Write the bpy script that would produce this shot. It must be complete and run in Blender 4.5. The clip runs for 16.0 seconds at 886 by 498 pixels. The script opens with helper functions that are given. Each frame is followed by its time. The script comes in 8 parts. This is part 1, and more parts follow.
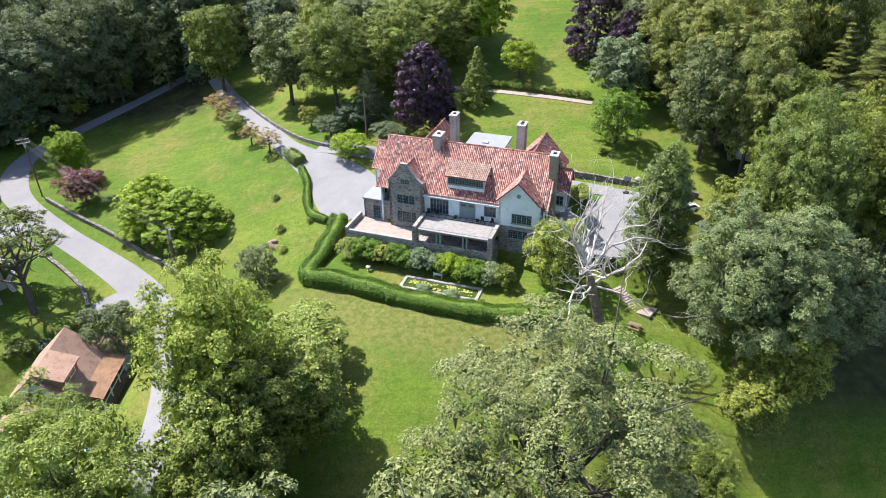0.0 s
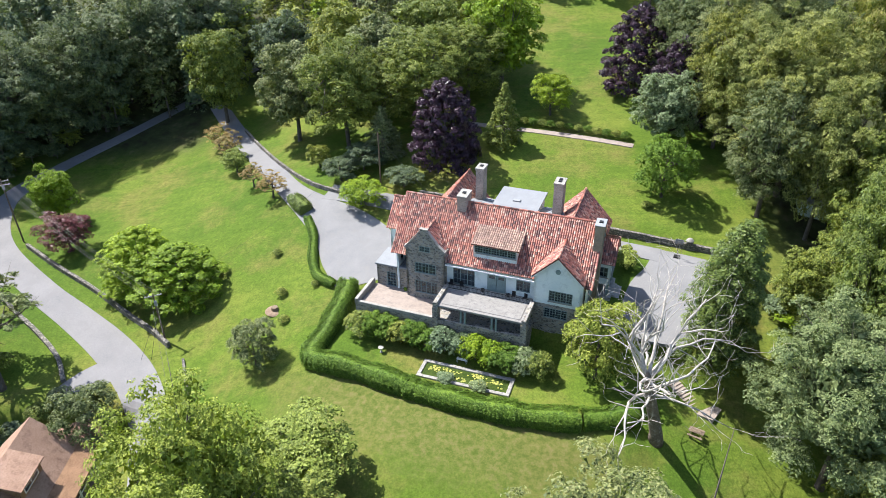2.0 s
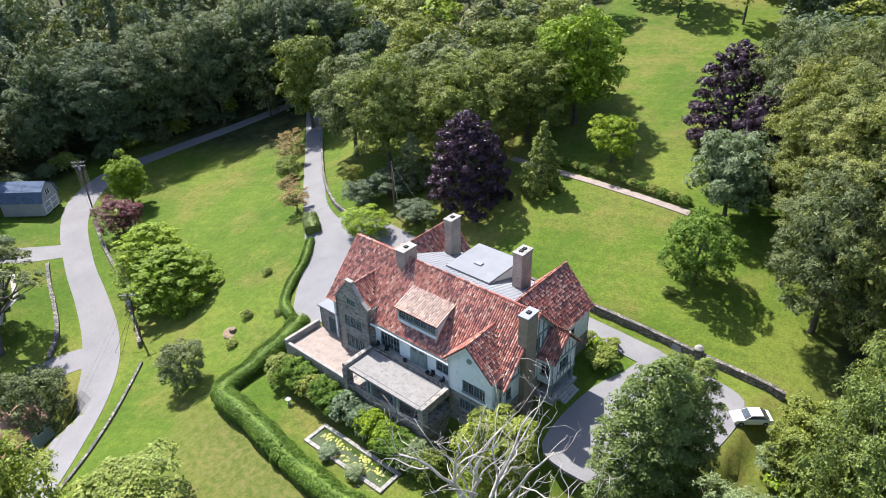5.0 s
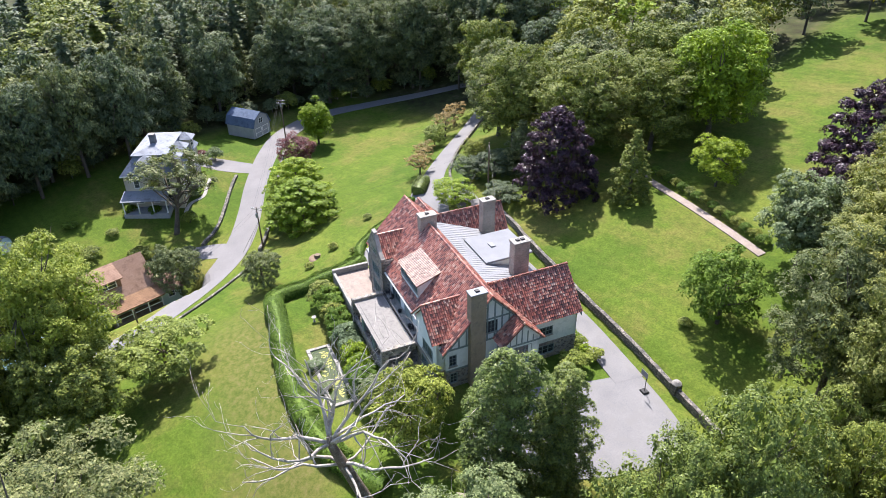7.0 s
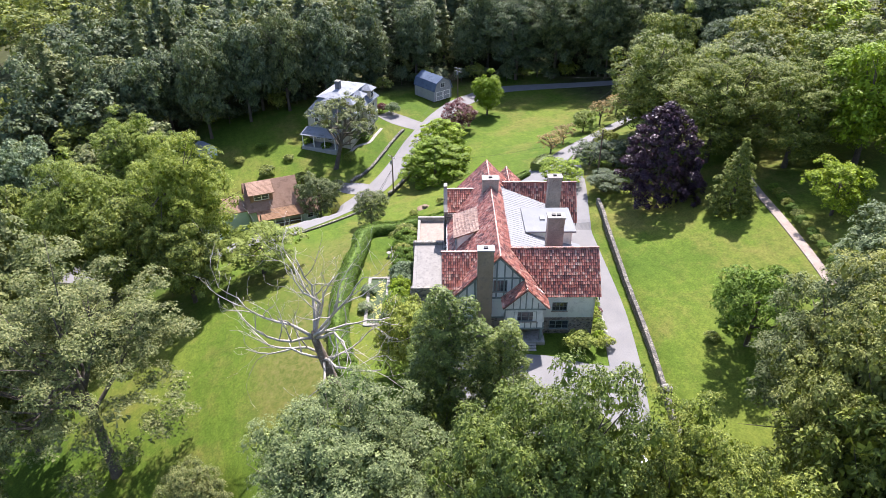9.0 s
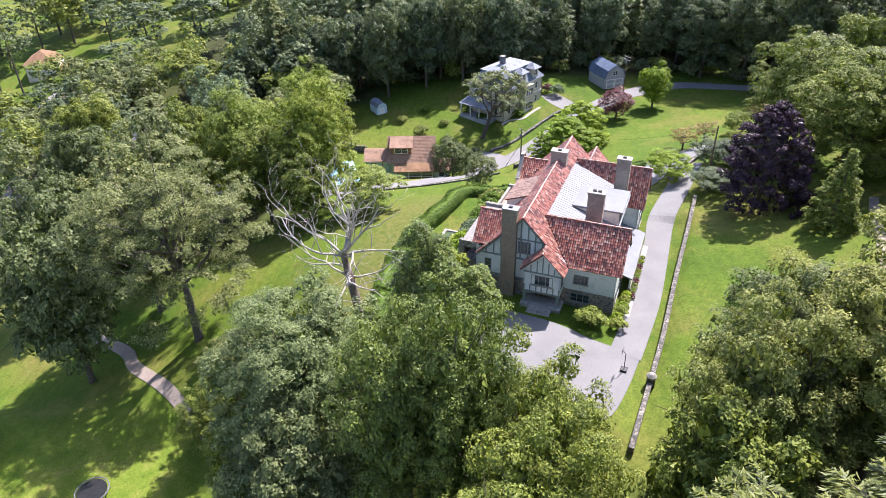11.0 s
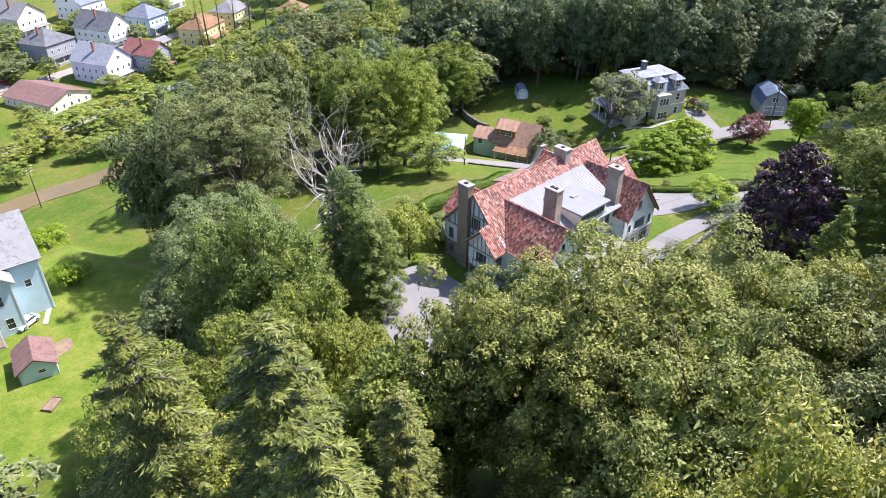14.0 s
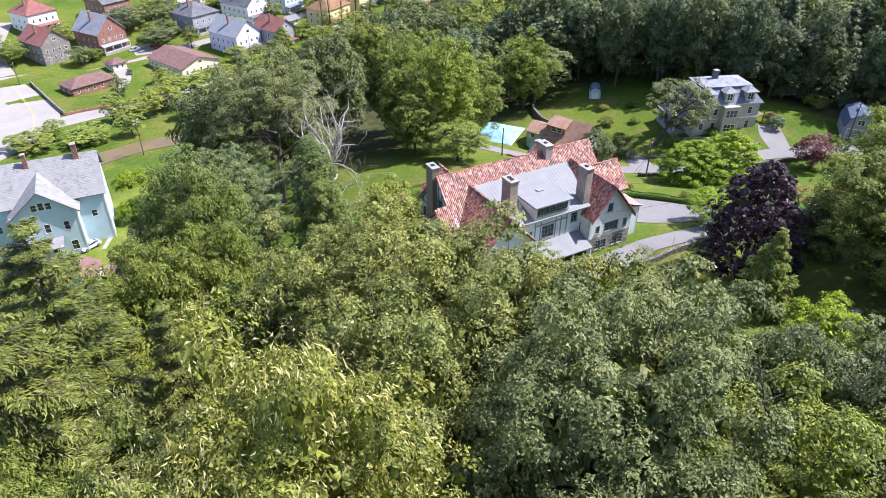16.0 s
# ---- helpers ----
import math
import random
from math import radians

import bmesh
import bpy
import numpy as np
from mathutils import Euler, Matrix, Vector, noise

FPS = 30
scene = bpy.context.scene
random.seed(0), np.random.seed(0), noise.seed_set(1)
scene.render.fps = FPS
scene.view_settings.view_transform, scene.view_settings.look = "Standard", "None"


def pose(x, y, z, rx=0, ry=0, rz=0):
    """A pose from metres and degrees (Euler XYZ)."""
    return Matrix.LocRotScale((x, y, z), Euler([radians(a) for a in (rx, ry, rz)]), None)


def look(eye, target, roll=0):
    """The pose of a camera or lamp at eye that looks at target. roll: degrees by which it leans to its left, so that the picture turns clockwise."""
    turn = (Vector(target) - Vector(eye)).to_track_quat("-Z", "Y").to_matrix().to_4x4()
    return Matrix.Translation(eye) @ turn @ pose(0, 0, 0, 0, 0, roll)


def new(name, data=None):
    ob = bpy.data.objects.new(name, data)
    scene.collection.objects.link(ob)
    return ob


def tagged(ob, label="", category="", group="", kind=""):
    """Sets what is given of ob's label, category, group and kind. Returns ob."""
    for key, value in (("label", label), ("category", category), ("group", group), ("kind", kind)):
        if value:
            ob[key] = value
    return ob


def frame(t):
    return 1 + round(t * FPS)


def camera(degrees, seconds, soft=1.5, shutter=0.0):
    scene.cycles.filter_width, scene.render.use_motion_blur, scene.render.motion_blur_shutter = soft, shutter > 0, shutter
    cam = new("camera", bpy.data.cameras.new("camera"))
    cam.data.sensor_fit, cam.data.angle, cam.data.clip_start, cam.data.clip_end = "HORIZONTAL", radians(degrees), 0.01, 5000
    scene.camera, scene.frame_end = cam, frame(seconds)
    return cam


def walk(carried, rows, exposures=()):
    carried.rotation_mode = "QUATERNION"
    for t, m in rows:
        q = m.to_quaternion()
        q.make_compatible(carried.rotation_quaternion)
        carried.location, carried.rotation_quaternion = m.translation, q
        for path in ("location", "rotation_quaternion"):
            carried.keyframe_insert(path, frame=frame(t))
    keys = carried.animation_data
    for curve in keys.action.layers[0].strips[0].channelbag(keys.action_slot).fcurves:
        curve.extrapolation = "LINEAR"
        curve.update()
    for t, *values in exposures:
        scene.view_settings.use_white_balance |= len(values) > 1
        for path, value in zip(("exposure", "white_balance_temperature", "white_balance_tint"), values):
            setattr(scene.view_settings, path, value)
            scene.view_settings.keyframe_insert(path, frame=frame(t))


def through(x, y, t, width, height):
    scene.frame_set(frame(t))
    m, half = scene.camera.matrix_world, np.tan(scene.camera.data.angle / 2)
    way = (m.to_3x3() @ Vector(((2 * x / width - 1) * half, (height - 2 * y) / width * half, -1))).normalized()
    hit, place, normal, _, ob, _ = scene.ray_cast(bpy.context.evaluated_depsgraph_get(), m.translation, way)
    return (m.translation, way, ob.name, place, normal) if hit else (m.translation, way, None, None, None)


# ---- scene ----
cam = camera(66.7, 16.0, soft=0.5)
PATH = [
    (0.0, (2.30, 1.08, 59.38), (2.07, 9.62, 54.18), -0.69),
    (0.5, (2.25, 3.54, 59.25), (1.99, 12.08, 54.06), -0.65),
    (1.0, (1.77, 7.60, 59.46), (1.49, 16.15, 54.28), -0.58),
    (1.5, (0.90, 13.07, 59.98), (0.57, 21.63, 54.81), -0.58),
    (2.0, (-0.06, 19.17, 60.67), (-0.46, 27.73, 55.51), -0.58),
    (2.5, (-0.16, 24.69, 61.13), (-0.64, 33.25, 55.98), -0.83),
    (3.0, (1.94, 28.91, 61.02), (1.32, 37.48, 55.91), -1.26),
    (3.5, (6.75, 32.10, 60.57), (5.82, 40.69, 55.52), -1.58),
    (4.0, (13.88, 34.82, 60.23), (12.34, 43.33, 55.22), -1.69),
    (4.5, (22.48, 37.42, 60.22), (20.08, 45.72, 55.18), -1.64),
    (5.0, (31.58, 40.09, 60.54), (28.22, 48.03, 55.46), -1.51),
    (5.5, (40.36, 42.87, 61.10), (36.09, 50.33, 55.98), -1.32),
    (6.0, (48.46, 45.74, 61.78), (43.38, 52.65, 56.63), -1.07),
    (6.5, (55.88, 48.80, 62.36), (50.08, 55.08, 57.18), -0.93),
    (7.0, (62.61, 52.20, 62.63), (56.19, 57.84, 57.44), -0.85),
    (7.5, (68.59, 56.04, 62.70), (61.63, 60.99, 57.48), -0.71),
    (8.0, (73.89, 60.32, 62.68), (66.50, 64.55, 57.44), -0.54),
    (8.5, (78.74, 65.00, 62.57), (70.97, 68.45, 57.31), -0.36),
    (9.0, (83.10, 70.00, 62.28), (75.04, 72.65, 56.99), -0.21),
    (9.5, (86.91, 75.33, 61.81), (78.65, 77.18, 56.49), -0.19),
    (10.0, (90.27, 81.12, 61.34), (81.88, 82.13, 55.99), -0.41),
    (10.5, (93.05, 87.47, 60.95), (84.60, 87.63, 55.60), -0.84),
    (11.0, (95.05, 94.30, 60.66), (86.62, 93.65, 55.32), -1.11),
    (11.5, (96.22, 101.36, 60.55), (87.87, 99.98, 55.22), -0.99),
    (12.0, (96.64, 108.37, 60.67), (88.44, 106.34, 55.32), -0.50),
    (12.5, (96.46, 115.16, 60.98), (88.45, 112.56, 55.60), 0.09),
    (13.0, (95.87, 121.78, 61.32), (88.04, 118.69, 55.92), 0.43),
    (13.5, (94.92, 128.36, 61.64), (87.30, 124.83, 56.22), 0.60),
    (14.0, (93.52, 135.02, 62.05), (86.14, 131.03, 56.61), 0.66),
    (14.5, (91.58, 141.78, 62.66), (84.49, 137.35, 57.18), 0.59),
    (15.0, (89.11, 148.53, 63.34), (82.33, 143.68, 57.82), 0.57),
    (15.5, (86.25, 154.97, 63.80), (79.80, 149.71, 58.26), 0.48),
    (16.0, (83.18, 160.79, 63.78), (77.07, 155.13, 58.24), 0.45),
]
walk(cam, [(t, look(eye, target, roll)) for t, eye, target, roll in PATH],
     [(0.0, 1.34, 6280, 15), (3.0, 1.16, 6310, 10), (5.5, 1.21, 6320, 16), (8.0, 1.31, 6360, 19), (10.0, 1.38, 6320, 22), (13.0, 1.37, 6300, 22), (16.0, 1.12, 6100, 21)])

# ---- light ----
SUN_AZ, SUN_EL = 147.0, 55.0          # degrees, towards the sun: from +x to +y; above the horizon
world = bpy.data.worlds.new("sky")
scene.world = world
world.use_nodes = True
wn, wl = world.node_tree.nodes, world.node_tree.links
sky = wn.new("ShaderNodeTexSky")
sky.sky_type, sky.sun_disc = "NISHITA", False
sky.sun_elevation, sky.sun_rotation = radians(SUN_EL), radians(90 - SUN_AZ)
sky.air_density, sky.dust_density, sky.ozone_density = 1.0, 1.2, 1.0
wn["Background"].inputs["Strength"].default_value = 0.13
wl.new(sky.outputs[0], wn["Background"].inputs["Color"])
sun = new("sun", bpy.data.lights.new("sun", "SUN"))
sun.data.energy, sun.data.angle, sun.data.color = 5.0, radians(0.6), (1.0, 0.96, 0.89)
to_sun = Vector((math.cos(radians(SUN_AZ)) * math.cos(radians(SUN_EL)), math.sin(radians(SUN_AZ)) * math.cos(radians(SUN_EL)), math.sin(radians(SUN_EL))))
sun.matrix_world = Matrix.Translation((0, 100, 150)) @ to_sun.to_track_quat("Z", "Y").to_matrix().to_4x4()
scene.view_settings.exposure = 1.40


# ---- materials ----
def nodes_of(name):
    m = bpy.data.materials.new(name)
    m.use_nodes = True
    t = m.node_tree
    return m, t.nodes, t.links, t.nodes["Principled BSDF"]


def ramp(n, l, fac, stops):
    r = n.new("ShaderNodeValToRGB")
    e = r.color_ramp.elements
    while len(e) < len(stops):
        e.new(0.5)
    for k, (p, c) in zip(e, stops):
        k.position, k.color = p, (*c, 1)
    l.new(fac, r.inputs[0])
    return r.outputs[0]


def coord(n, world_space):
    return n.new("ShaderNodeNewGeometry").outputs["Position"] if world_space else n.new("ShaderNodeTexCoord").outputs["Object"]


def noise_of(n, l, vec, scale, detail=4.0, rough=0.6):
    t = n.new("ShaderNodeTexNoise")
    t.inputs["Scale"].default_value, t.inputs["Detail"].default_value, t.inputs["Roughness"].default_value = scale, detail, rough
    l.new(vec, t.inputs["Vector"])
    return t.outputs["Fac"]


def mixed(n, l, fac, a, b, mode="MIX"):
    m = n.new("ShaderNodeMix")
    m.data_type, m.blend_type = "RGBA", mode
    for s, v in ((0, fac), (6, a), (7, b)):
        if hasattr(v, "is_linked"):
            l.new(v, m.inputs[s])
        elif s == 0:
            m.inputs[0].default_value = v
        else:
            m.inputs[s].default_value = (*v, 1)
    return m.outputs[2]


def bump_of(n, l, bsdf, height, strength, distance):
    b = n.new("ShaderNodeBump")
    b.inputs["Strength"].default_value, b.inputs["Distance"].default_value = strength, distance
    l.new(height, b.inputs["Height"])
    l.new(b.outputs[0], bsdf.inputs["Normal"])


def surface(name, dark, light, coarse=0.6, fine=9.0, rough=0.85, bump=0.02, metal=0.0, stain=None, world_space=False, spec=0.3):
    """A worn surface: two shades by coarse and fine noise, and stains."""
    m, n, l, p = nodes_of(name)
    v = coord(n, world_space)
    a, b = noise_of(n, l, v, coarse, 5), noise_of(n, l, v, fine, 4)
    add = n.new("ShaderNodeMath")
    add.operation = "ADD"
    l.new(a, add.inputs[0]), l.new(b, add.inputs[1])
    half = n.new("ShaderNodeMath")
    half.operation = "MULTIPLY"
    half.inputs[1].default_value = 0.5
    l.new(add.outputs[0], half.inputs[0])
    c = ramp(n, l, half.outputs[0], [(0.36, dark), (0.64, light)])
    if stain:
        s = ramp(n, l, noise_of(n, l, v, coarse * 2.3, 6, 0.7), [(0.52, (0, 0, 0)), (0.66, (1, 1, 1))])
        c = mixed(n, l, s, c, stain)
    l.new(c, p.inputs["Base Color"])
    p.inputs["Roughness"].default_value, p.inputs["Metallic"].default_value, p.inputs["Specular IOR Level"].default_value = rough, metal, spec
    bump_of(n, l, p, b, 0.6, bump)
    return m


def masonry(name, stops, scale, mortar, joint=0.045, rough=0.9, stretch=(1, 1, 1.7), bump=0.05):
    """Rubble or coursed stone: cells of several colours, with recessed mortar."""
    m, n, l, p = nodes_of(name)
    v = coord(n, False)
    mp = n.new("ShaderNodeMapping")
    mp.inputs["Scale"].default_value = stretch
    l.new(v, mp.inputs[0])
    cell, edge = n.new("ShaderNodeTexVoronoi"), n.new("ShaderNodeTexVoronoi")
    edge.feature = "DISTANCE_TO_EDGE"
    for t in (cell, edge):
        t.inputs["Scale"].default_value = scale
        l.new(mp.outputs[0], t.inputs["Vector"])
    bw = n.new("ShaderNodeSeparateColor")
    l.new(cell.outputs["Color"], bw.inputs[0])
    c = ramp(n, l, bw.outputs[0], stops)
    big = ramp(n, l, noise_of(n, l, v, 0.5, 5), [(0.35, (0.62, 0.62, 0.62)), (0.65, (1.1, 1.08, 1.02))])
    c = mixed(n, l, 1.0, c, big, "MULTIPLY")
    e = ramp(n, l, edge.outputs[0], [(joint * 0.5, (0, 0, 0)), (joint * 1.6, (1, 1, 1))])
    l.new(mixed(n, l, e, mortar, c), p.inputs["Base Color"])
    p.inputs["Roughness"].default_value = rough
    bump_of(n, l, p, e, 0.7, bump)
    return m


def leaves(name, dark, mid, light, gloss=0.75, through=0.17):
    """Foliage: every leaf its own shade, with tree-to-tree and clump-to-clump variation, and light through it."""
    m, n, l, p = nodes_of(name)
    g = n.new("ShaderNodeNewGeometry")
    v = coord(n, True)
    clump, grain = noise_of(n, l, v, 0.45, 3), noise_of(n, l, v, 2.6, 3, 0.7)
    mix = n.new("ShaderNodeMath")
    mix.operation = "MULTIPLY_ADD"
    l.new(g.outputs["Random Per Island"], mix.inputs[0])
    mix.inputs[1].default_value = 0.62
    l.new(clump, mix.inputs[2])
    c = ramp(n, l, mix.outputs[0], [(0.4, dark), (0.72, mid), (1.08, light)])
    c = mixed(n, l, 1.0, c, ramp(n, l, grain, [(0.36, (0.66, 0.68, 0.64)), (0.63, (1.30, 1.28, 1.22))]), "MULTIPLY")
    o = n.new("ShaderNodeObjectInfo")
    tint = ramp(n, l, o.outputs["Random"], [(0.0, (0.80, 0.84, 0.82)), (0.5, (1, 1, 1)), (1.0, (1.16, 1.08, 0.9))])
    c = mixed(n, l, 1.0, c, tint, "MULTIPLY")
    l.new(c, p.inputs["Base Color"])
    p.inputs["Roughness"].default_value, p.inputs["Specular IOR Level"].default_value = gloss * 0.75, 0.20
    bump_of(n, l, p, grain, 0.4, 0.10)
    t = n.new("ShaderNodeBsdfTranslucent")
    l.new(mixed(n, l, 1.0, c, (1.32, 1.42, 0.42), "MULTIPLY"), t.inputs[0])
    s = n.new("ShaderNodeMixShader")
    s.inputs[0].default_value = through
    l.new(p.outputs[0], s.inputs[1]), l.new(t.outputs[0], s.inputs[2])
    l.new(s.outputs[0], n["Material Output"].inputs[0])
    return m


def tile_clay(name, stops):
    """Clay tiles: each one its own firing colour, with lichen and soot."""
    m, n, l, p = nodes_of(name)
    g = n.new("ShaderNodeNewGeometry")
    v = coord(n, False)
    c = ramp(n, l, g.outputs["Random Per Island"], stops)
    dirt = ramp(n, l, noise_of(n, l, v, 0.45, 6, 0.65), [(0.35, (0.72, 0.69, 0.68)), (0.62, (1.08, 1.05, 1.0))])
    c = mixed(n, l, 1.0, c, dirt, "MULTIPLY")
    fine = ramp(n, l, noise_of(n, l, v, 14, 4), [(0.3, (0.75, 0.75, 0.75)), (0.7, (1.12, 1.12, 1.12))])
    l.new(mixed(n, l, 1.0, c, fine, "MULTIPLY"), p.inputs["Base Color"])
    p.inputs["Roughness"].default_value, p.inputs["Specular IOR Level"].default_value = 0.42, 0.7
    p.inputs["Coat Weight"].default_value, p.inputs["Coat Roughness"].default_value = 0.12, 0.35
    return m


def lawn(name):
    """Mown grass: blades, mowing streaks, dry patches and clover, in world metres."""
    m, n, l, p = nodes_of(name)
    v = coord(n, True)
    a, b, c = noise_of(n, l, v, 0.035, 4, 0.55), noise_of(n, l, v, 0.30, 6, 0.65), noise_of(n, l, v, 3.6, 6, 0.8)
    col = ramp(n, l, a, [(0.34, (0.050, 0.094, 0.010)), (0.5, (0.076, 0.120, 0.014)), (0.66, (0.118, 0.145, 0.024))])
    dry = ramp(n, l, noise_of(n, l, v, 0.075, 6, 0.7), [(0.47, (0, 0, 0)), (0.66, (0.85, 0.85, 0.85))])
    col = mixed(n, l, dry, col, (0.135, 0.128, 0.034))
    clover = ramp(n, l, noise_of(n, l, v, 0.8, 5, 0.7), [(0.54, (0, 0, 0)), (0.70, (0.45, 0.45, 0.45))])
    col = mixed(n, l, clover, col, (0.052, 0.098, 0.012))
    fine = ramp(n, l, c, [(0.32, (0.58, 0.62, 0.54)), (0.68, (1.38, 1.32, 1.36))])
    col = mixed(n, l, 1.0, col, fine, "MULTIPLY")
    tufts = ramp(n, l, noise_of(n, l, v, 0.95, 8, 0.78), [(0.36, (0.76, 0.80, 0.74)), (0.5, (1, 1, 1)), (0.64, (1.20, 1.15, 1.16))])
    col = mixed(n, l, 1.0, col, tufts, "MULTIPLY")
    mp = n.new("ShaderNodeMapping")
    mp.inputs["Rotation"].default_value, mp.inputs["Scale"].default_value = (0, 0, radians(24)), (0.06, 1.0, 1.0)
    l.new(v, mp.inputs[0])
    streak = ramp(n, l, noise_of(n, l, mp.outputs[0], 0.9, 2), [(0.38, (0.92, 0.95, 0.92)), (0.62, (1.05, 1.03, 1.04))])
    col = mixed(n, l, 1.0, col, streak, "MULTIPLY")
    bank = n.new("ShaderNodeAttribute")
    bank.attribute_name = "rough_bank"
    weeds = ramp(n, l, noise_of(n, l, v, 1.3, 6, 0.75), [(0.36, (0.050, 0.072, 0.012)), (0.5, (0.098, 0.108, 0.026)), (0.64, (0.150, 0.125, 0.050))])
    col = mixed(n, l, bank.outputs["Fac"], col, weeds)
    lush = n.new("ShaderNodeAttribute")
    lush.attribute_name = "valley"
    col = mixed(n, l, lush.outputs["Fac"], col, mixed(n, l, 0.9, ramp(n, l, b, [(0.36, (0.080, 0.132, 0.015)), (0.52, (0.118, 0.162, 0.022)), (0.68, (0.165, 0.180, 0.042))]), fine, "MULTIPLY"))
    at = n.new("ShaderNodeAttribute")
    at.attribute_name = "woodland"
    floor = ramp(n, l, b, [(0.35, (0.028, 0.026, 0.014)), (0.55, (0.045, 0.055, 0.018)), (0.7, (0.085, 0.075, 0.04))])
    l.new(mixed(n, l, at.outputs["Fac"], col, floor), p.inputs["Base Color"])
    p.inputs["Roughness"].default_value, p.inputs["Specular IOR Level"].default_value = 0.9, 0.12
    bump_of(n, l, p, c, 0.8, 0.06)
    return m


def glass(name, tint=(0.02, 0.025, 0.03)):
    m, n, l, p = nodes_of(name)
    v = coord(n, True)
    l.new(ramp(n, l, noise_of(n, l, v, 0.9, 3), [(0.3, tint), (0.7, tuple(3.2 * x for x in tint))]), p.inputs["Base Color"])
    p.inputs["Roughness"].default_value, p.inputs["Specular IOR Level"].default_value, p.inputs["IOR"].default_value = 0.04, 0.6, 1.5
    p.inputs["Transmission Weight"].default_value = 0.13
    return m


M = {}
M["lawn"] = lawn("lawn_grass")
M["asphalt"] = surface("worn_asphalt", (0.140, 0.140, 0.144), (0.198, 0.196, 0.194), 0.25, 6, 0.92, 0.01, stain=(0.167, 0.164, 0.162), world_space=True)
M["road"] = surface("pale_asphalt", (0.150, 0.148, 0.150), (0.205, 0.200, 0.200), 0.2, 5, 0.92, 0.01, stain=(0.170, 0.165, 0.166), world_space=True)
M["concrete"] = surface("pale_concrete", (0.250, 0.238, 0.218), (0.351, 0.335, 0.312), 0.7, 9, 0.9, 0.01, stain=(0.218, 0.207, 0.183))
M["screed"] = surface("worn_roof_screed", (0.175, 0.168, 0.158), (0.245, 0.234, 0.220), 0.9, 7, 0.92, 0.01, stain=(0.140, 0.136, 0.130))
M["paving"] = surface("pinkish_paving", (0.216, 0.176, 0.148), (0.302, 0.252, 0.216), 0.8, 7, 0.9, 0.01, stain=(0.194, 0.166, 0.144))
M["flag"] = surface("grey_flagstone", (0.240, 0.240, 0.224), (0.400, 0.384, 0.352), 0.9, 6, 0.9, 0.01, stain=(0.192, 0.200, 0.176))
M["stucco"] = surface("pale_stucco", (0.56, 0.63, 0.62), (0.70, 0.75, 0.73), 0.5, 20, 0.9, 0.01, stain=(0.50, 0.56, 0.55))
M["timber"] = surface("grey_green_timber", (0.13, 0.18, 0.18), (0.22, 0.28, 0.27), 1.2, 18, 0.75, 0.01)
M["trim"] = surface("pale_trim_paint", (0.60, 0.63, 0.62), (0.74, 0.76, 0.75), 1.0, 15, 0.6, 0.004)
M["white"] = surface("white_paint", (0.70, 0.70, 0.68), (0.82, 0.82, 0.80), 1.0, 12, 0.55, 0.004, stain=(0.64, 0.64, 0.62))
M["stone"] = masonry("rubble_stone", [(0.0, (0.10, 0.10, 0.10)), (0.35, (0.23, 0.21, 0.18)), (0.7, (0.34, 0.30, 0.25)), (1.0, (0.27, 0.28, 0.29))], 2.6, (0.30, 0.29, 0.27))
M["fieldstone"] = masonry("dry_fieldstone", [(0.0, (0.09, 0.085, 0.08)), (0.5, (0.17, 0.155, 0.14)), (1.0, (0.27, 0.25, 0.22))], 2.2, (0.05, 0.05, 0.045), 0.06)
M["coping"] = surface("stone_coping", (0.216, 0.202, 0.180), (0.331, 0.317, 0.288), 0.8, 7, 0.9, 0.02, stain=(0.158, 0.158, 0.137))
M["brick"] = masonry("buff_brick", [(0.0, (0.24, 0.19, 0.16)), (0.5, (0.36, 0.30, 0.26)), (1.0, (0.44, 0.37, 0.32))], 5.5, (0.34, 0.31, 0.28), 0.05, stretch=(1, 1, 2.6), bump=0.02)
M["redbrick"] = masonry("red_brick", [(0.0, (0.20, 0.07, 0.05)), (0.6, (0.30, 0.11, 0.075)), (1.0, (0.36, 0.15, 0.10))], 5.5, (0.34, 0.30, 0.27), 0.05, stretch=(1, 1, 2.6), bump=0.02)
M["tan"] = surface("tan_render", (0.20, 0.165, 0.115), (0.30, 0.25, 0.18), 0.6, 10, 0.9, 0.015, stain=(0.17, 0.15, 0.12))
M["clay"] = tile_clay("red_clay_tile", [(0.0, (0.084, 0.034, 0.028)), (0.16, (0.163, 0.056, 0.040)), (0.40, (0.326, 0.102, 0.069)), (0.66, (0.420, 0.155, 0.107)), (0.84, (0.452, 0.218, 0.159)), (1.0, (0.546, 0.378, 0.297))])
M["clay_pale"] = tile_clay("weathered_clay_tile", [(0.0, (0.192, 0.117, 0.091)), (0.5, (0.336, 0.218, 0.167)), (1.0, (0.416, 0.296, 0.228))])
M["deck"] = surface("roof_underlay", (0.10, 0.05, 0.04), (0.17, 0.08, 0.06), 1, 8)
M["metal"] = surface("grey_sheet_metal", (0.189, 0.200, 0.211), (0.252, 0.261, 0.270), 0.35, 5, 0.7, 0.004, 0.0, stain=(0.234, 0.243, 0.257))
M["membrane"] = surface("pale_grey_membrane", (0.184, 0.195, 0.207), (0.230, 0.239, 0.250), 0.4, 6, 0.85, 0.003, stain=(0.193, 0.202, 0.216), spec=0.1)
M["iron"] = surface("dark_iron", (0.015, 0.016, 0.017), (0.04, 0.04, 0.042), 2, 20, 0.5, 0.003, 0.5)
M["glass"] = glass("window_glass")
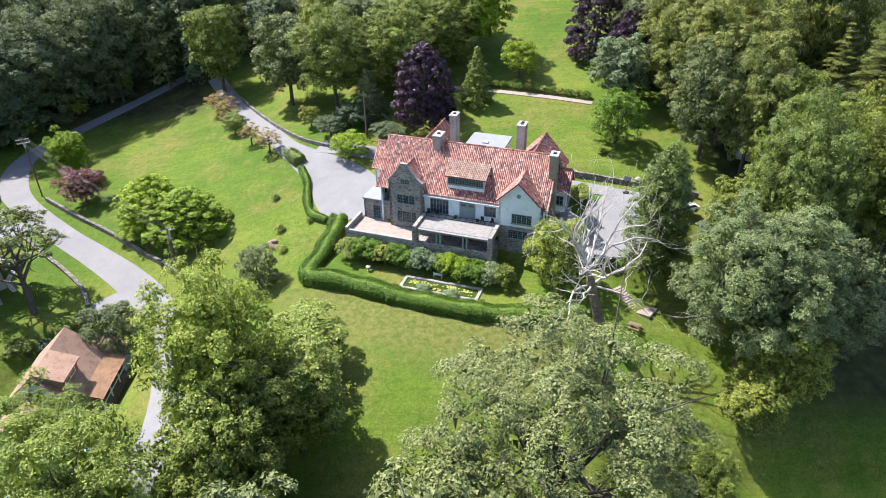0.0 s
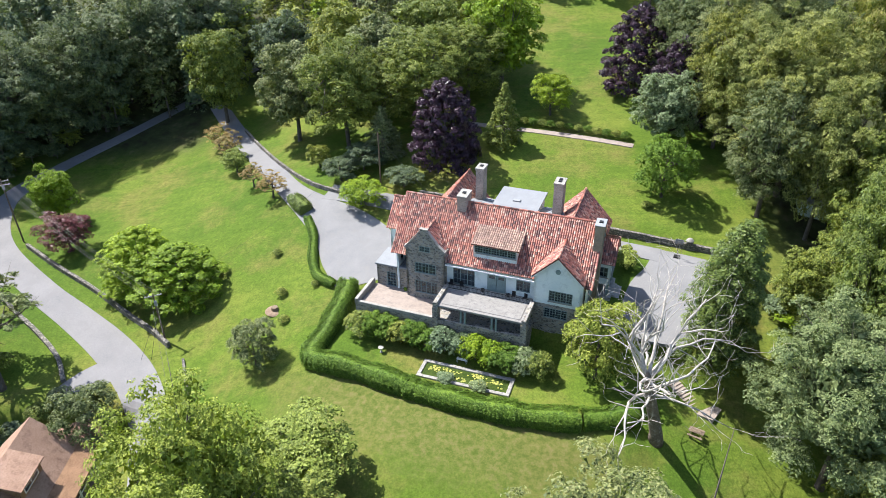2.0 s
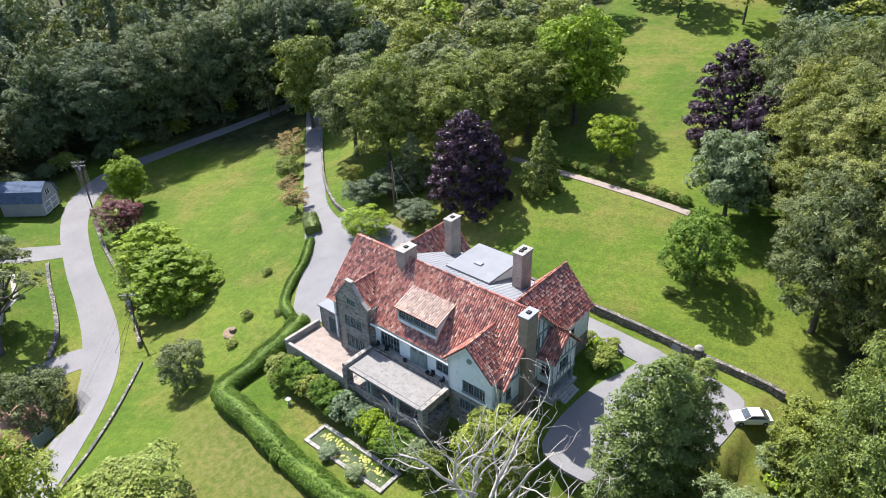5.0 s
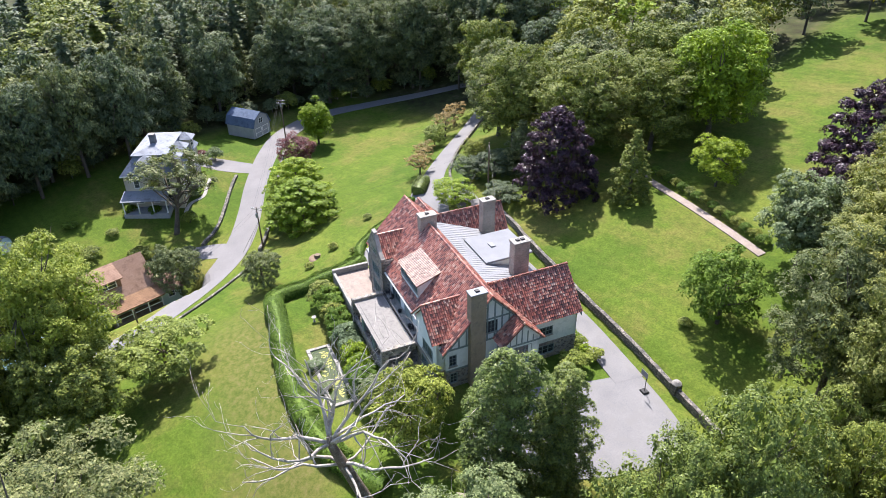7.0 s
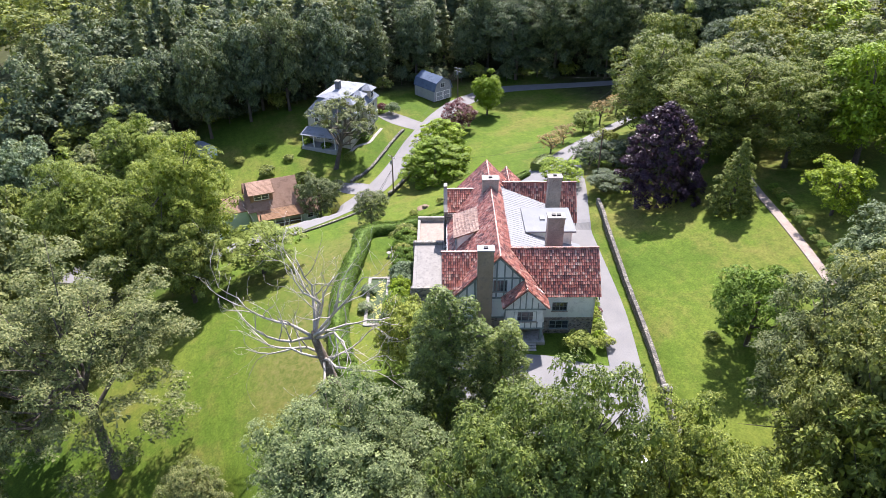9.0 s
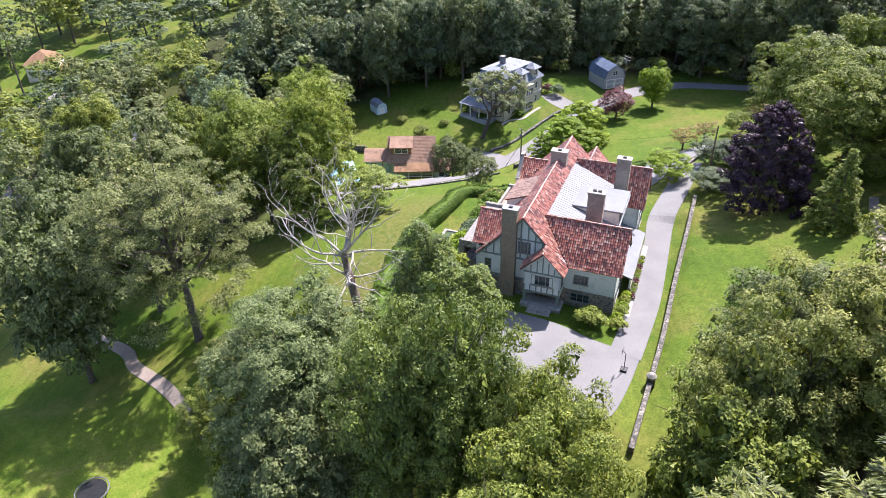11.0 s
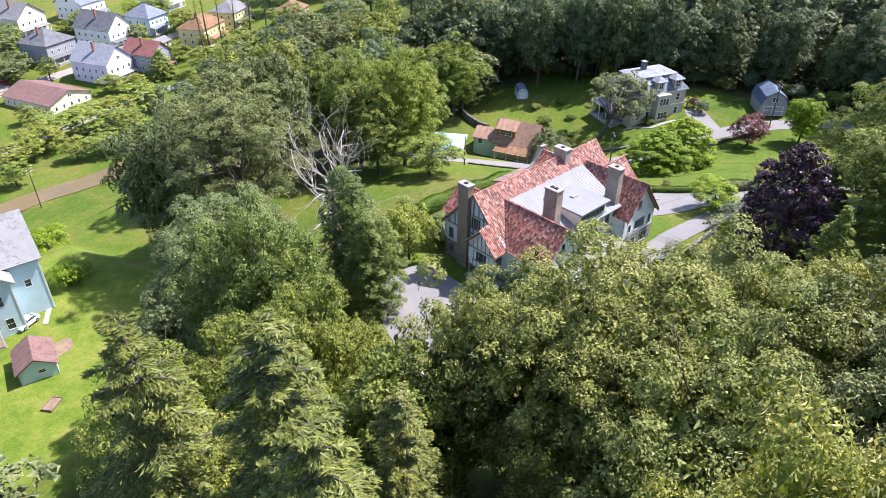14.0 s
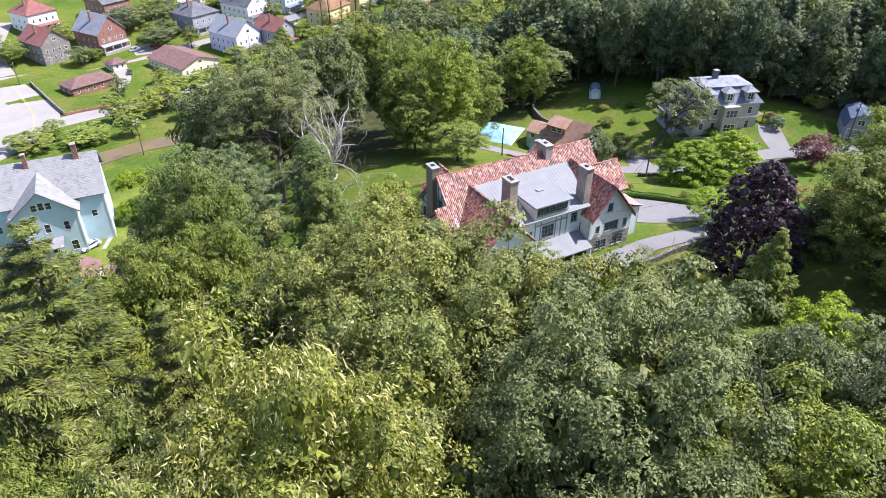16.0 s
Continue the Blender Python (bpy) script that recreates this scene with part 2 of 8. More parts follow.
M["wood"] = surface("weathered_wood", (0.11, 0.08, 0.055), (0.22, 0.165, 0.115), 1.5, 14, 0.85, 0.02)
M["pole"] = surface("creosoted_pole", (0.085, 0.060, 0.042), (0.17, 0.12, 0.085), 1.2, 12, 0.85, 0.02)
M["bark"] = surface("grey_brown_bark", (0.045, 0.038, 0.030), (0.13, 0.11, 0.088), 1.2, 7, 0.95, 0.06)
M["dead"] = surface("bleached_dead_wood", (0.240, 0.216, 0.186), (0.516, 0.480, 0.432), 0.5, 6, 0.8, 0.02, stain=(0.240, 0.210, 0.180))
M["deadbark"] = surface("brown_dead_bark", (0.09, 0.07, 0.05), (0.20, 0.155, 0.115), 0.8, 6, 0.9, 0.04, stain=(0.30, 0.27, 0.23))
M["earth"] = surface("bare_earth", (0.13, 0.09, 0.06), (0.26, 0.19, 0.13), 0.8, 8, 0.95, 0.03)
M["water"] = surface("green_pond_water", (0.022, 0.040, 0.010), (0.06, 0.085, 0.02), 0.5, 3, 0.06, 0.002, spec=0.5)
M["creek"] = surface("brown_creek_water", (0.105, 0.078, 0.036), (0.165, 0.125, 0.062), 0.1, 1.5, 0.35, 0.01, world_space=True, spec=0.2)

M["oak"] = leaves("oak_leaves", (0.044, 0.064, 0.024), (0.097, 0.127, 0.046), (0.180, 0.202, 0.091))
M["maple"] = leaves("maple_leaves", (0.060, 0.082, 0.019), (0.118, 0.157, 0.029), (0.216, 0.245, 0.048))
M["lime"] = leaves("bright_leaves", (0.078, 0.131, 0.007), (0.140, 0.220, 0.010), (0.226, 0.317, 0.018))
M["fresh"] = leaves("fresh_green_leaves", (0.072, 0.112, 0.018), (0.132, 0.186, 0.028), (0.215, 0.268, 0.052))
M["walnut"] = leaves("walnut_leaves", (0.068, 0.088, 0.023), (0.135, 0.162, 0.040), (0.232, 0.252, 0.081))
M["yellow"] = leaves("yellowing_leaves", (0.089, 0.122, 0.019), (0.151, 0.201, 0.034), (0.243, 0.287, 0.062))
M["purple"] = leaves("copper_beech_leaves", (0.010, 0.006, 0.012), (0.026, 0.013, 0.026), (0.067, 0.036, 0.062), 0.45, 0.12)
M["plum"] = leaves("plum_leaves", (0.048, 0.013, 0.019), (0.102, 0.031, 0.041), (0.172, 0.062, 0.069), 0.45, 0.2)
M["pale"] = leaves("silvery_leaves", (0.050, 0.079, 0.038), (0.107, 0.154, 0.079), (0.192, 0.246, 0.148))
M["silver"] = leaves("silvery_green_leaves", (0.040, 0.066, 0.029), (0.084, 0.124, 0.056), (0.165, 0.215, 0.111))
M["dark"] = leaves("dark_wood_leaves", (0.031, 0.051, 0.032), (0.068, 0.100, 0.055), (0.131, 0.167, 0.085))
M["needle"] = leaves("hemlock_needles", (0.049, 0.069, 0.017), (0.099, 0.121, 0.026), (0.182, 0.199, 0.043), 0.6, 0.15)
M["cedar"] = leaves("arborvitae_sprays", (0.044, 0.069, 0.020), (0.092, 0.131, 0.031), (0.156, 0.200, 0.046), 0.6, 0.15)
M["hedge"] = leaves("clipped_hedge_leaves", (0.045, 0.090, 0.008), (0.073, 0.137, 0.014), (0.117, 0.190, 0.023), 0.85, 0.2)
M["chestnut"] = leaves("chestnut_leaves", (0.058, 0.080, 0.014), (0.116, 0.146, 0.026), (0.205, 0.226, 0.052))
M["tassel"] = leaves("seed_tassels", (0.187, 0.192, 0.079), (0.328, 0.320, 0.144), (0.453, 0.432, 0.231))
M["dryleaf"] = leaves("browning_leaves", (0.103, 0.073, 0.026), (0.179, 0.128, 0.044), (0.282, 0.214, 0.087))


# ---- mesh tools ----
class Mb:
    """Gathers vertices and faces for one mesh."""

    def __init__(self):
        self.v, self.f = [], []

    def add(self, vs, fs):
        o = len(self.v)
        self.v += [tuple(p) for p in vs]
        self.f += [tuple(o + i for i in q) for q in fs]
        return self

    def prism(self, pts, d):
        pts, d, k = [Vector(p) for p in pts], Vector(d), len(pts)
        return self.add(pts + [p + d for p in pts], [tuple(range(k))[::-1], tuple(range(k, 2 * k))] + [(i, (i + 1) % k, k + (i + 1) % k, k + i) for i in range(k)])

    def box(self, a, b):
        (x0, y0, z0), (x1, y1, z1) = a, b
        return self.prism([(x0, y0, z0), (x1, y0, z0), (x1, y1, z0), (x0, y1, z0)], (0, 0, z1 - z0))

    def block(self, a, b, c=0.03):
        """A box with its upper edges worn off."""
        (x0, y0, z0), (x1, y1, z1) = a, b
        rings = [(0, z0), (0, z1 - c), (c, z1)]
        vs = [(x, y, z) for i, z in rings for x, y in ((x0 + i, y0 + i), (x1 - i, y0 + i), (x1 - i, y1 - i), (x0 + i, y1 - i))]
        fs = [(3, 2, 1, 0), (8, 9, 10, 11)] + [(r * 4 + i, r * 4 + (i + 1) % 4, r * 4 + 4 + (i + 1) % 4, r * 4 + 4 + i) for r in (0, 1) for i in range(4)]
        return self.add(vs, fs)

    def tube(self, pts, radii, n=6):
        pts = [Vector(p) for p in pts]
        vs, fs, k = [], [], len(pts)
        for i, p in enumerate(pts):
            d = (pts[min(i + 1, k - 1)] - pts[max(i - 1, 0)]).normalized()
            s = d.cross(Vector((0.31, 0.17, 0.93)))
            s = (s if s.length > 0.05 else d.cross(Vector((1, 0, 0)))).normalized()
            q = d.cross(s)
            vs += [p + radii[i] * (math.cos(2 * math.pi * j / n) * s + math.sin(2 * math.pi * j / n) * q) for j in range(n)]
        fs = [(i * n + j, i * n + (j + 1) % n, (i + 1) * n + (j + 1) % n, (i + 1) * n + j) for i in range(k - 1) for j in range(n)]
        return self.add(vs, fs + [tuple(range(n))[::-1], tuple(range((k - 1) * n, k * n))])

    def lathe(self, profile, n=10, at=(0, 0, 0)):
        vs = [(at[0] + r * math.cos(2 * math.pi * j / n), at[1] + r * math.sin(2 * math.pi * j / n), at[2] + z) for r, z in profile for j in range(n)]
        k = len(profile)
        fs = [(i * n + j, i * n + (j + 1) % n, (i + 1) * n + (j + 1) % n, (i + 1) * n + j) for i in range(k - 1) for j in range(n)]
        return self.add(vs, fs + [tuple(range(n))[::-1], tuple(range((k - 1) * n, k * n))])

    def mesh(self, name, smooth=False, tidy=True):
        me = bpy.data.meshes.new(name)
        me.from_pydata(self.v, [], self.f)
        if tidy:
            b = bmesh.new()
            b.from_mesh(me)
            bmesh.ops.remove_doubles(b, verts=b.verts, dist=1e-4)
            bmesh.ops.recalc_face_normals(b, faces=b.faces)
            b.to_mesh(me)
            b.free()
        if smooth:
            me.polygons.foreach_set("use_smooth", [True] * len(me.polygons))
        return me


def part(name, mb, material, parent, label="", smooth=False, tidy=True):
    """One mesh object under a thing or under a part."""
    ob = new(name, mb if isinstance(mb, bpy.types.Mesh) else mb.mesh(name, smooth, tidy))
    if not ob.data.materials:
        ob.data.materials.append(material)
    ob.parent = parent
    return tagged(ob, label=label)


def thing(name, label, category, m=None, group="", kind=""):
    """An Empty that holds the parts of one thing."""
    ob = new(name)
    ob.empty_display_size = 0.3
    if m is not None:
        ob.matrix_basis = m
    return tagged(ob, label, category, group, kind)


def solid(name, mb, material, label, category, m=None, group="", kind="", smooth=False, tidy=True):
    """A thing that is one mesh."""
    ob = new(name, mb if isinstance(mb, bpy.types.Mesh) else mb.mesh(name, smooth, tidy))
    if not ob.data.materials:
        ob.data.materials.append(material)
    if m is not None:
        ob.matrix_basis = m
    return tagged(ob, label, category, group, kind)


# ---- the ground ----
HOUSE_TURN = radians(-18.0)
KNOLLS = [(-20, 45, 4.8), (-90, 90, 6.1), (-55, 95, -6.6), (-25, 80, 3.7), (10, 82, 5.3), (45, 95, -1.0), (-35, 125, 4.2), (5, 115, -5.3)]
HILLS = [(-150, -90, -3.8), (-60, -110, -8.1), (20, -100, -9.9), (80, -20, -1.0), (0, -20, 5.3), (-80, 0, -7.3), (-160, 20, 12.4), (-70, 55, -0.6), (30, 45, -12.4), (75, 55, 0.6), (-85, 130, 0.7), (50, 130, 16.3), (100, 120, -0.5), (-150, 150, 6.2), (-90, 180, -10.3), (-20, 180, -8.5), (50, 180, -19.2), (-60, 250, 24.9), (40, 260, 32.8), (130, 240, 25.0), (-190, 230, 26.4), (12, 148, 28.2)]


def smooth_step(a, b, x):
    t = np.clip((x - a) / (b - a), 0, 1)
    return t * t * (3 - 2 * t)


def to_house(x, y):
    c, s = math.cos(HOUSE_TURN), math.sin(HOUSE_TURN)
    return x * c + (y - 100) * s, -x * s + (y - 100) * c


def from_house(u, v):
    c, s = math.cos(HOUSE_TURN), math.sin(HOUSE_TURN)
    return u * c - v * s, 100 + u * s + v * c


def level(h, z, u, v, u0, u1, v0, v1, e):
    """Flattens the ground to z inside a box of the house's axes, with banks e wide."""
    m = smooth_step(u0 - e, u0, u) * (1 - smooth_step(u1, u1 + e, u)) * smooth_step(v0 - e, v0, v) * (1 - smooth_step(v1, v1 + e, v))
    return h * (1 - m) + z * m


def height(x, y):
    """The lie of the land: hills and knolls, the creek's bed, the garden terrace and the house's platform."""
    x, y = np.asarray(x, float), np.asarray(y, float)
    h = np.full(np.broadcast(x, y).shape, -14.0)
    for rows, r in ((KNOLLS, 26.0), (HILLS, 62.0)):
        for cx, cy, a in rows:
            h = h + a * np.exp(-((x - cx) ** 2 + (y - cy) ** 2) / (2 * r * r))
    h = level(h, -14.9, x, y, 28, 66, 8, 56, 9)
    h = level(h, -13.2, x, y, -66, -50, 66, 86, 4.5)
    u, v = to_house(x, y)
    h = level(h, 0.1, u, v, -13, 23, -16, -3.4, 6)
    h = level(h, 4.2, u, v, -10, 37.5, -1.0, 23.6, 2.4)
    return h


def ground_z(x, y):
    return float(height(x, y))


def spaced(lo, hi, fine_lo, fine_hi, step):
    inner = list(np.arange(fine_lo, fine_hi + step, step))
    out, s, p = [], step, inner[-1]
    while p < hi:
        s *= 1.16
        p += s
        out.append(p)
    low, s, p = [], step, inner[0]
    while p > lo:
        s *= 1.16
        p -= s
        low.append(p)
    return np.array(low[::-1] + inner + out)


gx, gy = spaced(-2500, 2500, -112, 62, 1.1), spaced(-2500, 2500, 30, 168, 1.1)
GX, GY = np.meshgrid(gx, gy)
GZ = height(GX, GY)
nx, ny = len(gx), len(gy)
idx = np.arange(nx * ny).reshape(ny, nx)
quads = np.stack([idx[:-1, :-1], idx[:-1, 1:], idx[1:, 1:], idx[1:, :-1]], -1).reshape(-1, 4)
me = bpy.data.meshes.new("ground")
me.from_pydata(np.stack([GX, GY, GZ], -1).reshape(-1, 3).tolist(), [], quads.tolist())
me.polygons.foreach_set("use_smooth", [True] * len(me.polygons))
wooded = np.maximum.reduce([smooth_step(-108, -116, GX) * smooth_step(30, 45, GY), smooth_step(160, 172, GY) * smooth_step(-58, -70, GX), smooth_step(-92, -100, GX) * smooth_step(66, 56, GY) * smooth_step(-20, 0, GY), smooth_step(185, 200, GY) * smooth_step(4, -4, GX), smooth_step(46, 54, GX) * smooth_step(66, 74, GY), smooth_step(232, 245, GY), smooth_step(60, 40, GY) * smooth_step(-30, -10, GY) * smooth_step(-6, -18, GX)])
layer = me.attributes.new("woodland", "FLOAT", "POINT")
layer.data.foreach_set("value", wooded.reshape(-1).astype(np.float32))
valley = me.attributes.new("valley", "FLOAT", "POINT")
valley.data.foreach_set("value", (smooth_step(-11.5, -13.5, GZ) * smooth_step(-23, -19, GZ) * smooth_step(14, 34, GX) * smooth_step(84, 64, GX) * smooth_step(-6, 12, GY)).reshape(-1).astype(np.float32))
GU, GV = to_house(GX, GY)
bank = me.attributes.new("rough_bank", "FLOAT", "POINT")
bank.data.foreach_set("value", (smooth_step(-24, -12, GU) * smooth_step(30, 18, GU) * smooth_step(-32, -24, GV) * smooth_step(-15.5, -19, GV) * 0.8).reshape(-1).astype(np.float32))
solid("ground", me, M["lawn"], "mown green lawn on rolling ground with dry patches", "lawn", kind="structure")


def curve_points(pts, step=1.2):
    """A smooth line through points of any width, resampled."""
    p = np.array(pts, float)
    out = []
    for i in range(len(p) - 1):
        a, b, c, d = p[max(i - 1, 0)], p[i], p[i + 1], p[min(i + 2, len(p) - 1)]
        k = max(2, int(np.linalg.norm(c[:2] - b[:2]) / step))
        for t in np.arange(k) / k:
            out.append(0.5 * (2 * b + (c - a) * t + (2 * a - 5 * b + 4 * c - d) * t * t + (3 * b - a - 3 * c + d) * t ** 3))
    return np.array(out + [p[-1]])


def ribbon(rows, lift=0.07, depth=0.25, across=7):
    """A road or path on the ground along (x, y, width)."""
    c = curve_points(rows)
    d = np.gradient(c[:, :2], axis=0)
    d /= np.linalg.norm(d, axis=1)[:, None]
    side = np.stack([-d[:, 1], d[:, 0]], 1)
    s = np.linspace(-0.5, 0.5, across)
    P = c[:, None, :2] + side[:, None] * (s[None, :, None] * c[:, None, 2:3])
    Z = height(P[..., 0], P[..., 1]) + lift
    top = np.concatenate([P, Z[..., None]], -1)
    n = len(c)
    low = top[:, [0, -1]].copy()
    low[..., 2] -= depth
    i = np.arange(n * across).reshape(n, across)
    q = np.stack([i[:-1, :-1], i[1:, :-1], i[1:, 1:], i[:-1, 1:]], -1).reshape(-1, 4)
    b = n * across + np.arange(n * 2).reshape(n, 2)
    e1 = np.stack([i[:-1, 0], b[:-1, 0], b[1:, 0], i[1:, 0]], -1)
    e2 = np.stack([i[:-1, -1], i[1:, -1], b[1:, 1], b[:-1, 1]], -1)
    r = Mb()
    r.v = np.concatenate([top.reshape(-1, 3), low.reshape(-1, 3)]).tolist()
    r.f = np.concatenate([q, e1, e2]).tolist()
    return r


def wall_along(rows, thick, high, sink=0.5, step=1.0, wobble=0.06, seed=1):
    """A low wall that follows the ground along (x, y), uneven on top."""
    rng = random.Random(seed)
    c = curve_points([(*p[:2], 0) for p in rows], step)
    d = np.gradient(c[:, :2], axis=0)
    d /= np.linalg.norm(d, axis=1)[:, None]
    r, k = Mb(), len(c)
    for i in range(k):
        sx, sy, z = -d[i, 1] * thick / 2, d[i, 0] * thick / 2, ground_z(*c[i, :2])
        t = z + high + rng.uniform(-wobble, wobble)
        j = rng.uniform(-wobble, wobble) * 0.6
        r.v += [(c[i, 0] - sx, c[i, 1] - sy, z - sink), (c[i, 0] - sx * (0.95 + j), c[i, 1] - sy * (0.95 + j), t), (c[i, 0] + sx * (0.95 + j), c[i, 1] + sy * (0.95 + j), t + rng.uniform(-wobble, wobble) * 0.4), (c[i, 0] + sx, c[i, 1] + sy, z - sink)]
    r.f = [(i * 4 + j, i * 4 + j + 1, i * 4 + j + 5, i * 4 + j + 4) for i in range(k - 1) for j in range(3)] + [(0, 1, 2, 3), (4 * k - 1, 4 * k - 2, 4 * k - 3, 4 * k - 4)]
    return r


def H2(u, v):
    return from_house(u, v)


solid("road", ribbon([(-60, 203, 3), (-73, 191, 3.2), (-86, 176, 3.4), (-96, 162, 3.8), (-101.5, 149, 4.8), (-98.5, 137, 6.2), (-90.6, 126.9, 5.4), (-77, 115.6, 5.2), (-67, 108.6, 5.4), (-58.6, 102.3, 5.8), (-51.8, 95.9, 6.0), (-46.8, 89.3, 5.8), (-42.6, 81.3, 5.8), (-39, 72, 6), (-38, 61, 6), (-42, 45, 6), (-52, 30, 6), (-62, 10, 6)]), M["road"], "pale worn asphalt lane curving past the lawn", "road", kind="structure")
solid("driveway", ribbon([(-66, 186, 4.2), (-57, 171, 4.2), (-50.5, 160.5, 4.4), (-42.5, 147.5, 4.4), (-35, 136, 4.6), (-29, 128.8, 6.8), (-22.6, 121.8, 10.5), (-18.6, 115.2, 13), (-17.0, 109.5, 11), (-16.2, 106.6, 8.5)], 0.09), M["asphalt"], "grey asphalt driveway widening to a forecourt", "driveway", kind="structure")
solid("driveway", ribbon([(*H2(-36, 23.2), 4.5), (*H2(-24, 22.2), 4.2), (*H2(-12, 20.7), 4.2), (*H2(-4, 20.9), 3.9), (*H2(6, 21.2), 3.9), (*H2(14, 21.2), 3.9), (*H2(25, 20.4), 4.0)], 0.12), M["asphalt"], "grey asphalt drive behind the mansion", "driveway", kind="structure")

court = curve_points([(24.2, 22.3, 0), (23.2, 16, 0), (21.6, 11, 0), (21.2, 3, 0), (22.6, -1.6, 0), (29, -2.0, 0), (33, 1.5, 0), (36.2, 8, 0), (37.2, 14, 0), (37.0, 18.6, 0), (35.6, 20.6, 0), (31, 21.6, 0), (27.5, 22.0, 0)], 1.5)
solid("court", Mb().prism([(*H2(u, v), 3.9) for u, v, _ in court], (0, 0, 0.4)), M["asphalt"], "wide grey asphalt court beside the mansion", "driveway", kind="structure")


# ---- building tools ----
def inside(poly, x, y):
    hit = False
    for i in range(len(poly)):
        (x0, y0), (x1, y1) = poly[i - 1], poly[i]
        if (y0 > y) != (y1 > y) and x < (x1 - x0) * (y - y0) / (y1 - y0) + x0:
            hit = not hit
    return hit


def barrel_tiles(origin, along, up, poly, wide=0.30, long=0.42, seed=3):
    """Rows of half-round tiles over a polygon given in metres along the eave and up the slope."""
    rng = random.Random(seed)
    o, a, b = Vector(origin), Vector(along).normalized(), Vector(up).normalized()
    n = a.cross(b)
    n = n if n.z > 0 else -n
    xs, ys = [p[0] for p in poly], [p[1] for p in poly]
    r = Mb()
    arc = [(-0.46, 0.0), (-0.30, 0.062), (0.0, 0.088), (0.30, 0.062), (0.46, 0.0)]
    y = min(ys)
    while y < max(ys) - 0.1:
        x = min(xs) + wide / 2
        while x < max(xs):
            if inside(poly, x, y + long * 0.45):
                lift, dx, dy = 0.035 + rng.uniform(0, 0.022), rng.uniform(-0.012, 0.012), rng.uniform(-0.03, 0.03)
                low = [o + a * (x + dx + k * wide) + b * (y + dy) + n * (h + lift) for k, h in arc]
                top = [o + a * (x + dx + k * wide * 0.92) + b * (y + dy + long * 1.12) + n * (h * 0.9) for k, h in arc]
                r.add(low + top, [(i, i + 1, i + 6, i + 5) for i in range(4)])
            x += wide
        y += long
    return r


def roof_slope(parent, origin, along, up, poly, material, pale=False, deck=True, label="", seed=3, thick=0.16):
    """A roof plane: its deck as a part, with its tiles laid on it."""
    o, a, b = Vector(origin), Vector(along).normalized(), Vector(up).normalized()
    n = a.cross(b)
    n = n if n.z > 0 else -n
    d = part("roof", Mb().prism([o + a * x + b * y for x, y in poly], -n * thick), M["deck"], parent, label)
    t = part("roof_tiles", barrel_tiles(o, a, b, poly, seed=seed), material, d, "red clay barrel tiles in mixed shades", tidy=False, smooth=True)
    tagged(t, kind="stuff")
    return d


def ridge_caps(parent, p, q, material, size=0.16):
    """Half-round caps along a ridge or hip."""
    p, q = Vector(p), Vector(q)
    k = max(1, int((q - p).length / 0.42))
    r = Mb()
    for i in range(k):
        a, b = p.lerp(q, i / k), p.lerp(q, (i + 1.12) / k)
        r.tube([a, b], [size, size * 0.82], 6)
    return part("ridge", r, material, parent, tidy=False)


def wall_panel(r, p, along, out, length, z0, z1, openings=(), thick=0.3):
    """An upright wall from p along a line, cut through by openings (x0, x1, za, zb)."""
    p, a, o = Vector(p), Vector(along).normalized(), Vector(out).normalized()
    xs = sorted({0.0, length, *(v for w in openings for v in w[:2])})
    zs = sorted({z0, z1, *(v for w in openings for v in w[2:4])})
    for x0, x1 in zip(xs, xs[1:]):
        for za, zb in zip(zs, zs[1:]):
            mx, mz = (x0 + x1) / 2, (za + zb) / 2
            if any(w[0] < mx < w[1] and w[2] < mz < w[3] for w in openings):
                continue
            q = [Vector((p.x, p.y, 0)) + a * x + Vector((0, 0, z)) for x, z in ((x0, za), (x1, za), (x1, zb), (x0, zb))]
            r.prism(q, -o * thick)
    return r


def bar(r, c, a, o, x0, x1, z0, z1, d0, d1):
    """A bar on a wall: along a, upright, from depth d0 to d1 outwards."""
    q = [c + a * x + Vector((0, 0, z)) + o * d0 for x, z in ((x0, z0), (x1, z0), (x1, z1), (x0, z1))]
    return r.prism(q, o * (d1 - d0))


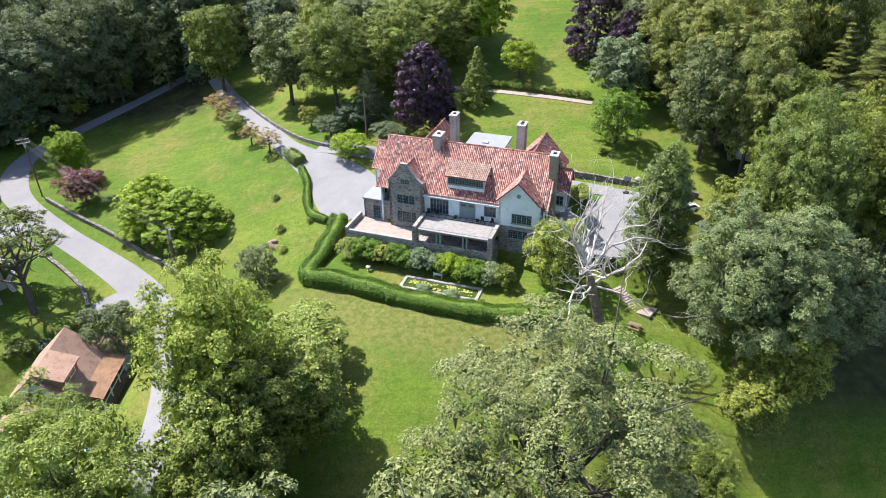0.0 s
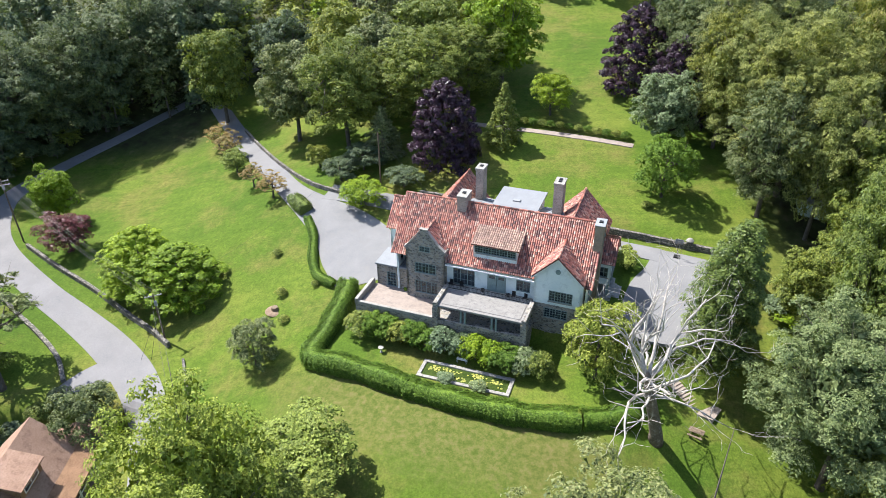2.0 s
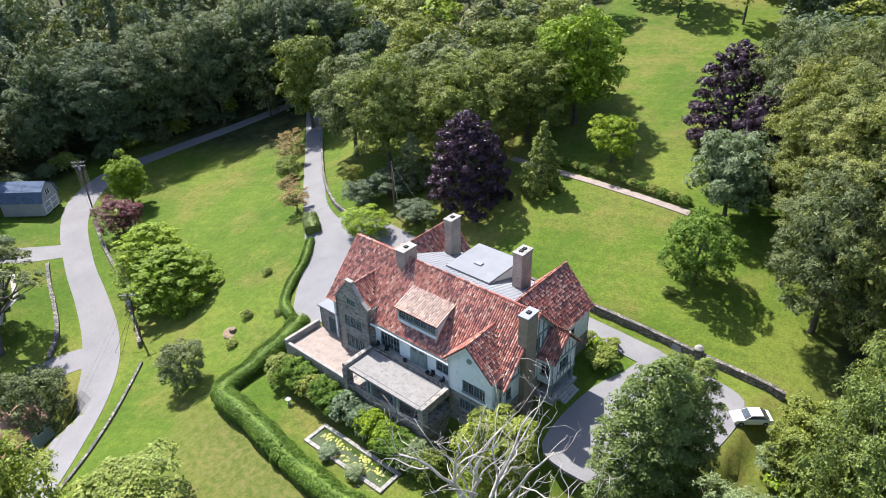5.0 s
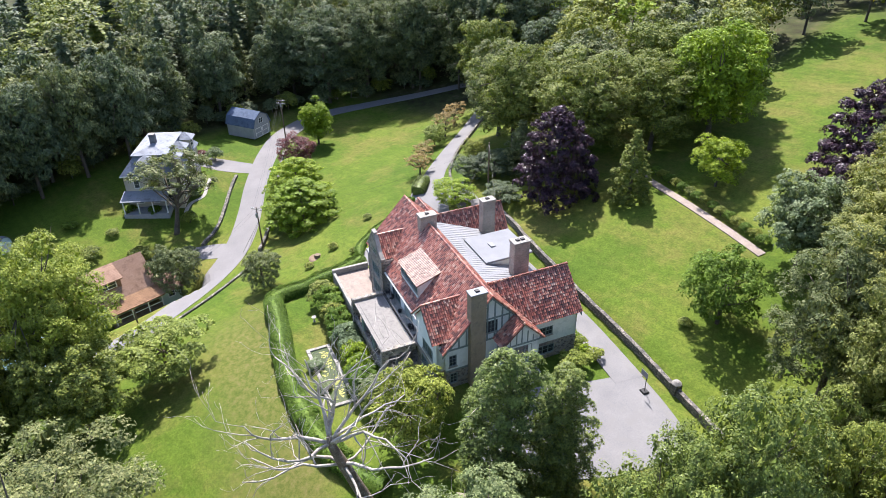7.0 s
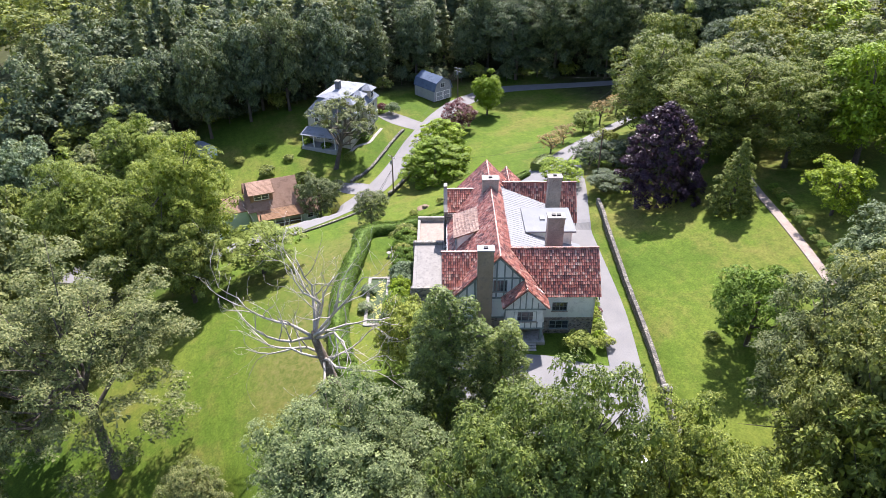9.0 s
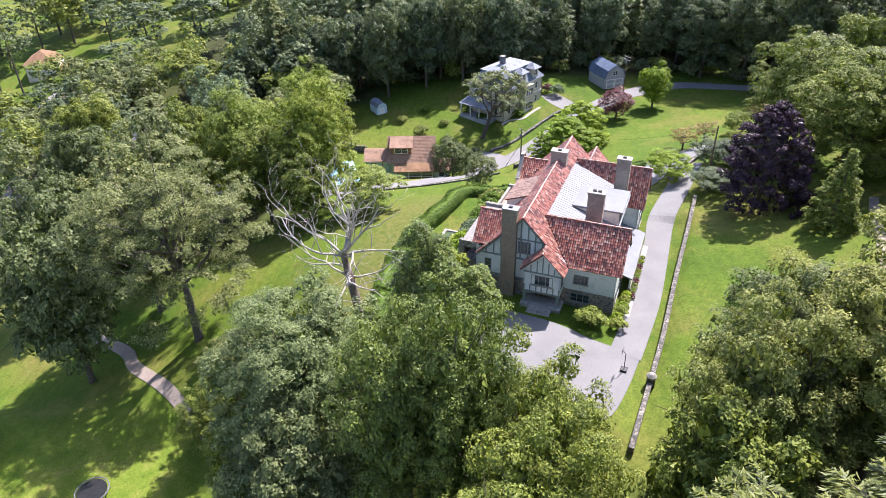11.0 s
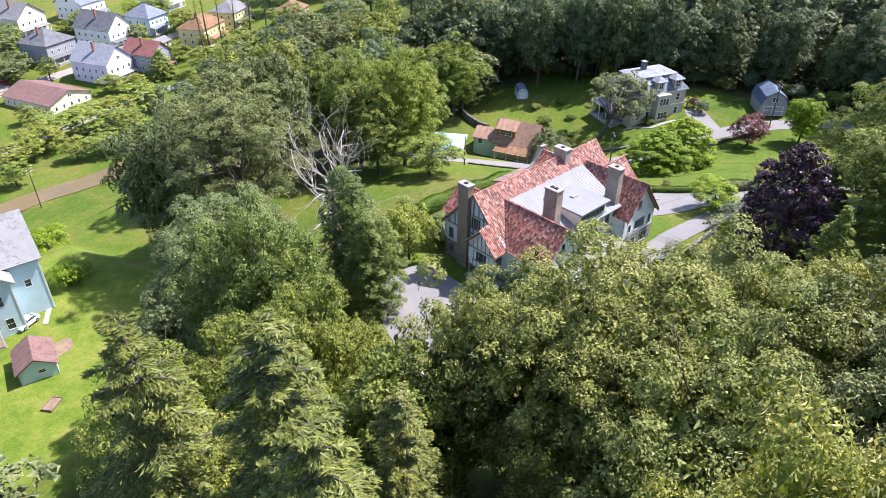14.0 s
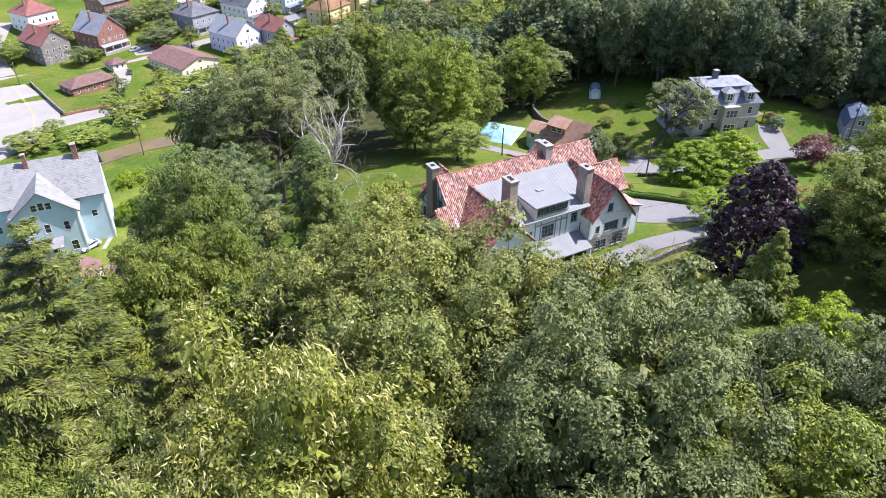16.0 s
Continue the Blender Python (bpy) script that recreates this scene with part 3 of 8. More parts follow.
def window(parent, p, along, out, x0, x1, z0, z1, cols=2, rows=2, frame_mat=None, deep=0.1, sill=True, lights=1):
    """A casement in its opening: frame, glazing bars, panes and sill."""
    c, a, o = Vector((p[0], p[1], 0)), Vector(along).normalized(), Vector(out).normalized()
    frame_mat = frame_mat or M["timber"]
    fw = 0.09
    r = Mb()
    xs = [v for k in range(lights + 1) for v in (x0 + (x1 - x0 - fw) * k / lights, x0 + (x1 - x0 - fw) * k / lights + fw)]
    for k, (xa, xb) in enumerate(zip(xs, xs[1:])):
        bar(r, c, a, o, xa, xb, z0, z0 + fw, -deep, 0.03), bar(r, c, a, o, xa, xb, z1 - fw, z1, -deep, 0.03)
        if k % 2 == 0:
            bar(r, c, a, o, xa, xb, z0 + fw, z1 - fw, -deep, 0.03)
    w = part("window", r, frame_mat, parent)
    g = Mb()
    for k in range(lights):
        xa, xb = x0 + fw + (x1 - x0 - fw) * k / lights, x0 + (x1 - x0 - fw) * (k + 1) / lights
        for i in range(1, cols):
            x = xa + (xb - xa) * i / cols
            bar(g, c, a, o, x - 0.016, x + 0.016, z0 + fw, z1 - fw, -deep + 0.02, -0.03)
        for j in range(1, rows):
            z = z0 + (z1 - z0) * j / rows
            bar(g, c, a, o, xa, xb, z - 0.016, z + 0.016, -deep + 0.021, -0.031)
        part("pane", bar(Mb(), c, a, o, xa, xb, z0 + fw, z1 - fw, -deep - 0.03, -deep + 0.01), M["glass"], w)
    if g.v:
        part("muntin_grid", g, frame_mat, w)
    if sill:
        part("sill", bar(Mb(), c, a, o, x0 - 0.1, x1 + 0.1, z0 - 0.12, z0, -0.05, 0.12), M["coping"], w)
    return w


def chimney(parent, u, v, du, dv, z0, z1, material, cap_mat, pots=0):
    """A tall stack with a corbelled head, a capping slab and a flue."""
    r = Mb().block((u - du / 2, v - dv / 2, z0), (u + du / 2, v + dv / 2, z1 - 0.35), 0.02)
    c = part("chimney", r, material, parent)
    part("chimney_head", Mb().block((u - du / 2 - 0.06, v - dv / 2 - 0.06, z1 - 0.38), (u + du / 2 + 0.06, v + dv / 2 + 0.06, z1 - 0.12), 0.02), material, c)
    part("chimney_cap", Mb().block((u - du / 2 - 0.12, v - dv / 2 - 0.12, z1 - 0.12), (u + du / 2 + 0.12, v + dv / 2 + 0.12, z1), 0.03), cap_mat, c, "pale stone capping slab")
    f = Mb()
    for k in range(max(1, pots)):
        y = v + (k - (max(1, pots) - 1) / 2) * 0.7
        f.block((u - 0.24, y - 0.26, z1), (u + 0.24, y + 0.26, z1 + 0.16), 0.04)
    part("flue", f, M["iron"], c, "dark flue opening")
    return c


# ---- the mansion ----
mansion = thing("mansion", "large stucco and stone mansion with red clay tile roofs", "house", pose(0, 100, 0, 0, 0, -18))
U, V, W_, S_ = Vector((1, 0, 0)), Vector((0, 1, 0)), Vector((-1, 0, 0)), Vector((0, -1, 0))

# main block, south side
SLOPE = (16.9 - 10.2) / 6.4


def main_z(v):
    return 10.2 + SLOPE * (v + 1.8) if v <= 4.6 else 16.9 - SLOPE * (v - 4.6)


up_s, up_n = Vector((0, 1, SLOPE)).normalized(), Vector((0, -1, SLOPE)).normalized()
run = 6.4 * math.hypot(1, SLOPE)
roof_slope(mansion, (-11.3, -1.8, 10.2), U, up_s, [(0, 0), (28.7, 0), (28.7, run), (0, run)], M["clay"], seed=1)
# north slope: a strip below the ridge, then both ends down to the eaves, the eastern one over the bay
k = math.hypot(1, SLOPE)
roof_slope(mansion, (-11.3, 11.0, 10.2), U, up_n, [(0, 0), (4.9, 0), (4.9, 4.4 * k), (24.0, 4.4 * k), (24.0, 0), (30.7, 0), (30.7, 3.1 * k), (28.7, 3.1 * k), (28.7, run), (0, run)], M["clay"], seed=2)
ridge_caps(mansion, (-11.4, 4.6, 16.95), (17.5, 4.6, 16.95), M["clay"])
for x in (-11.35, 17.45):
    ridge_caps(mansion, (x, -1.9, 10.2), (x, 4.6, 16.95), M["clay"], 0.13)
ridge_caps(mansion, (-11.35, 11.0, 10.2), (-11.35, 4.6, 16.95), M["clay"], 0.13)
ridge_caps(mansion, (17.45, 7.8, 13.6), (17.45, 4.6, 16.95), M["clay"], 0.13)

# walls of the main block
r, rs = Mb(), Mb()
S2 = [(1.0, 4.2, 6.6, 9.3), (6.2, 8.6, 6.6, 9.4), (10.2, 12.2, 7.4, 9.2)]
wall_panel(r, (-3.1, -1.2, 0), U, S_, 13.1, 6.6, 10.4, S2)
part("wall", r, M["stucco"], mansion, "pale bluish stucco wall")
wall_panel(rs, (-3.1, -1.2, 0), U, S_, 13.1, 3.4, 6.6, [(1.2, 4.0, 3.9, 6.0), (5.2, 8.2, 3.7, 6.1), (9.4, 12.2, 3.9, 6.0)])
part("wall", rs, M["stone"], mansion, "rubble stone ground-floor wall")
for x0, x1, a, b in S2:
    window(mansion, (-3.1, -1.2), U, S_, x0, x1, a, b, 2, 3, lights=2 if x1 - x0 < 3 else 3, sill=False)
for x0, x1 in ((1.2, 4.0), (5.2, 8.2), (9.4, 12.2)):
    window(mansion, (-3.1, -1.2), U, S_, x0, x1, 3.9, 6.0, 2, 3, lights=3, sill=False)
g = Mb()
g.box((-3.1, -2.0, 9.75), (10.0, -1.8, 9.95))
part("gutter", g, M["trim"], mansion)

# stone gable with parapets
r = Mb()
og = [(1.35, 4.55, 8.0, 9.7), (1.35, 4.75, 4.6, 6.7)]
wall_panel(r, (-8.9, -2.3, 0), U, S_, 5.8, -0.6, 12.0, og, 0.4)
r.prism([(-8.9, -2.3, 12.0), (-3.1, -2.3, 12.0), (-4.0, -2.3, 12.7), (-5.55, -2.3, 14.7), (-5.55, -2.3, 15.1), (-6.65, -2.3, 15.1), (-6.65, -2.3, 14.7), (-8.2, -2.3, 12.7)], (0, 0.4, 0))
wall_panel(r, (-3.1, -2.3, 0), V, U, 5.4, -0.6, 11.7, (), 0.4)
wall_panel(r, (-8.9, -2.3, 0), V, W_, 5.4, -0.6, 11.7, (), 0.4)
part("stone_gable", r, M["stone"], mansion, "grey rubble stone gable with stepped parapet")
r = Mb()
for a, b in (((-8.95, 12.0), (-8.1, 12.85)), ((-8.2, 12.75), (-6.6, 14.85)), ((-5.6, 14.85), (-4.0, 12.75)), ((-4.1, 12.85), (-3.05, 12.0))):
    d = Vector((b[0] - a[0], 0, b[1] - a[1])).normalized()
    q = Vector((-d.z, 0, d.x)) * 0.14
    r.prism([Vector((a[0], -2.38, a[1])), Vector((b[0], -2.38, b[1])), Vector((b[0], -2.38, b[1])) + q, Vector((a[0], -2.38, a[1])) + q], (0, 0.56, 0))
r.block((-6.72, -2.38, 15.1), (-5.48, -1.82, 15.25))
r.block((-9.1, -2.4, 11.85), (-8.5, -1.7, 12.15)), r.block((-3.5, -2.4, 11.85), (-2.9, -1.7, 12.15))
part("parapet_coping", r, M["coping"], mansion, "pale stone coping on the gable")
window(mansion, (-8.9, -2.3), U, S_, 1.35, 4.55, 8.0, 9.7, 2, 3, lights=3)
window(mansion, (-8.9, -2.3), U, S_, 1.35, 4.75, 4.6, 6.7, 2, 4, lights=4)
window(mansion, (-8.9, -2.3), U, S_, 2.1, 3.7, 11.6, 12.5, 2, 2, lights=2, deep=-0.02)
vb = (14.45 - 10.2) / SLOPE - 1.8
vl = (11.8 - 10.2) / SLOPE - 1.8
for sgn, seed in ((1, 11), (-1, 12)):
    ue = -6.1 + sgn * 2.75
    up = Vector((-sgn * 2.75, 0, 2.65)).normalized()
    ln = math.hypot(2.75, 2.65)
    roof_slope(mansion, (ue, -1.9, 11.8), V, up, [(0, 0), (vl + 1.9, 0), (vb + 1.9, ln), (0, ln)], M["clay"], seed=seed)
ridge_caps(mansion, (-6.1, -1.9, 14.5), (-6.1, vb, 14.5), M["clay"])

# white gable over stone
r = Mb()
ow = [(2.1, 5.3, 7.5, 9.2)]
wall_panel(r, (9.8, -2.2, 0), U, S_, 6.6, 6.9, 11.2, ow)
r.prism([(9.8, -2.2, 11.2), (16.4, -2.2, 11.2), (12.9, -2.2, 14.5)], (0, 0.3, 0))
wall_panel(r, (9.8, -2.2, 0), V, W_, 1.2, 6.9, 11.0, ())
wall_panel(r, (16.4, -2.2, 0), V, U, 2.0, 6.9, 10.6, ())
part("wall", r, M["stucco"], mansion, "pale stucco gable wall")
rs = Mb()
wall_panel(rs, (9.8, -2.2, 0), U, S_, 6.6, -0.6, 6.9, [(1.6, 4.8, 4.7, 6.3)], 0.4)
wall_panel(rs, (9.8, -2.2, 0), V, W_, 1.2, -0.6, 6.9, (), 0.4)
wall_panel(rs, (16.4, -2.2, 0), V, U, 2.0, -0.6, 6.9, (), 0.4)
part("wall", rs, M["stone"], mansion, "brown rubble stone wall")
window(mansion, (9.8, -2.2), U, S_, 2.1, 5.3, 7.5, 9.2, 2, 4, lights=4)
window(mansion, (9.8, -2.2), U, S_, 1.6, 4.8, 4.7, 6.3, 2, 4, lights=4)
part("attic_vent", Mb().tube([(12.9, -2.32, 12.3), (12.9, -2.15, 12.3)], [0.36, 0.36], 8), M["timber"], mansion, "round gable vent")
vb = (14.7 - 10.2) / SLOPE - 1.8
for sgn, half, ze, seed in ((-1, 3.4, 11.35, 13), (1, 3.65, 11.2, 14)):
    vl = (ze - 10.2) / SLOPE - 1.8
    up = Vector((-sgn * half, 0, 14.75 - ze)).normalized()
    ln = math.hypot(half, 14.75 - ze)
    roof_slope(mansion, (12.85 + sgn * half, -2.8, ze), V, up, [(0, 0), (vl + 2.8, 0), (vb + 2.8, ln), (0, ln)], M["clay"], seed=seed)
    e = Mb()
    e.prism([(12.85, -2.72, 14.6), (12.85 + sgn * half, -2.72, ze - 0.15), (12.85 + sgn * half, -2.72, ze - 0.42), (12.85, -2.72, 14.3)], (0, 0.1, 0))
    part("bargeboard", e, M["trim"], mansion)
ridge_caps(mansion, (12.85, -2.85, 14.8), (12.85, vb, 14.8), M["clay"])

# shed dormer on the south slope
up = Vector((0, 3.6, 1.3)).normalized()
roof_slope(mansion, (0.4, -1.05, 13.5), U, up, [(0, 0), (6.8, 0), (6.8, 3.75), (0, 3.75)], M["clay_pale"], seed=15)
r = Mb()
wall_panel(r, (0.7, -0.75, 0), U, S_, 6.2, 11.2, 13.5, [(0.15, 6.05, 12.1, 13.25)], 0.2)
for x in (0.7, 6.7):
    r.prism([(x, -0.75, 11.3), (x, -0.75, 13.6), (x, 2.0, 14.6), (x, 2.0, 14.2)], (0.2, 0, 0))
part("dormer", r, M["stucco"], mansion, "long shed dormer with pale cheeks")
window(mansion, (0.7, -0.75), U, S_, 0.15, 6.05, 12.1, 13.25, 3, 3, lights=5)

# porch with its flat roof, stone piers, and the balcony behind it
r = Mb()
r.block((-2.9, -7.0, 6.25), (10.0, -2.7, 6.55))
porch = part("porch", r, M["screed"], mansion, "grey flat porch roof")
part("porch_slab", Mb().block((-1.9, -6.5, 6.55), (9.2, -3.0, 6.62)), M["screed"], porch, "pale worn roof screed")
r = Mb()
for x in (-3.0, 9.5):
    r.block((x, -7.2, 5.9), (x + 0.62, -2.5, 7.0), 0.05)
    r.block((x - 0.06, -7.26, -0.5), (x + 0.72, -6.3, 6.25), 0.04)
r.block((-2.4, -7.1, 3.4), (9.6, -6.7, 4.3), 0.04)
r.block((-3.0, -7.0, -0.6), (10.0, -1.4, 3.6))
part("porch_base", r, M["stone"], porch, "rubble stone porch base and piers")
for x in (1.0, 1.6, 5.4, 6.0):
    part("post", Mb().block((x - 0.13, -7.0, 4.3), (x + 0.13, -6.72, 6.25), 0.02), M["timber"], porch)
r = Mb()
r.box((-2.4, -2.62, 7.25), (9.5, -2.56, 7.32)), r.box((-2.4, -2.62, 6.62), (9.5, -2.56, 6.67))
for i in range(60):
    r.box((-2.4 + i * 0.2, -2.6, 6.67), (-2.37 + i * 0.2, -2.57, 7.25))
part("balcony_railing", r, M["iron"], mansion, "dark iron balcony railing")
for x in (3.0, 4.35):
    bd = part("balcony_door", Mb().block((x, -1.34, 6.58), (x + 1.3, -1.2, 9.25), 0.02), M["timber"], mansion, "grey-green panelled balcony door")
    for zz in (6.75, 7.75):
        part("door_panel", Mb().block((x + 0.2, -1.37, zz), (x + 1.1, -1.33, zz + 0.85), 0.015), M["timber"], bd)
    part("door_light", Mb().block((x + 0.25, -1.365, 8.7), (x + 1.05, -1.335, 9.1), 0.01), M["glass"], bd)
part("balcony_floor", Mb().block((-3.0, -2.7, 6.3), (10.0, -1.2, 6.56)), M["flag"], mansion)

# terrace to the west with parapet, and the flat-roofed annex with a pointed arch
r = Mb()
r.block((-15.2, -6.8, -2.0), (-3.0, -1.0, 3.6))
terrace = part("terrace", r, M["stone"], mansion, "raised terrace with rubble walls")
part("terrace_floor", Mb().block((-14.7, -6.4, 3.6), (-3.05, -1.0, 3.66)), M["paving"], terrace, "pale pinkish paved floor")
r = Mb()
r.block((-15.25, -6.85, 3.6), (-3.1, -6.4, 4.15), 0.05), r.block((-15.25, -6.85, 3.6), (-14.75, -1.0, 4.55), 0.05)
part("parapet", r, M["coping"], terrace, "stone parapet coping")
r = Mb()
wall_panel(r, (-14.3, -1.0, 0), U, S_, 5.4, 1.5, 7.3, [(1.6, 3.1, 3.6, 6.2)], 0.4)
wall_panel(r, (-14.3, -1.0, 0), V, W_, 4.4, 1.5, 7.3, [(1.2, 2.6, 4.6, 6.2)], 0.4)
annex = part("annex", r, M["stone"], mansion, "flat-roofed stone annex")
part("annex_roof", Mb().block((-14.5, -1.2, 7.2), (-8.9, 3.6, 7.45), 0.05), M["membrane"], annex, "pale flat roof with coping")
window(mansion, (-14.3, -1.0), U, S_, 1.6, 3.1, 3.6, 6.2, 3, 5, lights=1, deep=0.25, sill=False)
window(mansion, (-14.3, -1.0), V, W_, 1.2, 2.6, 4.6, 6.2, 3, 3, sill=False)

# west gable wall and the lower west wing
r = Mb()
wall_panel(r, (-10.9, -1.2, 0), V, W_, 12.0, 3.0, 10.5, [(1.0, 2.2, 8.0, 9.6)])
r.prism([(-10.9, -1.2, 10.5), (-10.9, 10.8, 10.5), (-10.9, 4.6, 16.6)], (0.3, 0, 0))
wall_panel(r, (-14.6, 5.0, 0), V, W_, 6.4, 2.5, 10.5, [(1.4, 2.6, 7.6, 9.2), (3.8, 5.0, 7.6, 9.2), (2.2, 3.6, 3.6, 6.0)])
r.prism([(-14.6, 5.0, 10.5), (-14.6, 11.4, 10.5), (-14.6, 8.2, 13.7)], (0.3, 0, 0))
wall_panel(r, (-14.6, 5.0, 0), U, S_, 4.0, 2.5, 10.5, [(1.2, 2.4, 7.6, 9.2)])
wall_panel(r, (-14.6, 11.4, 0), U, V, 4.0, 2.5, 10.5, ())
part("wall", r, M["stucco"], mansion, "pale stucco west walls")
window(mansion, (-10.9, -1.2), V, W_, 1.0, 2.2, 8.0, 9.6, 2, 4)
for x0, x1, a, b in ((1.4, 2.6, 7.6, 9.2), (3.8, 5.0, 7.6, 9.2), (2.2, 3.6, 3.6, 6.0)):
    window(mansion, (-14.6, 5.0), V, W_, x0, x1, a, b, 2, 4)
window(mansion, (-14.6, 5.0), U, S_, 1.2, 2.4, 7.6, 9.2, 2, 4)
for sgn, seed in ((-1, 16), (1, 17)):
    up = Vector((0, -sgn * 3.7, 3.7)).normalized()
    roof_slope(mansion, (-15.1, 8.2 + sgn * 3.7, 10.3), U, up, [(0, 0), (6.5, 0), (6.5, 5.23), (0, 5.23)], M["clay"], seed=seed)
ridge_caps(mansion, (-15.15, 8.2, 14.05), (-9, 8.2, 14.05), M["clay"])
up = Vector((3.4, 0, 1.2)).normalized()
roof_slope(mansion, (-14.6, 11.6, 9.1), V, up, [(0, 0), (4.4, 0), (4.4, 3.6), (0, 3.6)], M["clay_pale"], seed=18)
r = Mb()
wall_panel(r, (-14.2, 11.6, 0), V, W_, 4.2, 2.5, 9.1, [(1.2, 3.0, 5.0, 7.0)])
wall_panel(r, (-14.2, 15.8, 0), U, V, 3.4, 2.5, 9.1, ())
part("wall", r, M["stucco"], mansion)
window(mansion, (-14.2, 11.6), V, W_, 1.2, 3.0, 5.0, 7.0, 2, 3, lights=2)

# east gable: half-timbered, with the tan stack and the bay over the entrance
r, rs = Mb(), Mb()
oe = [(0.4, 1.4, 7.6, 9.3), (4.6, 6.2, 10.6, 12.6)]
wall_panel(r, (16.9, -1.2, 0), V, U, 12.0, 7.0, 10.4, [oe[0]])
r.prism([(16.9, -1.2, 10.4), (16.9, 11.0, 10.4), (16.9, 4.6, 16.6)], (-0.3, 0, 0))
part("wall", r, M["stucco"], mansion, "pale half-timbered gable wall")
wall_panel(rs, (16.92, -1.2, 0), V, U, 12.0, 0.0, 7.0, [(0.5, 1.5, 4.9, 6.5), (7.6, 9.0, 4.2, 6.4)], 0.4)
part("wall", rs, M["stone"], mansion, "brown stone entrance-side wall")
window(mansion, (16.9, -1.2), V, U, 0.4, 1.4, 7.6, 9.3, 2, 3)
window(mansion, (16.92, -1.2), V, U, 0.5, 1.5, 4.9, 6.5, 2, 3)
window(mansion, (16.9, -1.2), V, U, 5.1, 6.9, 11.2, 13.0, 2, 3, lights=2, deep=-0.02)
r = Mb()
d = part("door", bar(Mb(), Vector((16.92, -1.2, 0)), V, U, 7.65, 8.95, 4.2, 6.35, -0.15, -0.08), M["wood"], mansion, "dark wooden entrance door")
part("door_handle", Mb().tube([(16.88, 6.6, 5.2), (16.88, 6.6, 5.4)], [0.03, 0.03], 6), M["iron"], d)
c = Vector((16.9, 0, 0))
for v in (-0.6, 0.5, 1.5, 4.3, 5.3, 6.3, 7.3, 8.4):
    r = bar(Mb(), c, V, U, v - 0.1, v + 0.1, 10.2, main_z(v) - 0.45, 0, 0.06)
    part("timber_post", r, M["timber"], mansion)
for z in (10.2, 7.0):
    part("timber_beam", bar(Mb(), c, V, U, -1.2, 10.6, z - 0.12, z + 0.12, 0.005, 0.07), M["timber"], mansion)
part("timber_beam", bar(Mb(), c, V, U, 1.8, 7.4, 13.2, 13.4, 0.005, 0.07), M["timber"], mansion)
for sgn in (-1, 1):
    e = Mb()
    vlow = -1.9 if sgn < 0 else 7.9
    e.prism([(17.3, 4.6, 16.72), (17.3, vlow, main_z(vlow) - 0.2), (17.3, vlow, main_z(vlow) - 0.5), (17.3, 4.6, 16.42)], (0.12, 0, 0))
    part("bargeboard", e, M["timber"], mansion)
chimney(mansion, 17.1, 2.75, 1.15, 2.0, 3.0, 18.0, M["tan"], M["metal"], 1)

# the bay
r = Mb()
ob_ = [(1.5, 3.5, 7.9, 9.5)]
wall_panel(r, (19.0, 5.5, 0), V, U, 5.0, 6.7, 10.3, ob_, 0.2)
r.prism([(19.0, 5.3, 10.3), (19.0, 10.6, 10.3), (19.0, 7.95, 12.9)], (-0.2, 0, 0))
wall_panel(r, (16.9, 5.5, 0), U, S_, 2.1, 6.7, 10.4, [(0.5, 1.7, 7.9, 9.5)], 0.2)
wall_panel(r, (16.9, 10.5, 0), U, V, 2.1, 6.7, 10.4, [(0.5, 1.7, 7.9, 9.5)], 0.2)
bay = part("bay", r, M["stucco"], mansion, "half-timbered bay over the entrance porch")
window(mansion, (19.0, 5.5), V, U, 1.0, 4.0, 7.9, 9.5, 1, 2, lights=3)
window(mansion, (16.9, 5.5), U, S_, 0.5, 1.7, 7.9, 9.5, 1, 2, lights=2)
window(mansion, (16.9, 10.5), U, V, 0.5, 1.7, 7.9, 9.5, 1, 2, lights=2)
c = Vector((19.0, 0, 0))
for v in (5.6, 6.4, 7.25, 8.0, 8.8, 9.6, 10.4):
    part("timber_post", bar(Mb(), c, V, U, v - 0.08, v + 0.08, 6.7, 7.78, 0, 0.05), M["timber"], bay)
    zt = 12.7 - abs(v - 7.95) * 0.98
    if zt > 10.4:
        part("timber_post", bar(Mb(), c, V, U, v - 0.08, v + 0.08, 10.0, zt - 0.2, 0, 0.05), M["timber"], bay)
for z in (6.75, 9.85):
    part("timber_beam", bar(Mb(), c, V, U, 5.4, 10.6, z - 0.12, z + 0.12, 0.004, 0.06), M["timber"], bay)
for v in (5.6, 10.2):
    part("porch_post", Mb().block((18.6, v - 0.15, 4.5), (18.95, v + 0.2, 6.7), 0.02), M["timber"], bay)
part("porch_floor", Mb().block((16.9, 5.2, 4.0), (19.4, 10.8, 4.75), 0.03), M["flag"], bay)
r = Mb()
for i in range(4):
    r.block((19.4 + i * 0.36, 6.4, 3.9), (19.8 + i * 0.36, 9.6, 4.72 - (i + 1) * 0.16), 0.02)
part("front_steps", r, M["flag"], bay, "grey stone entrance steps")
up = Vector((0, 2.95, 2.85)).normalized()
roof_slope(mansion, (17.0, 5.0, 10.3), U, up, [(0, 0), (2.5, 0), (2.5, 4.1), (0, 4.1)], M["clay"], seed=19)
ridge_caps(mansion, (16.9, 7.95, 13.3), (19.5, 7.95, 13.3), M["clay"])
ridge_caps(mansion, (19.42, 11.0, 10.25), (19.42, 7.95, 13.3), M["clay"], 0.12)

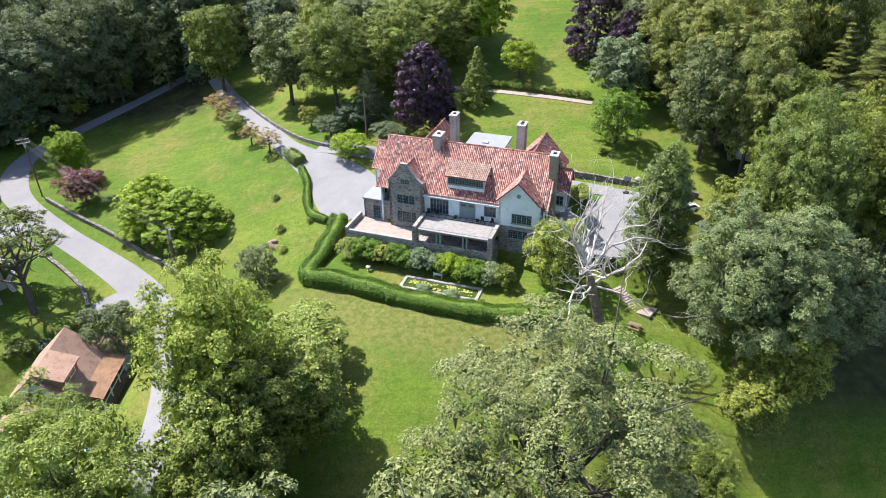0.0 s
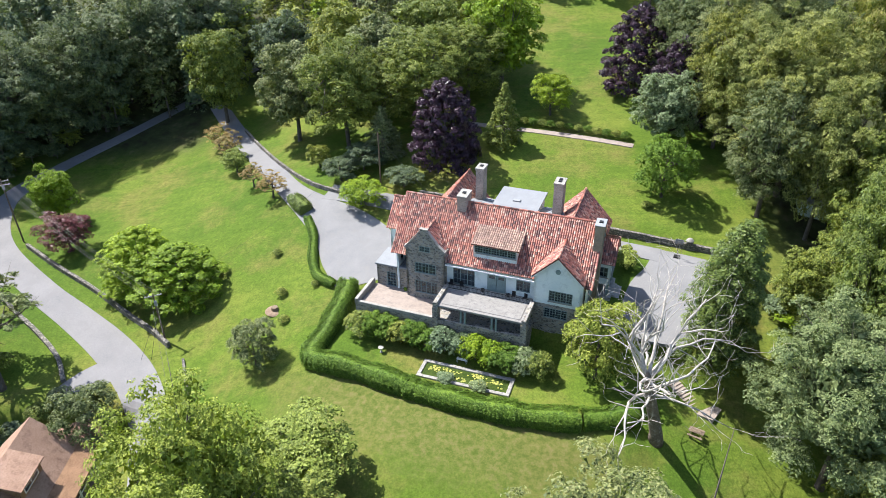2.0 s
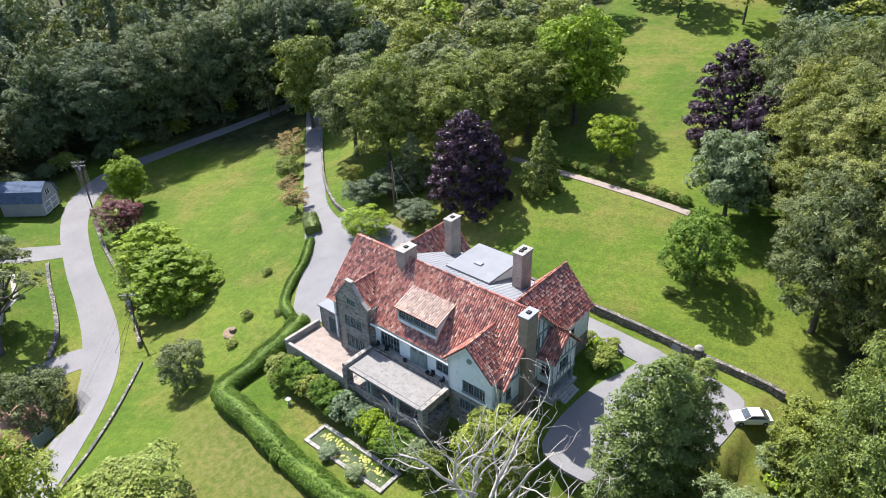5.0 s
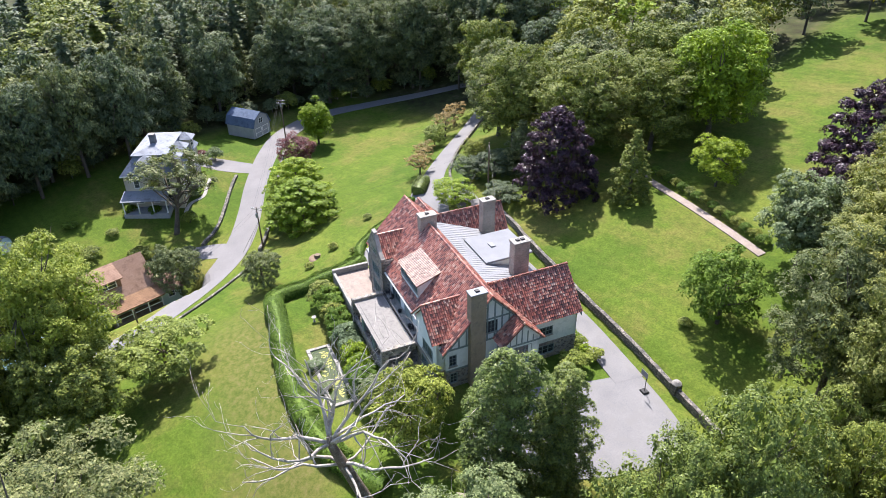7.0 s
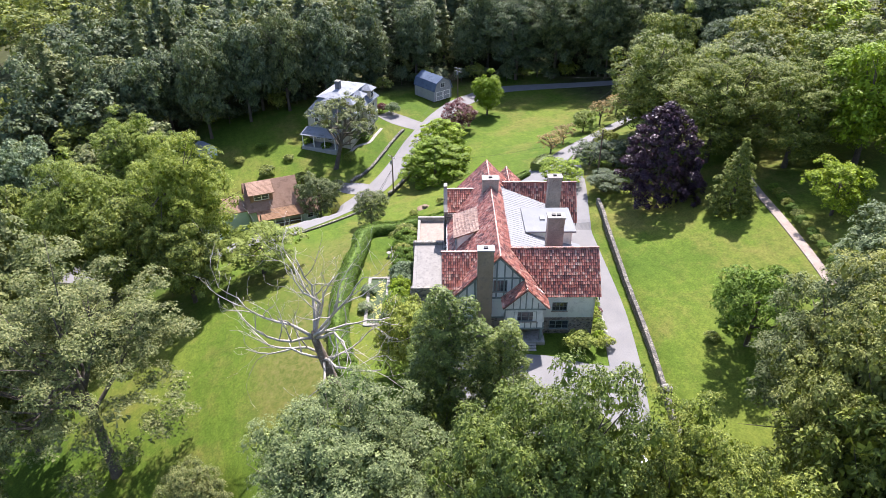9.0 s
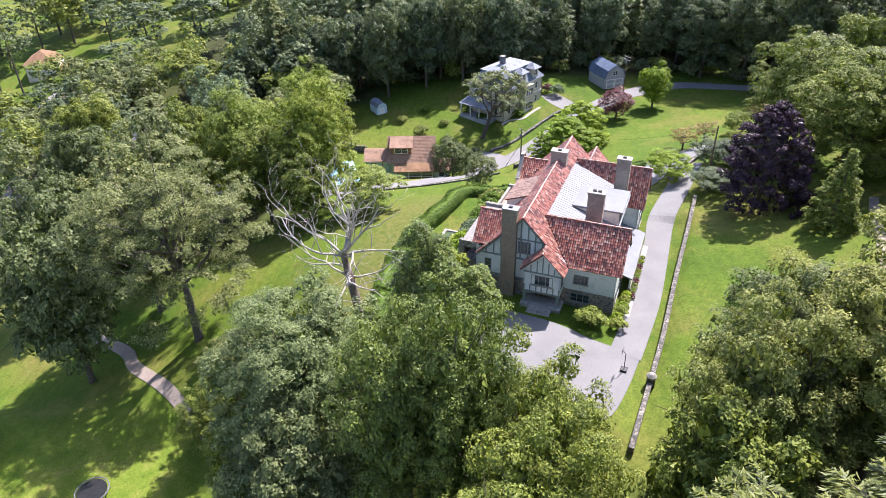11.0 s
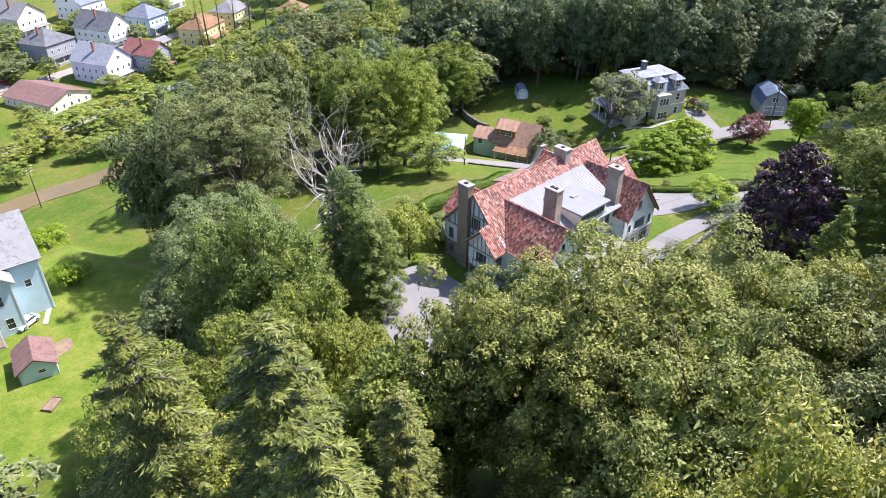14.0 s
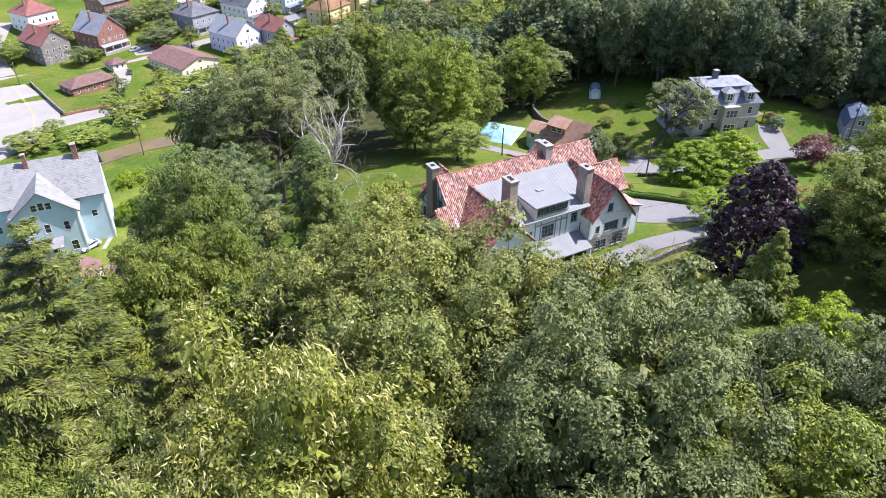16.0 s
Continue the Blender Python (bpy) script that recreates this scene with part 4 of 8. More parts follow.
# north-east wing
r, rs = Mb(), Mb()
wall_panel(r, (16.9, 10.8, 0), V, U, 6.6, 6.9, 10.3, [(1.0, 3.0, 8.0, 9.4)])
wall_panel(r, (8.7, 17.4, 0), U, V, 8.2, 6.9, 10.3, [(3.0, 4.6, 7.6, 9.4), (0.6, 1.6, 7.6, 9.2)])
r.prism([(8.5, 17.4, 10.3), (17.0, 17.4, 10.3), (12.7, 17.4, 14.9)], (0, -0.3, 0))
wall_panel(r, (8.7, 14.0, 0), V, W_, 3.4, 4.0, 10.6, ())
part("wall", r, M["stucco"], mansion, "pale stucco wing walls")
wall_panel(rs, (16.92, 10.8, 0), V, U, 6.64, 3.0, 6.9, [(0.8, 3.4, 5.0, 6.4)], 0.4)
wall_panel(rs, (8.7, 17.42, 0), U, V, 8.24, 3.0, 6.9, [(1.4, 6.8, 5.2, 6.6)], 0.4)
part("wall", rs, M["stone"], mansion, "rubble stone wing base")
window(mansion, (16.9, 10.8), V, U, 1.0, 3.0, 8.0, 9.4, 2, 2, lights=2)
window(mansion, (16.92, 10.8), V, U, 0.8, 3.4, 5.0, 6.4, 1, 2, lights=3)
window(mansion, (8.7, 17.4), U, V, 3.0, 4.6, 7.6, 9.4, 2, 3, lights=2)
window(mansion, (8.7, 17.4), U, V, 0.6, 1.6, 7.6, 9.2, 2, 3)
window(mansion, (8.7, 17.42), U, V, 1.4, 6.8, 5.2, 6.6, 2, 3, lights=6)
window(mansion, (8.7, 17.4), U, V, 3.6, 4.4, 11.6, 12.8, 1, 2, deep=-0.02)
for sgn, seed in ((1, 21), (-1, 22)):
    up = Vector((-sgn * 4.45, 0, 4.8)).normalized()
    ln = math.hypot(4.45, 4.8)
    roof_slope(mansion, (12.7 + sgn * 4.45, 6.4, 10.4), V, up, [(4.5, 0), (11.6, 0), (11.6, ln), (0, ln)], M["clay"], seed=seed)
    e = Mb()
    e.prism([(12.7, 17.9, 15.05), (12.7 + sgn * 4.5, 17.9, 10.2), (12.7 + sgn * 4.5, 17.9, 9.9), (12.7, 17.9, 14.75)], (0, -0.12, 0))
    part("bargeboard", e, M["timber"], mansion)
ridge_caps(mansion, (12.7, 6.4, 15.25), (12.7, 18.05, 15.25), M["clay"])

# north-west wing
r, rs = Mb(), Mb()
wall_panel(r, (-10.8, 17.5, 0), U, V, 8.4, 6.9, 9.6, [(2.6, 5.4, 7.6, 9.2), (6.3, 7.1, 7.6, 9.0), (0.8, 1.6, 7.6, 9.0)])
r.prism([(-10.8, 17.5, 9.6), (-2.4, 17.5, 9.6), (-2.4, 17.5, 10.4), (-6.2, 17.5, 15.2), (-10.8, 17.5, 10.0)], (0, -0.3, 0))
wall_panel(r, (-2.4, 11.0, 0), V, U, 6.5, 4.0, 10.5, [(3.0, 4.4, 7.4, 9.2)])
wall_panel(r, (-10.8, 10.8, 0), V, W_, 6.7, 4.0, 9.8, [(2.0, 3.4, 7.4, 9.0)])
part("wall", r, M["stucco"], mansion, "pale stucco wing walls")
wall_panel(rs, (-10.8, 17.52, 0), U, V, 8.4, 3.0, 6.9, [(1.2, 3.4, 4.6, 6.3), (4.6, 6.8, 4.6, 6.3)], 0.4)
part("wall", rs, M["stone"], mansion, "rubble stone wing base")
window(mansion, (-10.8, 17.5), U, V, 2.6, 5.4, 7.6, 9.2, 2, 3, lights=3)
window(mansion, (-10.8, 17.5), U, V, 6.3, 7.1, 7.6, 9.0, 1, 3)
window(mansion, (-10.8, 17.5), U, V, 0.8, 1.6, 7.6, 9.0, 1, 3)
window(mansion, (-10.8, 17.5), U, V, 4.2, 5.2, 11.2, 12.6, 2, 3, deep=-0.02)
window(mansion, (-10.8, 17.52), U, V, 1.2, 3.4, 4.6, 6.3, 2, 3, lights=2)
window(mansion, (-10.8, 17.52), U, V, 4.6, 6.8, 4.6, 6.3, 2, 3, lights=2)
window(mansion, (-2.4, 11.0), V, U, 3.0, 4.4, 7.4, 9.2, 2, 3)
window(mansion, (-10.8, 10.8), V, W_, 2.0, 3.4, 7.4, 9.0, 2, 3)
for sgn, half, ze, seed in ((1, 3.9, 10.4, 23), (-1, 5.0, 9.5, 24)):
    up = Vector((-sgn * half, 0, 15.5 - ze)).normalized()
    ln = math.hypot(half, 15.5 - ze)
    roof_slope(mansion, (-6.2 + sgn * half, 6.6, ze), V, up, [(4.2, 0), (11.6, 0), (11.6, ln), (0, ln)], M["clay"], seed=seed)
    e = Mb()
    e.prism([(-6.2, 18.1, 15.35), (-6.2 + sgn * half, 18.1, ze - 0.15), (-6.2 + sgn * half, 18.1, ze - 0.45), (-6.2, 18.1, 15.05)], (0, -0.12, 0))
    part("bargeboard", e, M["timber"], mansion)
ridge_caps(mansion, (-6.2, 6.8, 15.55), (-6.2, 18.25, 15.55), M["clay"])

# the metal roof between the wings, its shed dormer and the wall below
dz = -2.9 / 9.3
r = Mb().prism([(-6.2, 6.4, 15.02), (12.6, 6.4, 15.02), (12.6, 15.9, 15.02 + dz * 9.5), (-6.2, 15.9, 15.02 + dz * 9.5)], (0, 0, -0.2))
mr = part("metal_roof", r, M["metal"], mansion, "grey standing-seam metal roof")
s = Mb()
for i in range(31):
    x = -5.9 + i * 0.6
    s.prism([(x, 6.5, 15.02), (x + 0.04, 6.5, 15.02), (x + 0.04, 15.9, 15.02 + dz * 9.4), (x, 15.9, 15.02 + dz * 9.4)], (0, 0, 0.03))
part("seams", s, M["metal"], mr, tidy=False)
r = Mb().block((0.2, 9.0, 14.25), (7.2, 16.1, 14.5), 0.03)
sd = part("shed_dormer", r, M["membrane"], mansion, "flat-roofed dormer in pale grey membrane")
part("roof_hatch", Mb().block((2.9, 11.4, 14.5), (4.0, 12.1, 14.68), 0.03), M["metal"], sd, "small roof hatch")
r = Mb()
wall_panel(r, (0.5, 15.6, 0), U, V, 6.4, 11.8, 14.3, [(0.4, 6.0, 12.7, 14.0)], 0.2)
for x in (0.5, 6.7):
    r.prism([(x, 15.5, 11.9), (x, 15.5, 14.3), (x, 9.5, 14.3), (x, 9.5, 13.9)], (0.2, 0, 0))
part("dormer_wall", r, M["stucco"], sd)
window(mansion, (0.5, 15.6), U, V, 0.4, 6.0, 12.7, 14.0, 2, 3, lights=5)
r = Mb()
wall_panel(r, (-2.4, 15.2, 0), U, V, 11.1, 4.0, 12.0, [(5.2, 7.4, 8.2, 10.4), (0.8, 2.0, 9.6, 11.2), (9.2, 10.4, 8.4, 10.0)])
part("wall", r, M["stucco"], mansion, "pale half-timbered north wall")
window(mansion, (-2.4, 15.2), U, V, 5.2, 7.4, 8.2, 10.4, 2, 3, lights=2)
window(mansion, (-2.4, 15.2), U, V, 0.8, 2.0, 9.6, 11.2, 2, 3)
window(mansion, (-2.4, 15.2), U, V, 9.2, 10.4, 8.4, 10.0, 2, 3)
c = Vector((-2.4, 15.2, 0))
for x in (2.8, 3.9, 4.9, 7.7, 8.7):
    part("timber_post", bar(Mb(), c, U, V, x - 0.08, x + 0.08, 7.4, 12.0, 0, 0.05), M["timber"], mansion)
for z in (7.5, 10.7, 11.9):
    part("timber_beam", bar(Mb(), c, U, V, 2.7, 8.8, z - 0.09, z + 0.09, 0.004, 0.06), M["timber"], mansion)
r = Mb().prism([(-2.2, 15.2, 7.7), (11.2, 15.2, 7.7), (11.2, 19.0, 6.6), (-2.2, 19.0, 6.6)], (0, 0, -0.18))
lt = part("back_porch_roof", r, M["membrane"], mansion, "pale lean-to porch roof")
for x in (-2.0, 1.3, 4.6, 7.9, 11.0):
    part("porch_post", Mb().block((x - 0.1, 18.6, 4.2), (x + 0.1, 18.85, 6.62), 0.02), M["trim"], lt)
part("low_wall", Mb().block((-2.2, 18.5, 3.8), (11.2, 18.9, 5.0), 0.03), M["stone"], lt)
part("back_walk", Mb().block((-2.2, 18.95, 3.9), (17.0, 19.75, 4.34), 0.03), M["concrete"], mansion, "pale concrete walk")

chimney(mansion, -3.0, 14.3, 1.2, 2.0, 11.0, 18.2, M["brick"], M["coping"], 1)
chimney(mansion, 9.6, 12.6, 1.35, 2.2, 11.5, 18.45, M["brick"], M["coping"], 2)
chimney(mansion, -2.5, 4.6, 1.3, 2.4, 13.0, 18.2, M["brick"], M["coping"], 1)


# chairs and pots on the balcony
def balcony_chair(u, v, turn):
    x, y = H2(u, v)
    t = thing("balcony_chair", "dark-painted chair on the mansion's balcony", "chair", pose(x, y, 6.56, 0, 0, turn), "balcony chairs")
    part("seat", Mb().block((-0.26, -0.26, 0.40), (0.26, 0.26, 0.46), 0.015), M["iron"], t)
    part("backrest", Mb().block((-0.26, 0.22, 0.46), (0.26, 0.27, 1.0), 0.015), M["iron"], t)
    for sx in (-0.22, 0.22):
        for sy in (-0.22, 0.22):
            part("leg", Mb().block((sx - 0.02, sy - 0.02, 0), (sx + 0.02, sy + 0.02, 0.4), 0.005), M["iron"], t)


for u, v, a in ((-2.2, -1.95, -20), (-0.6, -1.9, 10), (7.0, -1.9, -10), (8.6, -1.95, -40)):
    balcony_chair(u, v, a)
for u in (2.5, 6.2):
    x, y = H2(u, -1.85)
    pt = thing("plant_pot", "dark pot with a clipped plant on the balcony", "pot", pose(x, y, 6.56), "balcony pots")
    part("pot", Mb().lathe([(0.2, 0.0), (0.27, 0.35), (0.30, 0.42), (0.26, 0.42), (0.22, 0.36)], 12), M["iron"], pt)


# ---- trees ----
def leaf_mesh(name, pos, nrm, size, rng, aspect=0.62, along=None):
    """Many small leaves as one mesh, lying at random or along given directions."""
    n = len(pos)
    nrm = nrm / np.linalg.norm(nrm, axis=1)[:, None]
    t = rng.normal(size=(n, 3)) if along is None else along + rng.normal(0, 0.25, (n, 3))
    t -= (t * nrm).sum(1)[:, None] * nrm
    t /= np.linalg.norm(t, axis=1)[:, None]
    b = np.cross(nrm, t)
    s = (size * rng.uniform(0.6, 1.35, n))[:, None]
    k = rng.uniform(0.2, 0.8, (n, 1))
    V4 = np.stack([pos - t * s * 0.5 - b * s * aspect * 0.5, pos + t * s * 0.5 - b * s * aspect * (k - 0.5), pos + b * s * aspect * (0.4 + k * 0.4) - t * s * (k - 0.5)], 1).reshape(-1, 3)
    faces = np.arange(n * 3).reshape(n, 3)
    verts, fl = V4.tolist(), faces.tolist()
    me = bpy.data.meshes.new(name)
    me.from_pydata(verts, [], fl)
    return me


def inner_leaves(rng, c, r, flat=0.85, per=56, scale=0.55, core=None):
    """The shaded inside of a crown: large leaves within every lobe and, with core (radius, top, foot, scale), in the middle."""
    k = len(r) * per
    q = rng.normal(size=(k, 3))
    q /= np.linalg.norm(q, axis=1)[:, None]
    lobe = np.repeat(np.arange(len(r)), per)
    P, N, S = [c[lobe] + q * r[lobe][:, None] * scale * np.array([1, 1, flat])], [q + rng.normal(0, 0.5, (k, 3))], [r[lobe] * 0.30]
    if core:
        R, H, z0, f = core
        k = int(len(r) * 42)
        q = rng.normal(size=(k, 3))
        q /= np.linalg.norm(q, axis=1)[:, None]
        P.append(np.array([0, 0, (H + z0) / 2]) + q * np.array([R, R, (H - z0) / 2]) * f * rng.uniform(0.75, 1.0, (k, 1)))
        N.append(q + rng.normal(0, 0.5, (k, 3)))
        S.append(np.full(k, R * 0.095))
    return np.concatenate(P), np.concatenate(N), np.concatenate(S)


def crown_mesh(rng, p, n, size, aspect, inner):
    """One mesh of the outer leaves and the larger ones inside."""
    return leaf_mesh("crown", np.concatenate([p, inner[0]]), np.concatenate([n, inner[1]]), np.concatenate([np.full(len(p), size), inner[2]]), rng, aspect)


def lobes_of(rng, count, R, z0, z1, spread=0.62, size=0.40, low=-0.55):
    """The big masses of foliage that make up a crown."""
    k = (np.arange(count) + 0.5) / count
    ph, th = np.arccos(1 - (1 - low) * k), np.pi * (1 + 5 ** 0.5) * np.arange(count) + rng.uniform(0, 6)
    d = np.stack([np.cos(th) * np.sin(ph), np.sin(th) * np.sin(ph), np.cos(ph)], 1) + rng.normal(0, 0.10, (count, 3))
    mid, half = (z0 + z1) / 2, (z1 - z0) / 2
    c = d * np.array([R, R, half * 0.94]) * (spread * rng.uniform(0.8, 1.1, (len(d), 1))) + np.array([0, 0, mid])
    r = R * size * rng.uniform(0.75, 1.3, len(d))
    return np.concatenate([c, [[0, 0, mid + half * 0.45]]]), np.concatenate([r, [R * size * 1.25]])


def crown_leaves(rng, c, r, count, flat=0.85, clumps=16, up=0.32, clump_size=0.40, under=0.3):
    """Leaves gathered in clumps over the skins of the lobes, none of them buried in another lobe."""
    w = r ** 2 / (r ** 2).sum()
    sub = rng.normal(size=(len(r), clumps, 3))
    sub /= np.linalg.norm(sub, axis=2)[:, :, None]
    sub[..., 2] = np.where(sub[..., 2] < -0.2, -sub[..., 2], sub[..., 2])
    sub *= rng.uniform(0.80, 1.0, (len(r), clumps, 1))
    P, N, got = [], [], 0
    for _ in range(8):
        m = count * 2
        lobe = rng.choice(len(r), m, p=w)
        s = sub[lobe, rng.integers(0, clumps, m)]
        axis = s + np.array([0, 0, up * 3.2])
        axis /= np.linalg.norm(axis, axis=1)[:, None]
        q = rng.normal(size=(m, 3))
        q /= np.linalg.norm(q, axis=1)[:, None]
        d = q * rng.uniform(0.1, 1.0, (m, 1)) ** 0.5 * clump_size
        d -= 0.5 * (d * axis).sum(1)[:, None] * axis
        p = c[lobe] + (s + d) * r[lobe][:, None] * np.array([1, 1, flat])
        inside = (np.linalg.norm((p[:, None] - c[None]) / np.array([1, 1, flat]), axis=2) < 0.70 * r[None]).any(1)
        keep = ~inside & ((q[:, 2] > -0.35) | (rng.uniform(0, 1, m) < under))
        n = 0.35 * q + 0.9 * axis + rng.normal(0, 0.38, (m, 3)) + np.array([0, 0, 0.15])
        P.append(p[keep])
        N.append(n[keep])
        got += keep.sum()
        if got >= count:
            break
    return np.concatenate(P)[:count], np.concatenate(N)[:count]


def trunk_of(rng, H, R, c, base, limbs=7, fork=0.35):
    """A tapered trunk with limbs that run out into the lobes."""
    r = Mb()
    lean = rng.normal(0, 0.03, 2) * H
    top = np.array([lean[0], lean[1], H * 0.6])
    pts = [np.array([0, 0, -0.6]), np.array([0, 0, 0.25]), np.array([lean[0] * 0.2, lean[1] * 0.2, H * 0.18]), np.array([lean[0] * 0.6, lean[1] * 0.6, H * 0.45]), top]
    r.tube(pts, [base * 1.5, base * 1.1, base * 0.9, base * 0.6, base * 0.16], 8)
    order = rng.permutation(len(c))[:limbs]
    for i in order:
        t = rng.uniform(fork, 0.6)
        a = np.array([lean[0] * t, lean[1] * t, H * t])
        b = c[i]
        m = a * 0.5 + b * 0.5 + np.array([0, 0, -0.04 * H]) + rng.normal(0, 0.03 * H, 3)
        r.tube([a, a * 0.75 + m * 0.25, m, b], [base * 0.5, base * 0.42, base * 0.28, base * 0.07], 6)
        for _ in range(2):
            e = b + rng.normal(0, R * 0.22, 3)
            r.tube([m, (m + e) / 2 + rng.normal(0, 0.02 * H, 3), e], [base * 0.2, base * 0.13, base * 0.03], 4)
    return r


KINDS, TASSELS = {}, {}


def make_kind(kind, seed):
    """The trunk and crown of one form of tree, at its own true size: (trunk mesh, crown mesh, radius, height)."""
    rng = np.random.default_rng(seed * 77 + len(kind))
    if kind == "broad":
        R, H = 8.0, 18.0
        c, r = lobes_of(rng, 52, R, 1.0, H, 0.80, 0.235, -0.9)
        p, n = crown_leaves(rng, c, r, 16000, clumps=12)
        me, tr = crown_mesh(rng, p, n, 0.40, 0.8, inner_leaves(rng, c, r, core=(R, H, 1.0, 0.62))), trunk_of(rng, H, R, c, 0.45, 6)
    elif kind == "near":
        R, H = 9.0, 24.0
        c, r = lobes_of(rng, 84, R, 1.5, H, 0.84, 0.195, -0.9)
        p, n = crown_leaves(rng, c, r, 32000, clumps=12, clump_size=0.40, under=0.12)
        me, tr = crown_mesh(rng, p, n, 0.26, 0.7, inner_leaves(rng, c, r, core=(R, H, 1.5, 0.58))), trunk_of(rng, H, R, c, 0.45, 10)
    elif kind == "close":
        R, H = 9.0, 24.0
        c, r = lobes_of(rng, 120, R, 1.5, H, 0.86, 0.17, -0.7)
        p, n = crown_leaves(rng, c, r, 66000, clumps=12, clump_size=0.40, under=0.1)
        me, tr = crown_mesh(rng, p, n, 0.205, 0.65, inner_leaves(rng, c, r, per=72, core=(R, H, 1.5, 0.60))), trunk_of(rng, H, R, c, 0.45, 10)
    elif kind == "round":
        R, H = 5.0, 9.0
        c, r = lobes_of(rng, 26, R, 0.2, H, 0.72, 0.31, -0.95)
        p, n = crown_leaves(rng, c, r, 11000)
        me, tr = crown_mesh(rng, p, n, 0.29, 0.8, inner_leaves(rng, c, r, per=26, scale=0.6)), trunk_of(rng, H, R, c, 0.25, 6, 0.15)
    elif kind == "airy":
        R, H = 9.0, 24.0
        c, r = lobes_of(rng, 74, R, 3.0, H, 0.86, 0.175, -0.85)
        c2, r2 = lobes_of(rng, 22, R, 6.0, H * 0.95, 0.50, 0.17, -0.2)
        c, r = np.concatenate([c, c2]), np.concatenate([r, r2])
        p, n = crown_leaves(rng, c, r, 66000, clumps=12, clump_size=0.46, flat=0.7, under=0.2)
        me, tr = crown_mesh(rng, p, n, 0.215, 0.7, inner_leaves(rng, c, r, 0.6, 14, 0.45)), trunk_of(rng, H, R, c, 0.5, 13, 0.3)
    elif kind == "loose":
        R, H = 7.0, 15.0
        c, r = lobes_of(rng, 22, R, 3.0, H, 0.76, 0.25)
        p, n = crown_leaves(rng, c, r, 9000, clumps=8, clump_size=0.42)
        me, tr = leaf_mesh("crown", p, n, 0.36, rng, 0.7), trunk_of(rng, H, R, c, 0.42, 15, 0.25)
    elif kind == "far":
        R, H = 6.0, 20.0
        c, r = lobes_of(rng, 15, R, 0.8, H, 0.68, 0.38, -0.95)
        p, n = crown_leaves(rng, c, r, 2000, flat=1.0)
        me, tr = crown_mesh(rng, p, n, 0.80, 0.8, inner_leaves(rng, c, r, 1.0, 16, 0.6)), trunk_of(rng, H, R, c, 0.3, 0)
    elif kind == "spire":
        R, H = 4.4, 24.0
        cnt = 2600
        zz, th = rng.uniform(0, 1, cnt) ** 0.85, rng.uniform(0, 2 * np.pi, cnt)
        tier = np.floor(zz * 13 + 0.5 * np.sin(2 * th + seed)) / 13
        rad = R * (1 - zz) ** 0.75 * (0.75 + 0.35 * np.sin(4 * th + 9 * tier)) * rng.uniform(0.55, 1.05, cnt) + 0.15
        p = np.stack([rad * np.cos(th), rad * np.sin(th), 1.5 + tier * (H - 1.5) - 0.25 * rad + rng.uniform(0, 0.8, cnt)], 1)
        n = np.stack([0.5 * np.cos(th), 0.5 * np.sin(th), 1 + 0 * th], 1) + rng.normal(0, 0.3, (cnt, 3))
        tr = Mb().tube([(0, 0, -0.5), (0, 0, 8), (0.1, 0, H * 0.95)], [0.3, 0.22, 0.03], 5)
        hgt, th = rng.uniform(0, 1, 260), rng.uniform(0, 2 * np.pi, 260)
        wide = (1 - hgt) ** 0.8 * R * 0.55
        q = np.stack([wide * np.cos(th), wide * np.sin(th), 1.0 + hgt * (H - 2.5)], 1)
        me = crown_mesh(rng, p, n, 0.68, 0.55, (q, np.stack([np.cos(th), np.sin(th), 0.4 + 0 * th], 1), np.full(260, 1.7)))
    elif kind in ("cone", "skirt"):
        R, H, power = (4.0, 13.0, 1.35) if kind == "cone" else (7.0, 17.0, 2.7)
        count = 60 if kind == "cone" else 84
        k = (np.arange(count) + 0.5) / count
        zz = k ** (1.25 if kind == "cone" else 0.9)
        th = np.pi * (1 + 5 ** 0.5) * np.arange(count)
        q = 1.08 * R * (1 - 0.12 * np.exp(-zz * 12)) * (1 - zz ** power) ** (0.8 if kind == "cone" else 0.62) * rng.uniform(0.72, 1.0, count)
        r = R * (0.26 if kind == "cone" else 0.20) * rng.uniform(0.7, 1.25, count) * (1.05 - 0.45 * zz)
        c = np.stack([np.maximum(q - r * 0.7, 0) * np.cos(th), np.maximum(q - r * 0.7, 0) * np.sin(th), 0.5 + zz * (H - 1.2)], 1)
        p, n = crown_leaves(rng, c, r, 12000 if kind == "cone" else 32000, clumps=12, clump_size=0.45, up=0.32 if kind == "cone" else 0.08, under=0.3 if kind == "cone" else 0.6)
        hgt, th = rng.uniform(0, 0.95, 900), rng.uniform(0, 2 * np.pi, 900)
        wide = (1 - hgt ** power) ** 0.7 * R * 0.64
        q = inner_leaves(rng, c, r, per=18)
        q = tuple(np.concatenate(z) for z in zip(q, (np.stack([wide * np.cos(th), wide * np.sin(th), 0.3 + hgt * (H - 1.5)], 1), np.stack([np.cos(th), np.sin(th), 0.3 + 0 * th], 1), np.full(900, R * 0.11))))
        me = crown_mesh(rng, p, n, 0.30 if kind == "cone" else 0.32, 0.75, q)
        tr = Mb().tube([(0, 0, -0.5), (0, 0, H * 0.3), (0.1, 0, H * 0.9)], [0.36, 0.26, 0.03], 7)
    elif kind == "column":
        R, H = 4.2, 20.0
        heads = [(-1.5, -1.0, 0.94), (1.7, 0.4, 0.90), (-0.1, 1.6, 1.0)]
        C, Q = [], []
